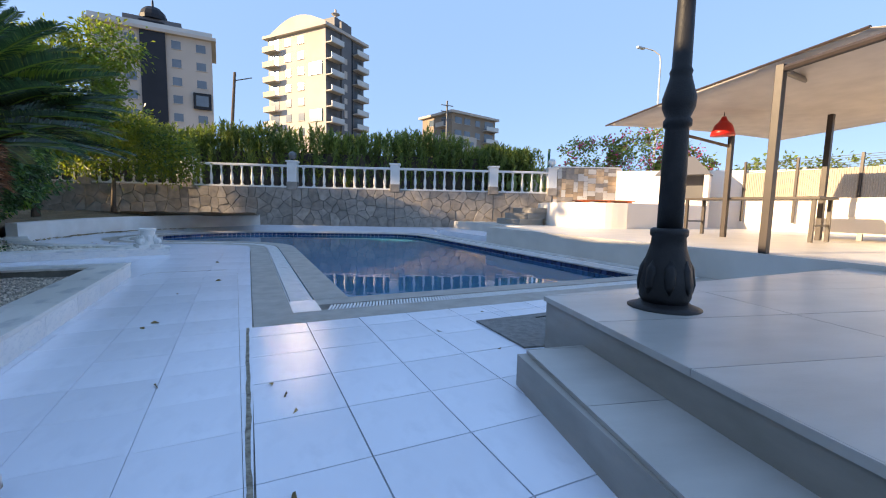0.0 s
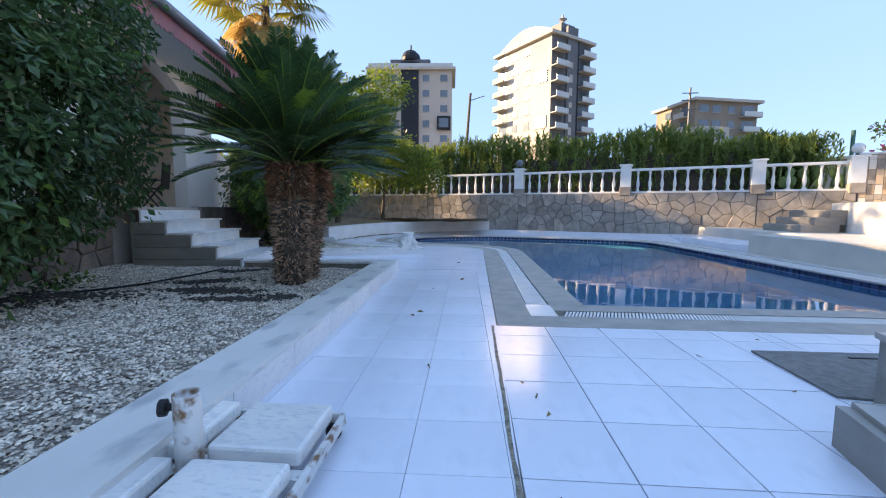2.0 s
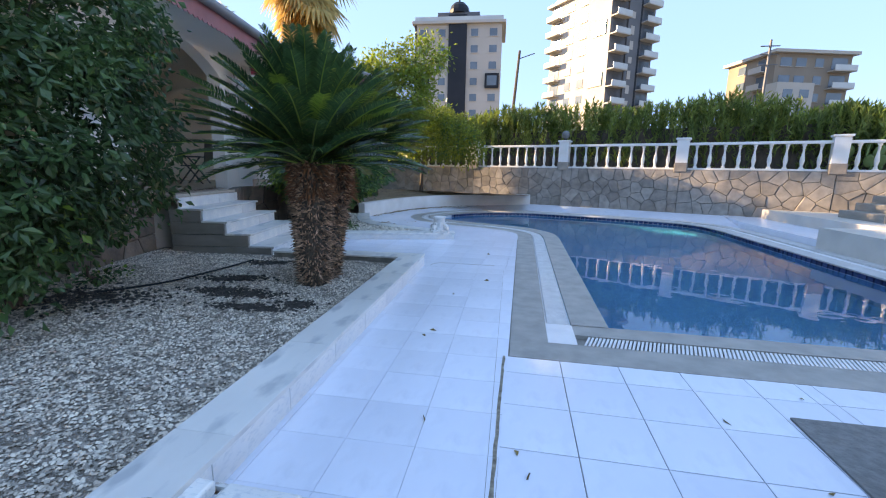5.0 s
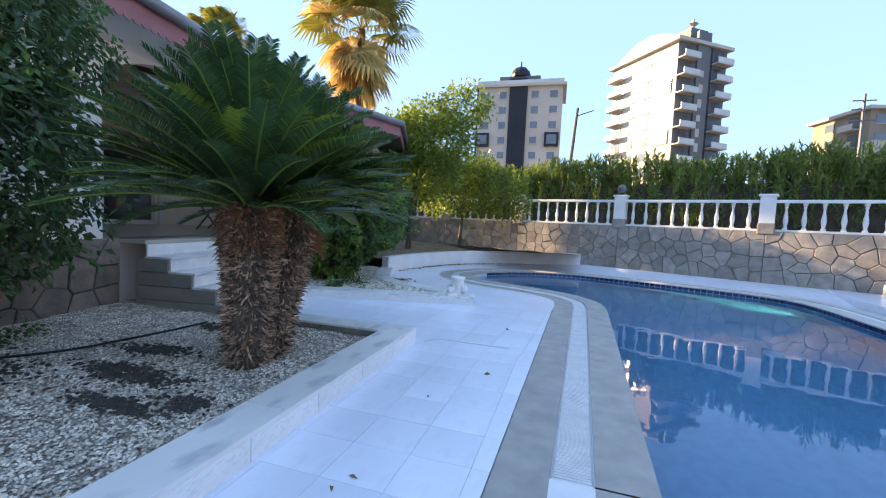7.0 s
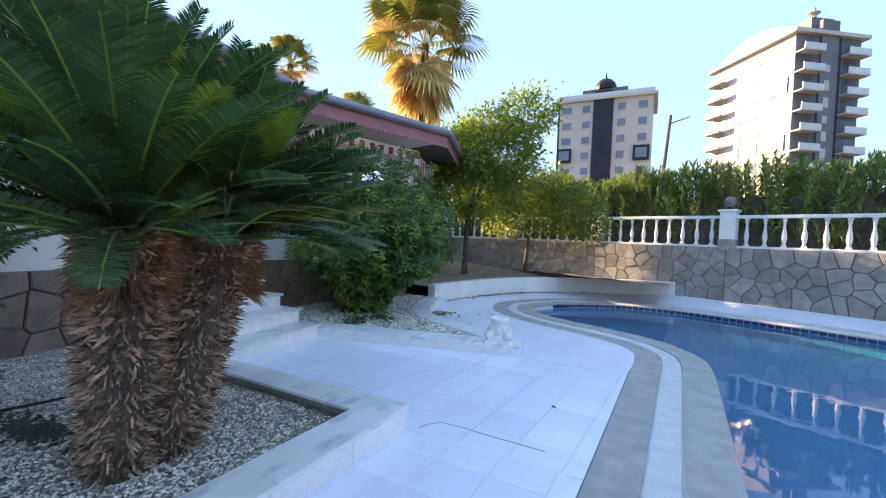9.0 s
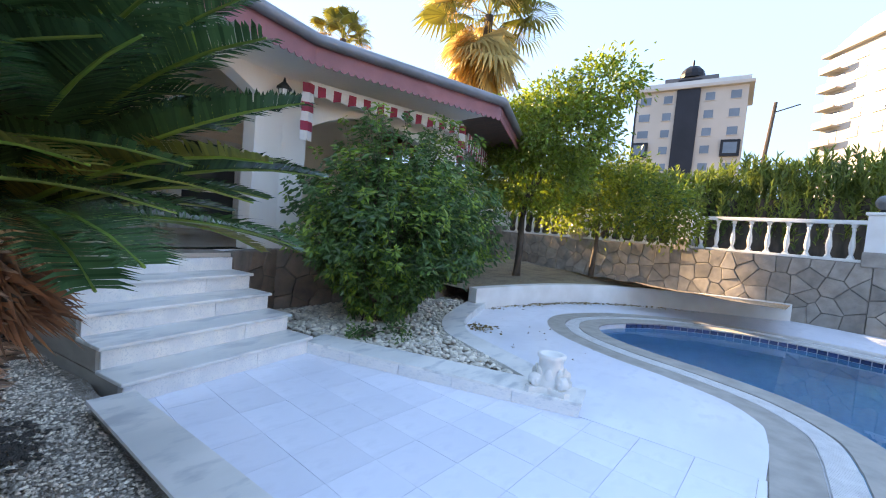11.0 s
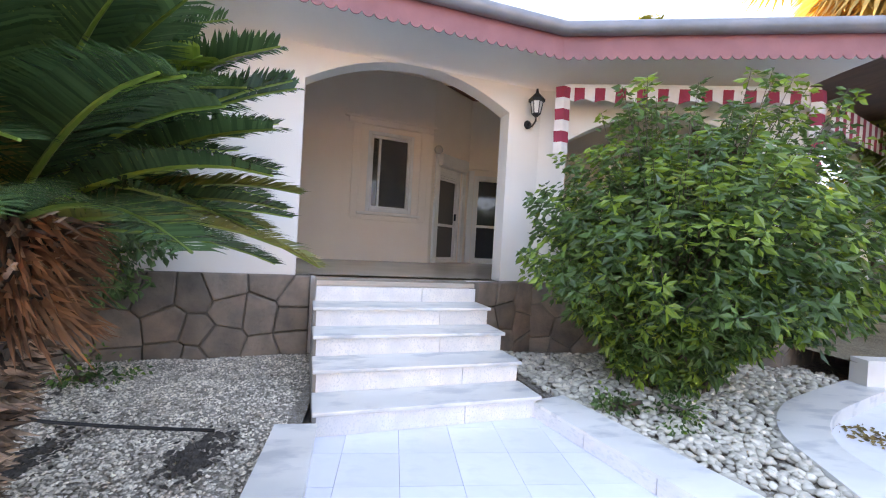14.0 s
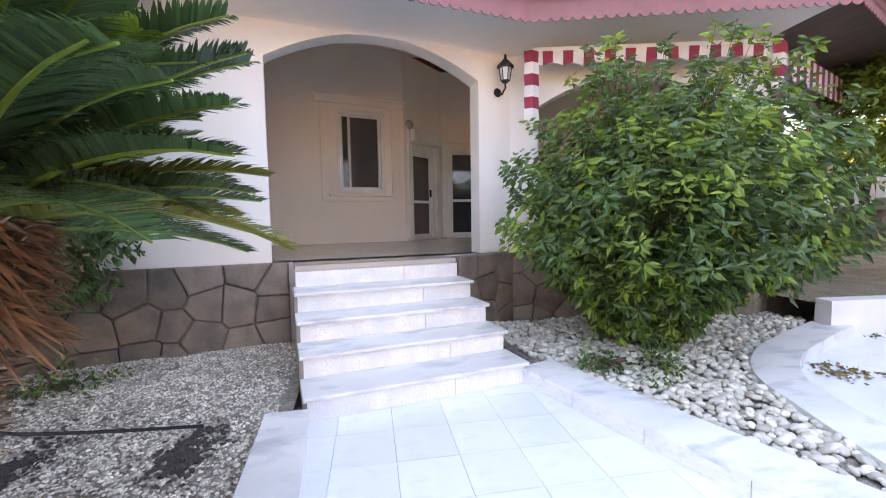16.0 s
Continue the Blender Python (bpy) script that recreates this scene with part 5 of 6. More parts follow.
# ---- windows and doors of the porch ----
def framed(name, p0, p1, s0, s1, z0, z1, label, sash, mid=None, pane_mat="curtain"):
    """White plastic window or door set in a wall running p0 to p1, between s0 and s1."""
    ang = math.degrees(math.atan2(p1[1] - p0[1], p1[0] - p0[0]))
    ob = thing(name, (*p0, 0), label, "window" if "window" in name else "door", "", "structure", ang)
    f = 0.07
    for nm, c, s in (("jamb", (s0 + f / 2, 0.06, (z0 + z1) / 2), (f, 0.1, z1 - z0)), ("jamb", (s1 - f / 2, 0.06, (z0 + z1) / 2), (f, 0.1, z1 - z0)), ("head", ((s0 + s1) / 2, 0.06, z1 - f / 2), (s1 - s0 - 2 * f, 0.1, f)), ("sill", ((s0 + s1) / 2, 0.05, z0 + f / 2), (s1 - s0 - 2 * f, 0.12, f))):
        part(nm, newbox(c, s, 0.008), M["white_pvc"], ob)
    if sash:
        a, c2 = s0 + f, s1 - f
        g = 0.05
        for c, s in (((a + g / 2, 0.07, (z0 + z1) / 2), (g, 0.05, z1 - z0 - 2 * f)), ((c2 - g / 2, 0.07, (z0 + z1) / 2), (g, 0.05, z1 - z0 - 2 * f)), (((a + c2) / 2, 0.07, z0 + f + g / 2), (c2 - a - 2 * g, 0.05, g)), (((a + c2) / 2, 0.07, z1 - f - g / 2), (c2 - a - 2 * g, 0.05, g))):
            part("sash", newbox(c, s, 0.006), M["white_pvc"], ob)
    if mid:
        part("mid_rail", newbox(((s0 + s1) / 2, 0.07, mid), (s1 - s0 - 2 * f, 0.05, 0.06), 0.006), M["white_pvc"], ob)
    part("pane", newbox(((s0 + s1) / 2, 0.09, (z0 + z1) / 2), (s1 - s0 - 2 * f, 0.008, z1 - z0 - 2 * f)), M["pane"] if pane_mat == "pane" else M[pane_mat], ob, "dark pane")
    if pane_mat == "curtain":
        part("glass", newbox(((s0 + s1) / 2, 0.078, (z0 + z1) / 2), (s1 - s0 - 2 * f, 0.006, z1 - z0 - 2 * f)), GLASS, ob)
    return ob


GLASS = glass("window_glass", (0.9, 0.93, 0.93), 0.02)
w1 = framed("window_1", (-8.75, 4.9), (-9.32, 7.45), 1.25, 2.2, 1.9, 3.5, "white plastic window with dark curtain on the porch", True)
for s, L in ((1.02, 0.16), (2.42, 0.16)):
    part("trim", newbox((s, -0.02, 2.75), (L, 0.04, 1.95), 0.01), M["cream_plaster"], w1, "moulded plaster surround")
part("trim", newbox((1.72, -0.03, 3.66), (1.75, 0.06, 0.12), 0.015), M["cream_plaster"], w1)
part("sill_board", newbox((1.72, -0.05, 1.86), (1.3, 0.1, 0.05), 0.01), M["white_plaster"], w1)
d1 = framed("door_1", (-9.32, 7.45), (-10.3, 8.45), 0.25, 1.1, PORCH, 3.0, "white sliding porch door with dark insect screen", True, 1.75, "screen")
part("shutter_box", newbox((0.67, -0.06, 3.12), (1.0, 0.2, 0.26), 0.02), M["white_pvc"], d1, "roller shutter box")
for k in range(5):
    part("shutter_slat", newbox((0.67, 0.015, 2.94 - 0.05 * k), (0.76, 0.014, 0.045), 0.004), M["white_pvc"], d1)
d2 = framed("door_2", (-10.3, 8.45), (-10.2, 10.4), 0.15, 1.5, PORCH, 3.0, "white glazed porch door reflecting the garden", True, 1.8, "pane")
vent = thing("wall_vent", (-9.2, 7.55, 3.28), "small round wall lamp above the porch door", "wall lamp")
part("cover", lathe(bmesh.new(), [(0.09, 0), (0.09, 0.03), (0.06, 0.06)], 16, pose(0, 0, 0, 0, 90, 0)), M["coping"], vent)

# plaster mouldings round the porch openings
part("cornice", newbox((1.72, -0.045, 3.74), (1.9, 0.09, 0.06), 0.015), M["cream_plaster"], w1, "moulded cornice")
part("apron", newbox((1.72, -0.012, 1.78), (1.5, 0.024, 0.1), 0.01), M["cream_plaster"], w1)
part("mullion", newbox((1.5, 0.072, 2.7), (0.05, 0.05, 1.4), 0.006), M["white_pvc"], w1)
for s_ in (0.17, 1.19):
    part("casing", newbox((s_, -0.02, (PORCH + 3.3) / 2), (0.13, 0.05, 3.3 - PORCH), 0.012), M["white_pvc"], d1, "white door casing")
for s_ in (0.07, 1.58):
    part("casing", newbox((s_, -0.02, (PORCH + 3.1) / 2), (0.13, 0.05, 3.1 - PORCH), 0.012), M["white_pvc"], d2, "white door casing")
part("cornice", newbox((0.83, -0.04, 3.18), (1.75, 0.08, 0.1), 0.015), M["cream_plaster"], d2, "moulded cornice")
for d_, sx in ((d1, 0.96), (d2, 1.36)):
    part("door_handle", newbox((sx, 0.02, 1.95), (0.025, 0.05, 0.16), 0.008), M["black_iron"], d_, "dark door handle")

# porch chair
ch = thing("folding_chair", (-7.6, 9.3, PORCH), "dark wooden folding chair on the porch", "chair", "", "", 200)
for y in (-0.24, 0.24):
    part("leg", tube(bmesh.new(), [(-0.25, y, 0), (0.22, y, 0.62)], 0.018, 6), M["brown_metal"], ch)
    part("leg", tube(bmesh.new(), [(0.25, y, 0), (-0.22, y, 0.62)], 0.018, 6), M["brown_metal"], ch)
    part("armrest", newbox((0, y, 0.63), (0.5, 0.05, 0.025), 0.008), M["brown_metal"], ch)
part("seat", newbox((0, 0, 0.42), (0.44, 0.46, 0.03), 0.01), M["brown_metal"], ch)
part("backrest", newbox((-0.26, 0, 0.75), (0.03, 0.48, 0.6), 0.01, Matrix.Rotation(radians(-6), 4, "Y")), M["brown_metal"], ch)


# ---- right-hand terrace things ----
TZ = TERR
podium = thing("podium", (0, 0, 0), "white plastered podium with rounded corner and low steps", "podium", "", "structure")
part("block", prism(bmesh.new(), smooth_line([(9.3, 12.0), (8.65, 10.6), (8.55, 9.6), (8.9, 8.8), (9.6, 8.45)], 5) + [(13.2, 8.45), (13.4, 11.5), (10.5, 12.8)], 0.3, 1.12), M["white_plaster"], podium)
for k in range(3):
    part("step", newbox((8.15 + 0.22 * k, 11.5, TZ + 0.09 + 0.18 * k), (0.9 - 0.2 * k, 1.3, 0.18), 0.01, Matrix()), M["riser_tile"], podium, "grey stone step")
plank_t = thing("wooden_pallet", (9.5, 9.3, 1.12), "orange painted wooden plank pallet lying on the podium", "pallet", "", "", -25)
for k in range(5):
    part("plank", newbox((0, -0.45 + 0.2 * k, 0.06), (1.5, 0.17, 0.03), 0.004), M["orange_wood"], plank_t)
for x in (-0.6, 0, 0.6):
    part("bearer", newbox((x, -0.05, 0.022), (0.1, 1.0, 0.044), 0.004), M["orange_wood"], plank_t)

mw0, mw1 = Vector((10.62, 12.85)), Vector((12.9, 11.75))
mwd = (mw1 - mw0).normalized()
mosw = thing("patchwork_wall", (*mw0, 0), "garden wall clad with patchwork stone tiles", "wall", "", "structure", math.degrees(math.atan2(mwd.y, mwd.x)))
part("core", newbox((1.27, 0.1, 1.25), (2.54, 0.2, 2.5)), M["mortar"], mosw)
part("coping", newbox((1.27, 0.1, 2.52), (2.58, 0.26, 0.05), 0.01), M["pale_coping"], mosw)
rr = random.Random(4)
x = 0.02
while x < 2.45:
    w_ = rr.choice((0.16, 0.22, 0.3))
    z = 1.1
    while z < 2.45:
        h_ = min(rr.choice((0.14, 0.2, 0.28)), 2.48 - z)
        part("stone_tile", newbox((min(x + w_ / 2, 2.5), -0.008 - 0.004 * rr.random(), z + h_ / 2), (w_ - 0.01, 0.02, h_ - 0.01)), M[rr.choice(("mosaic_wall", "mosaic_wall", "stone", "terrace_tile"))], mosw)
        z += h_
    x += w_
# white garden wall with barbecue
structure("wall_white", ribbon(bmesh.new(), [(12.95, 11.9), (14.9, 8.4), (14.9, -9)], [(12.75, 11.75), (14.6, 8.35), (14.6, -9)], 0, [2.4, 2.3, 1.35]), M["white_plaster"], "white plastered garden wall", "wall")
bbq = thing("barbecue", (13.1, 9.3, TZ), "white masonry barbecue with dark hood opening", "barbecue", "", "", -62)
part("base", newbox((0, 0, 0.45), (1.5, 0.8, 0.9), 0.02), M["white_plaster"], bbq)
part("side", newbox((-0.68, 0, 1.3), (0.14, 0.8, 0.8), 0.01), M["white_plaster"], bbq)
part("side", newbox((0.68, 0, 1.3), (0.14, 0.8, 0.8), 0.01), M["white_plaster"], bbq)
part("back", newbox((0, 0.35, 1.3), (1.22, 0.1, 0.8)), M["tower_grey"], bbq, "dark grey back")
hb = prism(bmesh.new(), [(-0.8, -0.45), (0.8, -0.45), (0.8, 0.45), (-0.8, 0.45)], 1.7, 2.3)
for v in hb.verts:
    if v.co.z > 2:
        v.co.x *= 0.35
        v.co.y *= 0.4
part("hood", hb, M["tower_grey"], bbq, "grey tapered hood")
part("grill", newbox((0, -0.05, 0.93), (1.1, 0.5, 0.03)), M["black_iron"], bbq)

table = thing("bar_table", (9.45, 5.25, TZ), "long dark metal-legged table with thin top", "table", "", "", 2)
part("tabletop", newbox((0, 0, 0.80), (0.75, 2.5, 0.05), 0.008), M["brown_metal"], table)
for sx in (-0.32, 0.32):
    for sy in (-1.15, 1.15):
        part("leg", newbox((sx, sy, 0.39), (0.06, 0.06, 0.78)), M["brown_metal"], table)
for sy in (-1.15, 1.15):
    part("stretcher", newbox((0, sy, 0.3), (0.6, 0.03, 0.03)), M["brown_metal"], table)
counter = thing("white_counter", (11.4, 3.2, TZ), "low white counter with short grey feet", "counter")
part("body", newbox((0, 0, 0.5), (0.7, 3.4, 0.72), 0.015), M["white_plaster"], counter)
for k in range(6):
    part("foot", newbox((-0.3, -1.5 + 0.6 * k, 0.07), (0.06, 0.08, 0.14)), M["coping"], counter)
part("panel", newbox((-0.36, 0.6, 0.62), (0.02, 1.4, 0.3), 0.005), M["white_pvc"], counter)

# fence above the wall
fence = thing("reed_fence", (0, 0, 0), "brown reed screen on the garden wall", "fence")
for k in range(9):
    y = 8.2 - 1.4 * k
    part("fence_post", newbox((14.5, y, 1.6), (0.06, 0.06, 1.9)), M["brown_metal"], fence)
    b = bmesh.new()
    for j in range(28):
        box(b, (14.52, y - 0.025 - 0.05 * j, 1.75), (0.02, 0.04, 0.85))
    tagged(part("reed_panel", b, M["tower_beige"], fence), "", "", "", "stuff")
    for j in range(6):
        part("wire", tube(bmesh.new(), [(14.5, y, 2.2 + 0.06 * j), (14.5, y - 1.4, 2.2 + 0.06 * j)], 0.006, 4), M["tower_grey"], fence)

# pergola with sagging cloth
perg = thing("pergola", (0, 0, 0), "brown steel pergola with sagging beige cloth roof", "pergola")
for x, y, zt in ((5.86, 3.16, 2.68), (6.15, -1.2, 2.7), (10.2, 4.4, 3.0), (10.3, -0.8, 3.0)):
    part("post", newbox((x, y, (TZ + zt) / 2), (0.09, 0.09, zt - TZ), 0.006), M["brown_metal"], perg)
part("front_beam", tube(bmesh.new(), [(5.86, 3.16, 2.62), (5.9, 2.2, 2.72), (6.0, 1.0, 2.78), (6.15, -1.2, 2.65)], 0.045, 8), M["brown_metal"], perg)
part("side_beam", tube(bmesh.new(), [(5.86, 3.16, 2.62), (7.9, 3.8, 2.95), (10.2, 4.4, 2.95)], 0.04, 8), M["brown_metal"], perg)
part("back_beam", tube(bmesh.new(), [(10.2, 4.4, 2.95), (10.3, -0.8, 2.95)], 0.04, 8), M["brown_metal"], perg)
cA, cB, cC, cD = Vector((7.6, 7.5, 2.86)), Vector((6.15, 2.5, 2.92)), Vector((10.9, -1.2, 3.0)), Vector((12.2, 6.2, 2.75))
clb = bmesh.new()
bmesh.ops.create_grid(clb, x_segments=16, y_segments=16, size=0.5)
for v in clb.verts:
    u, w_ = v.co.x + 0.5, v.co.y + 0.5
    p = (cB * (1 - u) + cC * u) * (1 - w_) + (cA * (1 - u) + cD * u) * w_
    p.z -= 0.35 * 16 * u * (1 - u) * w_ * (1 - w_) * 0.25 * (1.2 + 0.5 * noise.noise((u * 6, w_ * 6, 2))) - 0.25 * u * (1 - u)
    v.co = p
r = bmesh.ops.extrude_face_region(clb, geom=clb.faces[:])
bmesh.ops.translate(clb, verts=[v for v in r["geom"] if isinstance(v, bmesh.types.BMVert)], vec=(0, 0, 0.006))
part("cloth", clb, M["canvas"], perg, "sagging beige cloth", True)
part("edge_bar", tube(bmesh.new(), [cA, (cA + cB) / 2 + Vector((0, 0, 0.03)), cB + Vector((0, 0, 0.01))], 0.02, 6), M["brown_metal"], perg)

rl = thing("red_pendant_lamp", (8.45, 5.35, 2.4), "red bell-shaped lamp hanging from a bracket", "pendant lamp")
part("shade", lathe(bmesh.new(), [(0.21, 0.0), (0.2, 0.06), (0.15, 0.2), (0.1, 0.25), (0.06, 0.3), (0.04, 0.36)], 20), M["red_plastic"], rl, "red shade", True)
part("cord", tube(bmesh.new(), [(0, 0, 0.35), (0, 0, 0.62)], 0.008, 5), M["black_iron"], rl)
arm = thing("lamp_bracket", (9.0, 5.5, TZ), "dark steel post with angled bracket arm", "bracket post")
part("post", newbox((0, 0, 1.05), (0.09, 0.09, 2.1), 0.006), M["brown_metal"], arm)
part("arm", tube(bmesh.new(), [(0, 0, 1.85), (-0.9, 0.5, 2.1)], 0.03, 6), M["brown_metal"], arm)
gp = thing("green_pole", (11.0, 13.6, 0), "thin green steel pole behind the wall", "pole")
part("shaft", tube(bmesh.new(), [(0, 0, 0), (0, 0, 3.3)], 0.05, 8), M["green_glass"], gp)

# cactus pads behind the balustrade
rngc = random.Random(7)
for k in range(7):
    cx, cy = 8.9 + 0.28 * k, 14.0 - 0.12 * k + rngc.uniform(-0.1, 0.2)
    cc = thing("prickly_pear", (cx, cy, 1.0), "green prickly pear cactus behind the balustrade", "cactus", "cactus plants behind the wall")
    for j in range(4):
        b = bmesh.new()
        bmesh.ops.create_icosphere(b, subdivisions=2, radius=1, matrix=pose(rngc.uniform(-0.15, 0.15), rngc.uniform(-0.1, 0.1), 0.25 + 0.27 * j, rngc.uniform(-20, 20), rngc.uniform(-25, 25), rngc.uniform(0, 180)) @ Matrix.Diagonal((0.13, 0.03, 0.19, 1)))
        part("pad", b, M["cactus"], cc, "", True)

for nm, lc, lob, n, sz, mm, sd in (
    ("garden_shrub", (13.2, 13.6, 0), [((0, 0, 2.8), (1.5, 1.0, 1.3)), ((1.8, -1.0, 3.0), (1.5, 1.1, 1.3)), ((3.4, -1.8, 2.6), (1.4, 1.0, 1.2))], 8000, 0.13, ("hedge_leaf", "oleander_flower"), 31),
    ("garden_shrub", (16.5, 8.0, 0), [((0, 0, 1.8), (1.0, 2.6, 1.0)), ((0, -4, 1.6), (1.0, 2.8, 0.9)), ((0.4, -8, 1.7), (1.0, 2.8, 1.0))], 6000, 0.14, ("hedge_leaf", "citrus_leaf"), 32)):
    bush(nm, lc, lob, n, sz, mm, "sunlit green shrub behind the garden wall", "shrub", sd, 0.2)


# ---- distance ----
def tower(loc, ang, w, d, floors, fh, label, left, right, body, trim="tower_white"):
    """Apartment tower: local x along the lit face from its near corner, local y along the other face."""
    ob = thing("apartment_building", loc, label, "apartment building", "towers in the distance", "", ang)
    H = floors * fh
    part("wall", newbox((w / 2, d / 2, H / 2), (w, d, H)), M[body], ob)
    part("roof_slab", newbox((w / 2, d / 2, H + 0.3), (w + 1.6, d + 1.6, 0.6), 0.05), M[trim], ob)
    for face, items in (("x", left), ("y", right)):
        for f in range(floors):
            for s, wd, kind in items:
                z = f * fh
                def bx(c, sz):
                    if face == "x":
                        return newbox(c, sz)
                    return newbox((c[1], c[0], c[2]), (sz[1], sz[0], sz[2]))
                if kind == "balcony":
                    bal = part("balcony", bx((s, -0.75, z + 0.1), (wd, 1.6, 0.22)), M[trim], ob)
                    part("parapet", bx((s, -1.5, z + 0.65), (wd, 0.1, 0.9)), M["tower_white" if face == "y" else "rail_glass"], bal)
                    part("balcony_door", bx((s, -0.02, z + 1.5), (wd * 0.7, 0.06, 2.1)), M["tower_glass"], ob)
                elif kind == "window":
                    wi = part("window", bx((s, -0.02, z + 1.6), (wd, 0.08, 1.5)), M["tower_glass"], ob)
                    part("sill", bx((s, -0.06, z + 0.82), (wd + 0.2, 0.16, 0.1)), M["tower_white"], wi)
                elif kind == "green" and f in (floors - 3, floors - 6, floors - 9):
                    wi = part("window", bx((s, -0.08, z + 1.6), (wd, 0.2, 2.4)), M["green_glass"], ob, "green glazed bay")
    return ob, H


# white tower: local x along the shaded face, y along the lit face
t1, H1 = tower((14.5, 85, -1), 36.87, 11.5, 16, 12, 3.0, "tall white apartment tower with balconies and curved roof", [(1.8, 3.6, "balcony"), (9.6, 3.8, "balcony")], [(14.2, 3.6, "balcony"), (10.2, 1.6, "window"), (6.6, 1.6, "window"), (2.6, 3.4, "green")], "tower_white")
# grey sheet over the whole face away from the sun, shade as colour
part("shaded_cladding", newbox((5.75, 0.0, H1 / 2), (11.4, 0.1, H1)), M["tower_grey"], t1, "grey sheet darkening the tower's shaded face")
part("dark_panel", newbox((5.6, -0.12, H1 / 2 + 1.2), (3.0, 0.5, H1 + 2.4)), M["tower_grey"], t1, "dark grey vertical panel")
for k in range(9):
    part("sign_bar", newbox((5.3, -0.4, H1 - 5 - 2.6 * k), (0.9, 0.08, 1.5 if k % 3 else 1.1)), M["tower_white"], t1, "pale letter-sized bar")
part("side_panel", newbox((7.5, -0.06, H1 / 2), (0.6, 0.3, H1)), M["tower_dark"], t1)
arc = bmesh.new()
prof = [(0.2, 0)] + [(0.2 + 15.6 * k / 12, 0.6 + 2.4 * math.sin(math.pi * k / 12)) for k in range(13)] + [(15.8, 0)]
f0 = [arc.verts.new((0.3, y, H1 + 0.6 + z)) for y, z in prof]
f1 = [arc.verts.new((6.0, y, H1 + 0.6 + z)) for y, z in prof]
arc.faces.new(f0[::-1])
arc.faces.new(f1)
for i in range(len(prof)):
    j = (i + 1) % len(prof)
    arc.faces.new((f0[i], f0[j], f1[j], f1[i]))
bmesh.ops.recalc_face_normals(arc, faces=arc.faces)
part("curved_roof", arc, M["tower_white"], t1, "white curved roof")
part("stair_head", newbox((5.6, 3.0, H1 + 2.0), (4.0, 4.0, 2.8)), M["tower_grey"], t1)
part("roof_figure", lathe(bmesh.new(), [(0.5, H1 + 3.4), (0.3, H1 + 3.9), (0.9, H1 + 4.3), (0.25, H1 + 4.7), (0.2, H1 + 5.2)], 8, Matrix.Translation((4.6, 1.6, 0))), M["tower_white"], t1, "white rooftop ornament")
# white tower with a dark glazed stripe
t2, H2 = tower((-23.8, 95, -1), 3, 18.4, 13, 10, 3.3, "white apartment tower with a dark glazed vertical stripe", [(1.6, 2.0, "window"), (5.6, 1.5, "window"), (12.6, 1.5, "window"), (16.6, 1.6, "window")], [(3.0, 2.0, "window"), (8.5, 2.0, "window")], "tower_white")
t2.matrix_world = pose(-34.5, 136.4, -2.1, 0, 0, 3) @ Matrix.Diagonal((1.45, 1.45, 1.45, 1))
part("dark_stripe", newbox((9.0, -0.15, H2 / 2 + 0.9), (3.9, 0.5, H2 + 1.8)), M["tower_dark"], t2, "dark glazed stripe")
for sx, fl in ((16.6, 6), (16.6, 3), (1.4, 3), (1.4, 6), (16.6, 0)):
    part("framed_bay", newbox((sx, -0.35, fl * 3.3 + 1.7), (3.0, 0.6, 3.0)), M["tower_dark"], t2, "dark framed bay window")
    part("bay_glass", newbox((sx, -0.68, fl * 3.3 + 1.7), (2.1, 0.06, 2.0)), M["tower_glass"], t2)
part("side_panel", newbox((-0.1, 6.5, H2 / 2), (0.4, 13.0, H2)), M["tower_dark"], t2)
part("attic", newbox((9.0, 4.0, H2 + 1.6), (9.0, 6.0, 2.2)), M["tower_grey"], t2)
dm = bmesh.new()
lathe(dm, [(2.2, H2 + 2.7), (2.2, H2 + 3.4), (1.9, H2 + 4.2), (1.2, H2 + 4.9), (0.2, H2 + 5.2), (0.15, H2 + 6.4)], 12, Matrix.Translation((9.0, 2.5, 0)))
part("dome", dm, M["tower_dark"], t2, "dark rooftop dome")
part("roof_rail", newbox((9.2, -0.5, H2 + 1.0), (18.8, 0.08, 0.8)), M["rail_glass"], t2)
t3, H3 = tower((45.5, 92, -1), 14, 15, 12, 8, 3.1, "beige apartment block with stacked balconies", [(2.0, 2.2, "window"), (5.0, 2.0, "window"), (8.6, 1.6, "window"), (12.6, 4.4, "balcony")], [(3.0, 3.0, "balcony"), (8.0, 2.0, "window")], "tower_brown")
part("wing", newbox((2.4, -1.2, 9.6), (7.2, 2.6, 19.2)), M["tower_white"], t3, "pale lower wing")
for f in range(6):
    part("wing_window", newbox((1.0, -2.52, 1.8 + 3.1 * f), (1.8, 0.1, 1.4)), M["tower_glass"], t3)
    part("wing_window", newbox((4.2, -2.52, 1.8 + 3.1 * f), (1.8, 0.1, 1.4)), M["tower_glass"], t3)
t4, H4 = tower((76, 84, -1), 20, 18, 12, 4, 3.1, "pale apartment block beyond the hedge", [(2.5, 2.0, "window"), (7.0, 2.0, "window"), (13.5, 5.0, "balcony")], [(5.0, 3.0, "balcony")], "tower_beige")
t5, H5 = tower((118, 52, -1), -20, 22, 12, 4, 3.1, "low pale apartment block beyond the terrace", [(3, 3, "balcony"), (9, 2, "window"), (16, 4, "balcony")], [(5, 2, "window")], "tower_white")

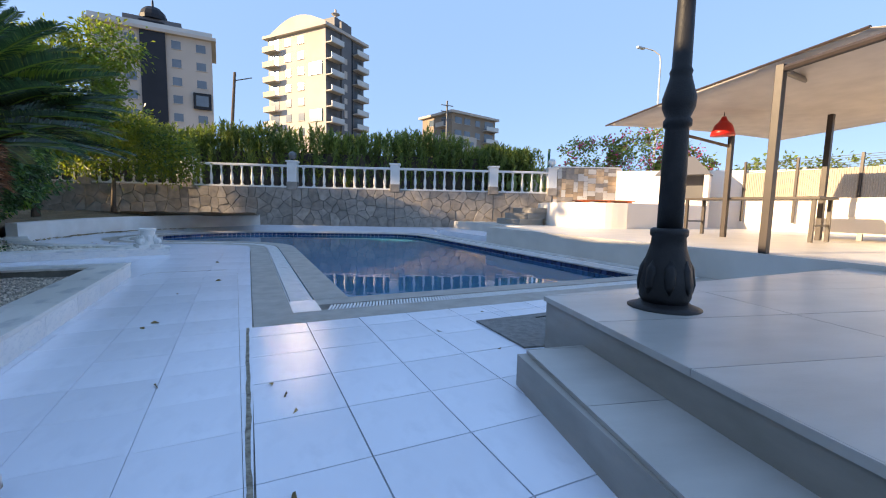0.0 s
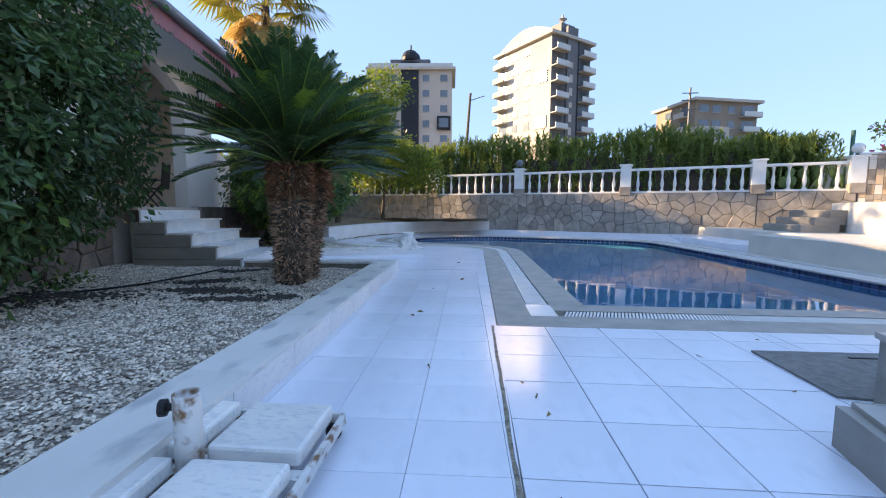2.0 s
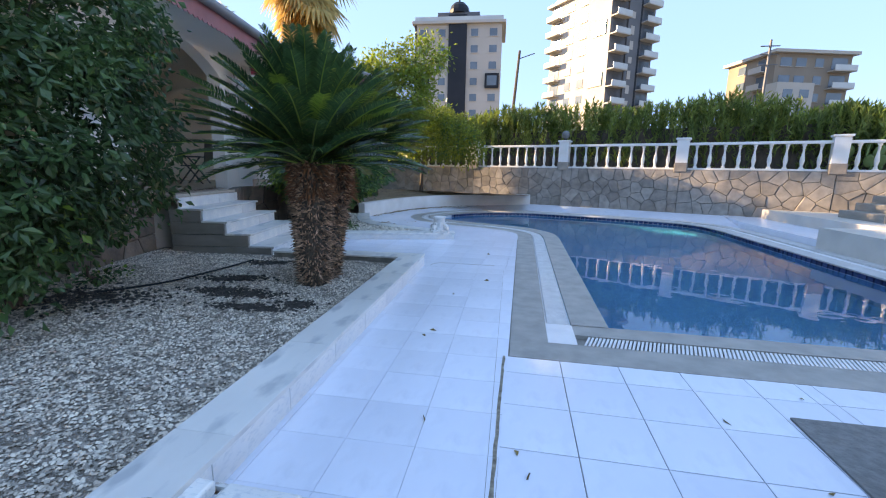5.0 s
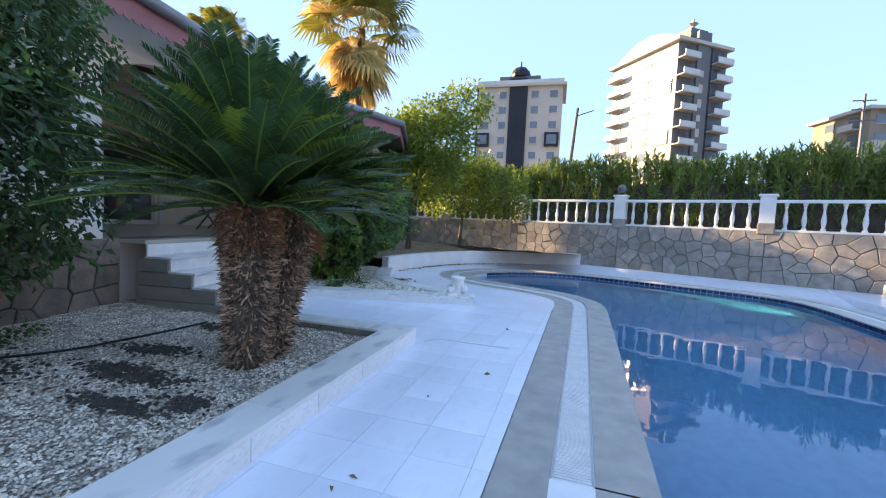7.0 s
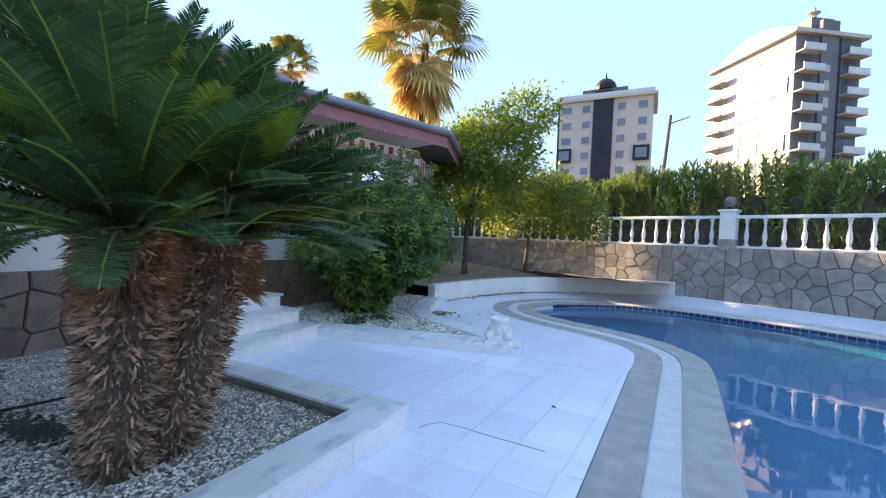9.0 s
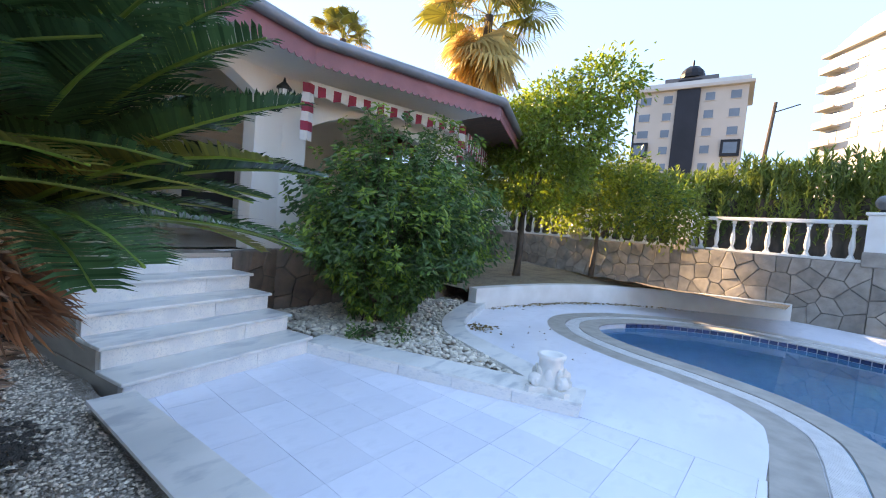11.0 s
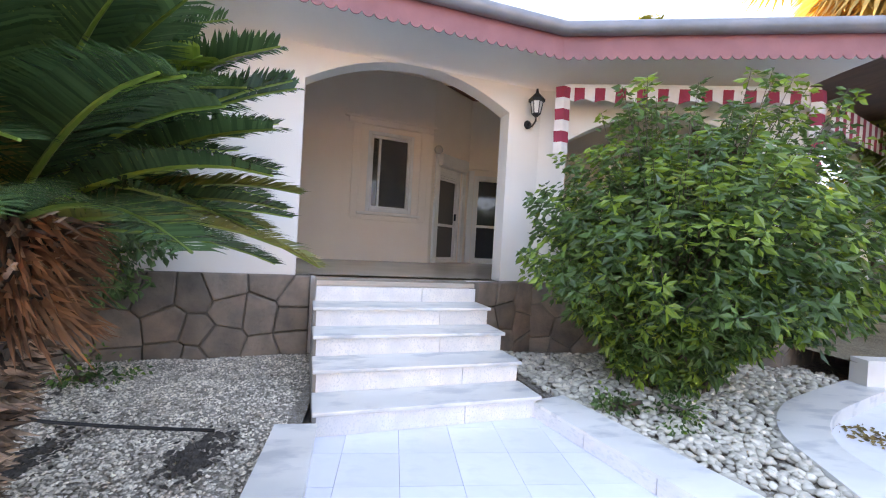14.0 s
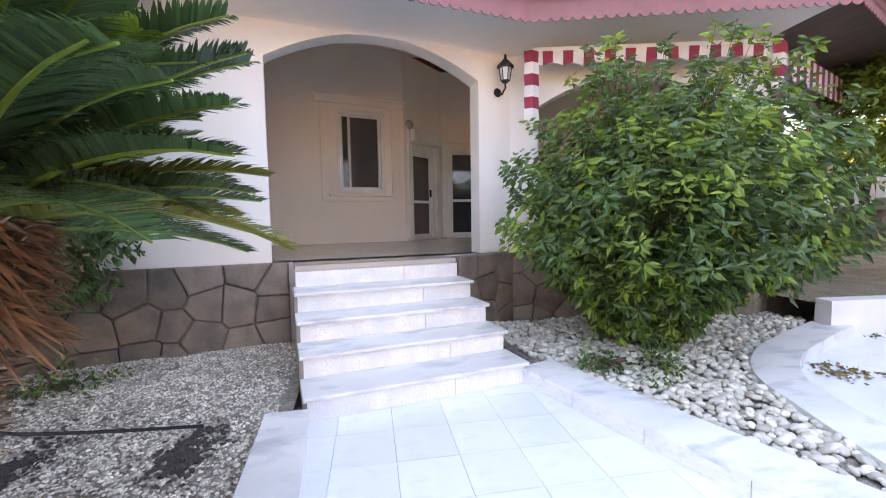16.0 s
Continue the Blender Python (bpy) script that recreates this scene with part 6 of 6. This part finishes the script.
pole = thing("utility_pole", (-1.4, 46, 0), "leaning wooden utility pole with small cross arm", "utility pole")
part("shaft", tube(bmesh.new(), [(0, 0, 0), (0.25, 0, 7), (0.7, 0, 13.4)], [0.2, 0.16, 0.12], 8), M["bark"], pole)
part("cross_arm", tube(bmesh.new(), [(0.6, 0, 12.6), (2.2, 0.4, 13.2)], 0.05, 6), M["bark"], pole)
pole2 = thing("utility_pole", (24.4, 51, 0), "steel lattice utility pole with cross arms", "utility pole")
part("shaft", tube(bmesh.new(), [(0, 0, 0), (0, 0, 15)], [0.2, 0.12], 6), M["tower_grey"], pole2)
for z in (12.6, 13.6, 14.4):
    part("cross_arm", tube(bmesh.new(), [(-0.9, 0, z), (0.9, 0, z)], 0.06, 5), M["tower_grey"], pole2)
sl2 = thing("street_lamp", (27.6, 21.8, 0), "tall grey street lamp with curved arm", "street lamp")
part("shaft", tube(bmesh.new(), [(0, 0, 0), (0, 0, 11.8), (-0.1, 0.05, 12.3), (-0.5, 0.25, 12.6), (-1.1, 0.5, 12.75)], [0.09, 0.06, 0.05, 0.045, 0.04], 8), M["rail_glass"], sl2)
part("lamp_head", newbox((-1.4, 0.63, 12.75), (0.7, 0.25, 0.14), 0.04), M["rail_glass"], sl2)

# ---- leaf litter, twigs and stains on the paving ----
rngl = np.random.default_rng(50)
lit = thing("leaf_litter", (0, 0, 0), "fallen brown leaves scattered on the pale paving", "leaves", "", "stuff")
q = []
for k in range(620):
    s = min(0.8, max(0.1, rngl.normal(0.42, 0.16)))
    i = int(s * (len(PL) - 1))
    q.append((PL[i][0] + abs(rngl.normal(0.03, 0.09)), PL[i][1] - abs(rngl.normal(0.05, 0.09)), PZ0[i] * 0.5 + 0.015))
for k in range(22):
    q.append((rngl.uniform(-3.6, -1.6), rngl.uniform(9.7, 11.5), 0.008))
for k in range(45):
    q.append((rngl.uniform(-1.0, 2.5), rngl.uniform(0.8, 9.5), 0.006))
for k in range(110):
    q.append((-3.36 + rngl.normal(0, 0.1), 10.42 + rngl.normal(0, 0.13), 0.01))
q = np.array([p for p in q if not (p[0] > 0.1 and p[1] > 3.4)])
nl = np.tile([0.0, 0.0, 0.0], (len(q), 1)) + rngl.normal(0, 1, (len(q), 3)) * [1, 1, 0.05]
leaf_object("leaves", [leaf_faces(rngl, q, nl, 0.05, 0.5, 0.0, 0.05)], [M["leaf_litter"]], lit)


# ---- hose and low weeds in the beds ----
hose = thing("garden_hose", (0, 0, 0), "dark garden hose lying across the gravel", "hose")
part("pipe", tube(bmesh.new(), smooth_line([(-3.45, 5.45, 0.105), (-3.5, 5.1, 0.1), (-3.56, 4.7, 0.1), (-3.7, 4.2, 0.098), (-4.2, 3.6, 0.09)], 6), 0.011, 8), M["black_iron"], hose)
for sx, sy, rad, sd in ((-4.45, 4.2, 0.24, 41), (-3.55, 8.75, 0.2, 42), (-3.75, 8.35, 0.14, 44)):
    bush("weed", (sx, sy, 0.06), [((0, 0, 0.07), (rad, rad * 1.2, 0.1)), ((rad * 0.6, -rad * 0.5, 0.06), (rad * 0.6, rad * 0.5, 0.07))], int(1500 * rad), 0.05, ("bush_leaf", "bush_young"), "low green weed sprouting between the stones", "weed", sd, 0.1, 2)


# ---- pieces: gravel, pebbles, stones, tiles ----
def stones(rng, pts, size, flat=0.6):
    """Many small six-cornered stones."""
    n = len(pts)
    base = np.array([(1, 0, 0), (-1, 0, 0), (0, 1, 0), (0, -1, 0), (0, 0, 1), (0, 0, -1)], float)
    s = (size * rng.uniform(0.5, 1.3, (n, 1, 3))) * np.array([1, 1, flat])
    a = rng.uniform(0, 6.28, n)
    V = base[None] * s + rng.normal(0, 0.12, (n, 6, 3)) * s
    c, sn = np.cos(a)[:, None], np.sin(a)[:, None]
    V = np.stack([V[..., 0] * c - V[..., 1] * sn, V[..., 0] * sn + V[..., 1] * c, V[..., 2]], -1) + pts[:, None]
    tri = np.array([(0, 2, 4), (2, 1, 4), (1, 3, 4), (3, 0, 4), (2, 0, 5), (1, 2, 5), (3, 1, 5), (0, 3, 5)])
    F = (tri[None] + 6 * np.arange(n)[:, None, None]).reshape(-1, 3)
    return V.reshape(-1, 3), F


rngg = np.random.default_rng(60)
n = 80000
gx, gy = rngg.uniform(-5.2, -1.3, n), 6.0 - 7.0 * rngg.beta(1.2, 1.4, n)
keep = (gx < -1.385 - 0.025 * gy) & (gy < 5.85)
gx, gy = gx[keep], gy[keep]
gz = np.array([0.082 + 0.035 * noise.noise((x * 1.3, y * 1.3, 0)) + 0.012 * noise.noise((x * 6, y * 6, 3)) for x, y in zip(gx, gy)])
v, f = stones(rngg, np.stack([gx, gy, gz], 1), 0.0125)
gr = new("gravel", data_mesh("gravel", v.tolist(), f.tolist(), M["gravel_stone"]))
tagged(gr, "loose grey gravel stones in the bed", "gravel", "", "stuff")

ico = bmesh.new()
bmesh.ops.create_icosphere(ico, subdivisions=2, radius=1.0)
iv = np.array([v.co[:] for v in ico.verts])
ifc = np.array([[v.index for v in fc.verts] for fc in ico.faces])
ico.free()


def inside(poly, x, y):
    r, n_ = False, len(poly)
    for i in range(n_):
        (x1, y1), (x2, y2) = poly[i], poly[(i + 1) % n_]
        if (y1 > y) != (y2 > y) and x < (x2 - x1) * (y - y1) / (y2 - y1) + x1:
            r = not r
    return r


pbed = [(-3.95, 8.0), (-1.75, 8.72)] + offset_line(curve_k, 0.14)[3:] + [(-5.5, 12.0), (-5.5, 7.8)]
V, F, o = [], [], 0
cnt = 0
while cnt < 4200:
    x, y = rngg.uniform(-5.4, -1.6), rngg.uniform(7.9, 11.6)
    if not inside(pbed, x, y):
        continue
    cnt += 1
    s = rngg.uniform(0.017, 0.036)
    sc3 = np.array([s * rngg.uniform(0.9, 1.5), s, s * rngg.uniform(0.5, 0.75)])
    a = rngg.uniform(0, 6.28)
    w_ = iv * sc3 * (1 + 0.08 * np.sin(iv[:, :1] * 3 + a))
    tilt = rngg.normal(0, 0.3)
    w_ = np.stack([w_[:, 0] * math.cos(tilt) - w_[:, 2] * math.sin(tilt), w_[:, 1], w_[:, 0] * math.sin(tilt) + w_[:, 2] * math.cos(tilt)], 1)
    w_ = np.stack([w_[:, 0] * math.cos(a) - w_[:, 1] * math.sin(a), w_[:, 0] * math.sin(a) + w_[:, 1] * math.cos(a), w_[:, 2]], 1)
    V.append(w_ + [x, y, 0.07 + 0.03 * rngg.random() + 0.02 * noise.noise((x * 2, y * 2, 1))])
    F.append(ifc + o)
    o += len(iv)
me = data_mesh("pebbles", np.concatenate(V).tolist(), np.concatenate(F).tolist(), M["pebble"])
me.polygons.foreach_set("use_smooth", [True] * len(me.polygons))
tagged(new("pebbles", me), "rounded white and cream pebbles", "pebbles", "", "stuff")


def clip(poly, a, b, c):
    """Part of a convex outline where a*x + b*y <= c."""
    out = []
    for i, p in enumerate(poly):
        q_ = poly[(i + 1) % len(poly)]
        dp, dq = a * p[0] + b * p[1] - c, a * q_[0] + b * q_[1] - c
        if dp <= 0:
            out.append(p)
        if dp * dq < 0:
            t = dp / (dp - dq)
            out.append((p[0] + (q_[0] - p[0]) * t, p[1] + (q_[1] - p[1]) * t))
    return out


def shrink(poly, d):
    """Convex outline moved inwards by d."""
    area = sum(p[0] * q_[1] - q_[0] * p[1] for p, q_ in zip(poly, poly[1:] + poly[:1]))
    if area < 0:
        poly = poly[::-1]
    out = poly
    for p, q_ in zip(poly, poly[1:] + poly[:1]):
        L = math.dist(p, q_)
        if L < 1e-5:
            continue
        nx, ny = (q_[1] - p[1]) / L, -(q_[0] - p[0]) / L
        out = clip(out, nx, ny, nx * p[0] + ny * p[1] - d)
        if len(out) < 3:
            return []
    return out


def tile_field(parent, region, origin, ang, sx, sy, gap, z0, z1, material, name="tile", only=None):
    """Floor tiles of one grid, cut to a convex region; whole tiles share a mesh."""
    area = sum(p[0] * q_[1] - q_[0] * p[1] for p, q_ in zip(region, region[1:] + region[:1]))
    if area < 0:
        region = region[::-1]
    c, s = math.cos(ang), math.sin(ang)
    loc = [((x - origin[0]) * c + (y - origin[1]) * s, -(x - origin[0]) * s + (y - origin[1]) * c) for x, y in region]
    i0, i1 = math.floor(min(p[0] for p in loc) / sx), math.ceil(max(p[0] for p in loc) / sx)
    j0, j1 = math.floor(min(p[1] for p in loc) / sy), math.ceil(max(p[1] for p in loc) / sy)
    full = None
    for i in range(i0, i1):
        for j in range(j0, j1):
            cell = [(i * sx, j * sy), ((i + 1) * sx, j * sy), ((i + 1) * sx, (j + 1) * sy), (i * sx, (j + 1) * sy)]
            cut = cell
            for p, q_ in zip(loc, loc[1:] + loc[:1]):
                nx, ny = q_[1] - p[1], -(q_[0] - p[0])
                cut = clip(cut, nx, ny, nx * p[0] + ny * p[1])
                if len(cut) < 3:
                    break
            if len(cut) < 3:
                continue
            whole = all(any(math.dist(p, q_) < 1e-6 for q_ in cut) for p in cell) and len(cut) == 4
            cx, cy = (i + 0.5) * sx, (j + 0.5) * sy
            m = pose(*origin, 0, 0, 0, math.degrees(ang)) @ Matrix.Translation((cx, cy, random.uniform(-0.0006, 0.0006)))
            if whole and full:
                shared(name, full, parent, m)
                continue
            pl = shrink([(x - cx, y - cy) for x, y in cut], gap / 2)
            if len(pl) < 3 or max(math.dist(a, b) for a in pl for b in pl) < 0.015:
                continue
            ob = part(name, prism(bmesh.new(), pl, z0, z1), material, parent)
            ob.matrix_basis = m
            if whole:
                full = ob.data


def voronoi_stones(parent, p0, p1, z0, z1, cell, material, seed, depth=0.03, name="stone", top=None):
    """Irregular flat stones with recessed joints on an upright wall face."""
    rng = np.random.default_rng(seed)
    L = math.dist(p0, p1)
    nx, nz = max(1, round(L / cell)), max(1, round((z1 - z0) / cell))
    seeds = np.array([((i + 0.5 + rng.uniform(-0.42, 0.42)) * L / nx, z0 + (j + 0.5 + rng.uniform(-0.42, 0.42)) * (z1 - z0) / nz) for i in range(nx) for j in range(nz)])
    m = pose(*p0, 0, 0, 0, math.degrees(math.atan2(p1[1] - p0[1], p1[0] - p0[0])))
    for k, sd in enumerate(seeds):
        poly = [(0, z0), (L, z0), (L, z1), (0, z1)]
        order = np.argsort(((seeds - sd) ** 2).sum(1))[1:22]
        for o_ in order:
            d = seeds[o_] - sd
            poly = clip(poly, d[0], d[1], float(d @ (seeds[o_] + sd) / 2))
            if len(poly) < 3:
                break
        poly = shrink(poly, 0.007) if len(poly) > 2 else []
        if len(poly) < 3:
            continue
        inn_ = shrink(poly, 0.012)
        b = bmesh.new()
        dd = depth * rng.uniform(0.6, 1.2)
        back = [b.verts.new((x, 0.02, z)) for x, z in poly]
        mid_ = [b.verts.new((x, -dd * 0.7, z)) for x, z in poly]
        for i in range(len(poly)):
            j = (i + 1) % len(poly)
            b.faces.new((back[i], back[j], mid_[j], mid_[i]))
        if len(inn_) == len(poly):
            fr_ = [b.verts.new((x, -dd + rng.uniform(-0.004, 0.004), z)) for x, z in inn_]
            for i in range(len(poly)):
                j = (i + 1) % len(poly)
                b.faces.new((mid_[i], mid_[j], fr_[j], fr_[i]))
            b.faces.new(fr_)
        else:
            b.faces.new(mid_)
        bmesh.ops.recalc_face_normals(b, faces=b.faces)
        part(name, b, material, parent).matrix_basis = m


for k, (a, c) in enumerate(zip(POSTS[1:], POSTS[2:])):
    voronoi_stones(bw, a, c, 0.1, WTOP, 0.34, M["stone"], 70 + k)
plinth = thing("house_plinth", (0, 0, 0), "brown natural stone cladding on the house plinth", "stone plinth", "", "structure")
for k, (a, c) in enumerate(((hl(-6.0, 1.77), hl(-1.75, 1.77)), (hl(0.02, 1.42), (WA1[0] + 0.05, WA1[1] - 0.02)), ((WA1[0] + 0.03, WA1[1]), (WB1[0] + 0.03, WB1[1])), (WB1, WC1))):
    d = Vector((c[0] - a[0], c[1] - a[1])).normalized()
    part("core", ribbon(bmesh.new(), [(a[0] - d.y * 0.1, a[1] + d.x * 0.1), (c[0] - d.y * 0.1, c[1] + d.x * 0.1)], [(a[0] + d.y * 0.02, a[1] - d.x * 0.02), (c[0] + d.y * 0.02, c[1] - d.x * 0.02)], 0, 0.93), M["mortar"], plinth)
    voronoi_stones(plinth, (a[0] + d.y * 0.03, a[1] - d.x * 0.03), (c[0] + d.y * 0.03, c[1] - d.x * 0.03), 0.0, 0.94, 0.3, M["plinth_stone"], 90 + k)

floor_ob = bpy.data.objects["floor"]
O0 = (0.0, 2.0)
tile_field(floor_ob, [(0.016, -1.6), (1.9, -1.6), (1.9, 3.445), (0.016, 3.445)], O0, 0, 0.4, 0.4, 0.006, -0.02, 0, M["floor_tile"])
tile_field(floor_ob, [(1.9, 2.0), (5.74, 2.0), (5.74, 3.445), (1.9, 3.445)], O0, 0, 0.4, 0.4, 0.006, -0.02, 0, M["floor_tile"])
tile_field(floor_ob, [(-1.08, -1.6), (-0.016, -1.6), (0.03, 3.44), (0.04, 6.2), (-1.25, 6.2)], (-0.025, 1.96), radians(1.2), 0.36, 0.36, 0.0022, -0.02, 0, M["floor_tile"])
tile_field(floor_ob, [(-3.65, 5.96), (-1.25, 6.12), (0.04, 6.2), (0.05, 8.6), (-1.15, 8.55), (-3.87, 7.73)], (-3.32, 6.605), radians(-2.3), 0.36, 0.36, 0.0026, -0.02, 0, M["floor_tile"])
cr = bmesh.new()
ya = [-1.6 + 0.06 * k for k in range(85)]
cl = [(-0.002 - 0.009 - 0.006 * noise.noise((0.0, y * 9, 1)) + 0.004 * noise.noise((3, y * 3, 1)), y) for y in ya]
cw = [(-0.002 + 0.010 + 0.006 * noise.noise((5.0, y * 9, 2)) + 0.004 * noise.noise((3, y * 3, 1)), y) for y in ya]
ribbon(cr, cl, cw, -0.02, [0.002 + 0.002 * noise.noise((1, y * 12, 3)) for y in ya])
structure("expansion_joint", cr, M["joint_fill"], "crumbling brownish joint between the tile fields", "joint")
lobe2 = [p for p in OUT3 if p[1] > 9.0 and p[0] < 0.5 and p[1] < 15.4]
structure("pavement_lobe", prism(bmesh.new(), [(0.04, 8.6)] + lobe2 + [(-1.7, 15.9)] + PL[::-1][12:] + [(-4.2, 11.5)] + curve_k[::-1][2:] + [(-1.2, 8.56)], -0.3, -0.001), M["floor_tile"], "smooth pale paving around the pool end", "paving")
deck_ob = bpy.data.objects["deck"]
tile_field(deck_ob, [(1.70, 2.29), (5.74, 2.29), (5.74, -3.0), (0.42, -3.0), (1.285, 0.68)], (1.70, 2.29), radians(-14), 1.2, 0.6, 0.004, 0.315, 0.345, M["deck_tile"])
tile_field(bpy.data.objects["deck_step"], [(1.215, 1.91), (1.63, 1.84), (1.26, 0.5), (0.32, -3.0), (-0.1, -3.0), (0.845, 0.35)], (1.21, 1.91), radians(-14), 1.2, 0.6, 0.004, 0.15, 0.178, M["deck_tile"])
lj = smooth_line([(-1.16, 6.21), (-1.06, 6.39), (-0.7, 6.4), (-0.25, 6.41)], 2)
structure("open_joint", ribbon(bmesh.new(), offset_line(lj, 0.004), offset_line(lj, -0.004), -0.01, 0.0015), M["joint_fill"], "dark open joint in the pale paving", "joint")
# dark soil clods and bark scraps lying in streaks on the gravel
for k, (x, y, rx, ry, cnt) in enumerate(((-2.75, 4.15, 0.5, 0.12, 420), (-2.3, 3.75, 0.35, 0.07, 260), (-1.95, 3.95, 0.16, 0.1, 130), (-3.1, 4.6, 0.4, 0.1, 320), (-3.9, 3.6, 0.7, 0.35, 500), (-3.2, 5.45, 0.3, 0.12, 240))):
    rq = np.random.default_rng(140 + k)
    qx, qy = x + rx * rq.normal(0, 0.5, cnt), y + ry * rq.normal(0, 0.6, cnt)
    qz = np.array([0.092 + 0.035 * noise.noise((u * 1.3, w_ * 1.3, 0)) for u, w_ in zip(qx, qy)])
    v, f = stones(rq, np.stack([qx, qy, qz], 1), 0.022, 0.5)
    tagged(new("soil_clods", data_mesh("soil_clods", v.tolist(), f.tolist(), M["dark_soil"])), "dark soil clods strewn over the gravel", "soil", "", "stuff")
tile_field(kerb, [(-1.09, 0.0), (-1.24, 6.195), (-1.54, 5.88), (-1.39, 0.0)], (-1.09, 0.0), radians(1.4), 2.0, 1.0, 0.003, 0.16, 0.167, M["marble_top"], "slab")


# white face tiles of the low kerbs
def kerb_tiles():
    for own, p0, p1, hh, sg in KERB_FACE_RUNS + [(KB, (-3.85, 7.715), (-1.19, 8.525), 0.10, -1)]:
        d = Vector((p1[0] - p0[0], p1[1] - p0[1]))
        count = max(1, round(d.length / 0.6))
        step = d.length / count
        u = d.normalized()
        me = None
        for i in range(count):
            c = Vector(p0) + u * step * (i + 0.5)
            if me is None:
                first = part("tile", newbox((0, 0, hh / 2 - 0.002), (step - 0.005, 0.012, hh - 0.004), 0.002), M["marble"], own)
                me = first.data
                first.matrix_basis = Matrix.Translation((c.x, c.y, 0)) @ Matrix.Rotation(math.atan2(u.y, u.x), 4, "Z")
            else:
                shared("tile", me, own, Matrix.Translation((c.x, c.y, 0)) @ Matrix.Rotation(math.atan2(u.y, u.x), 4, "Z"))


kerb_tiles()
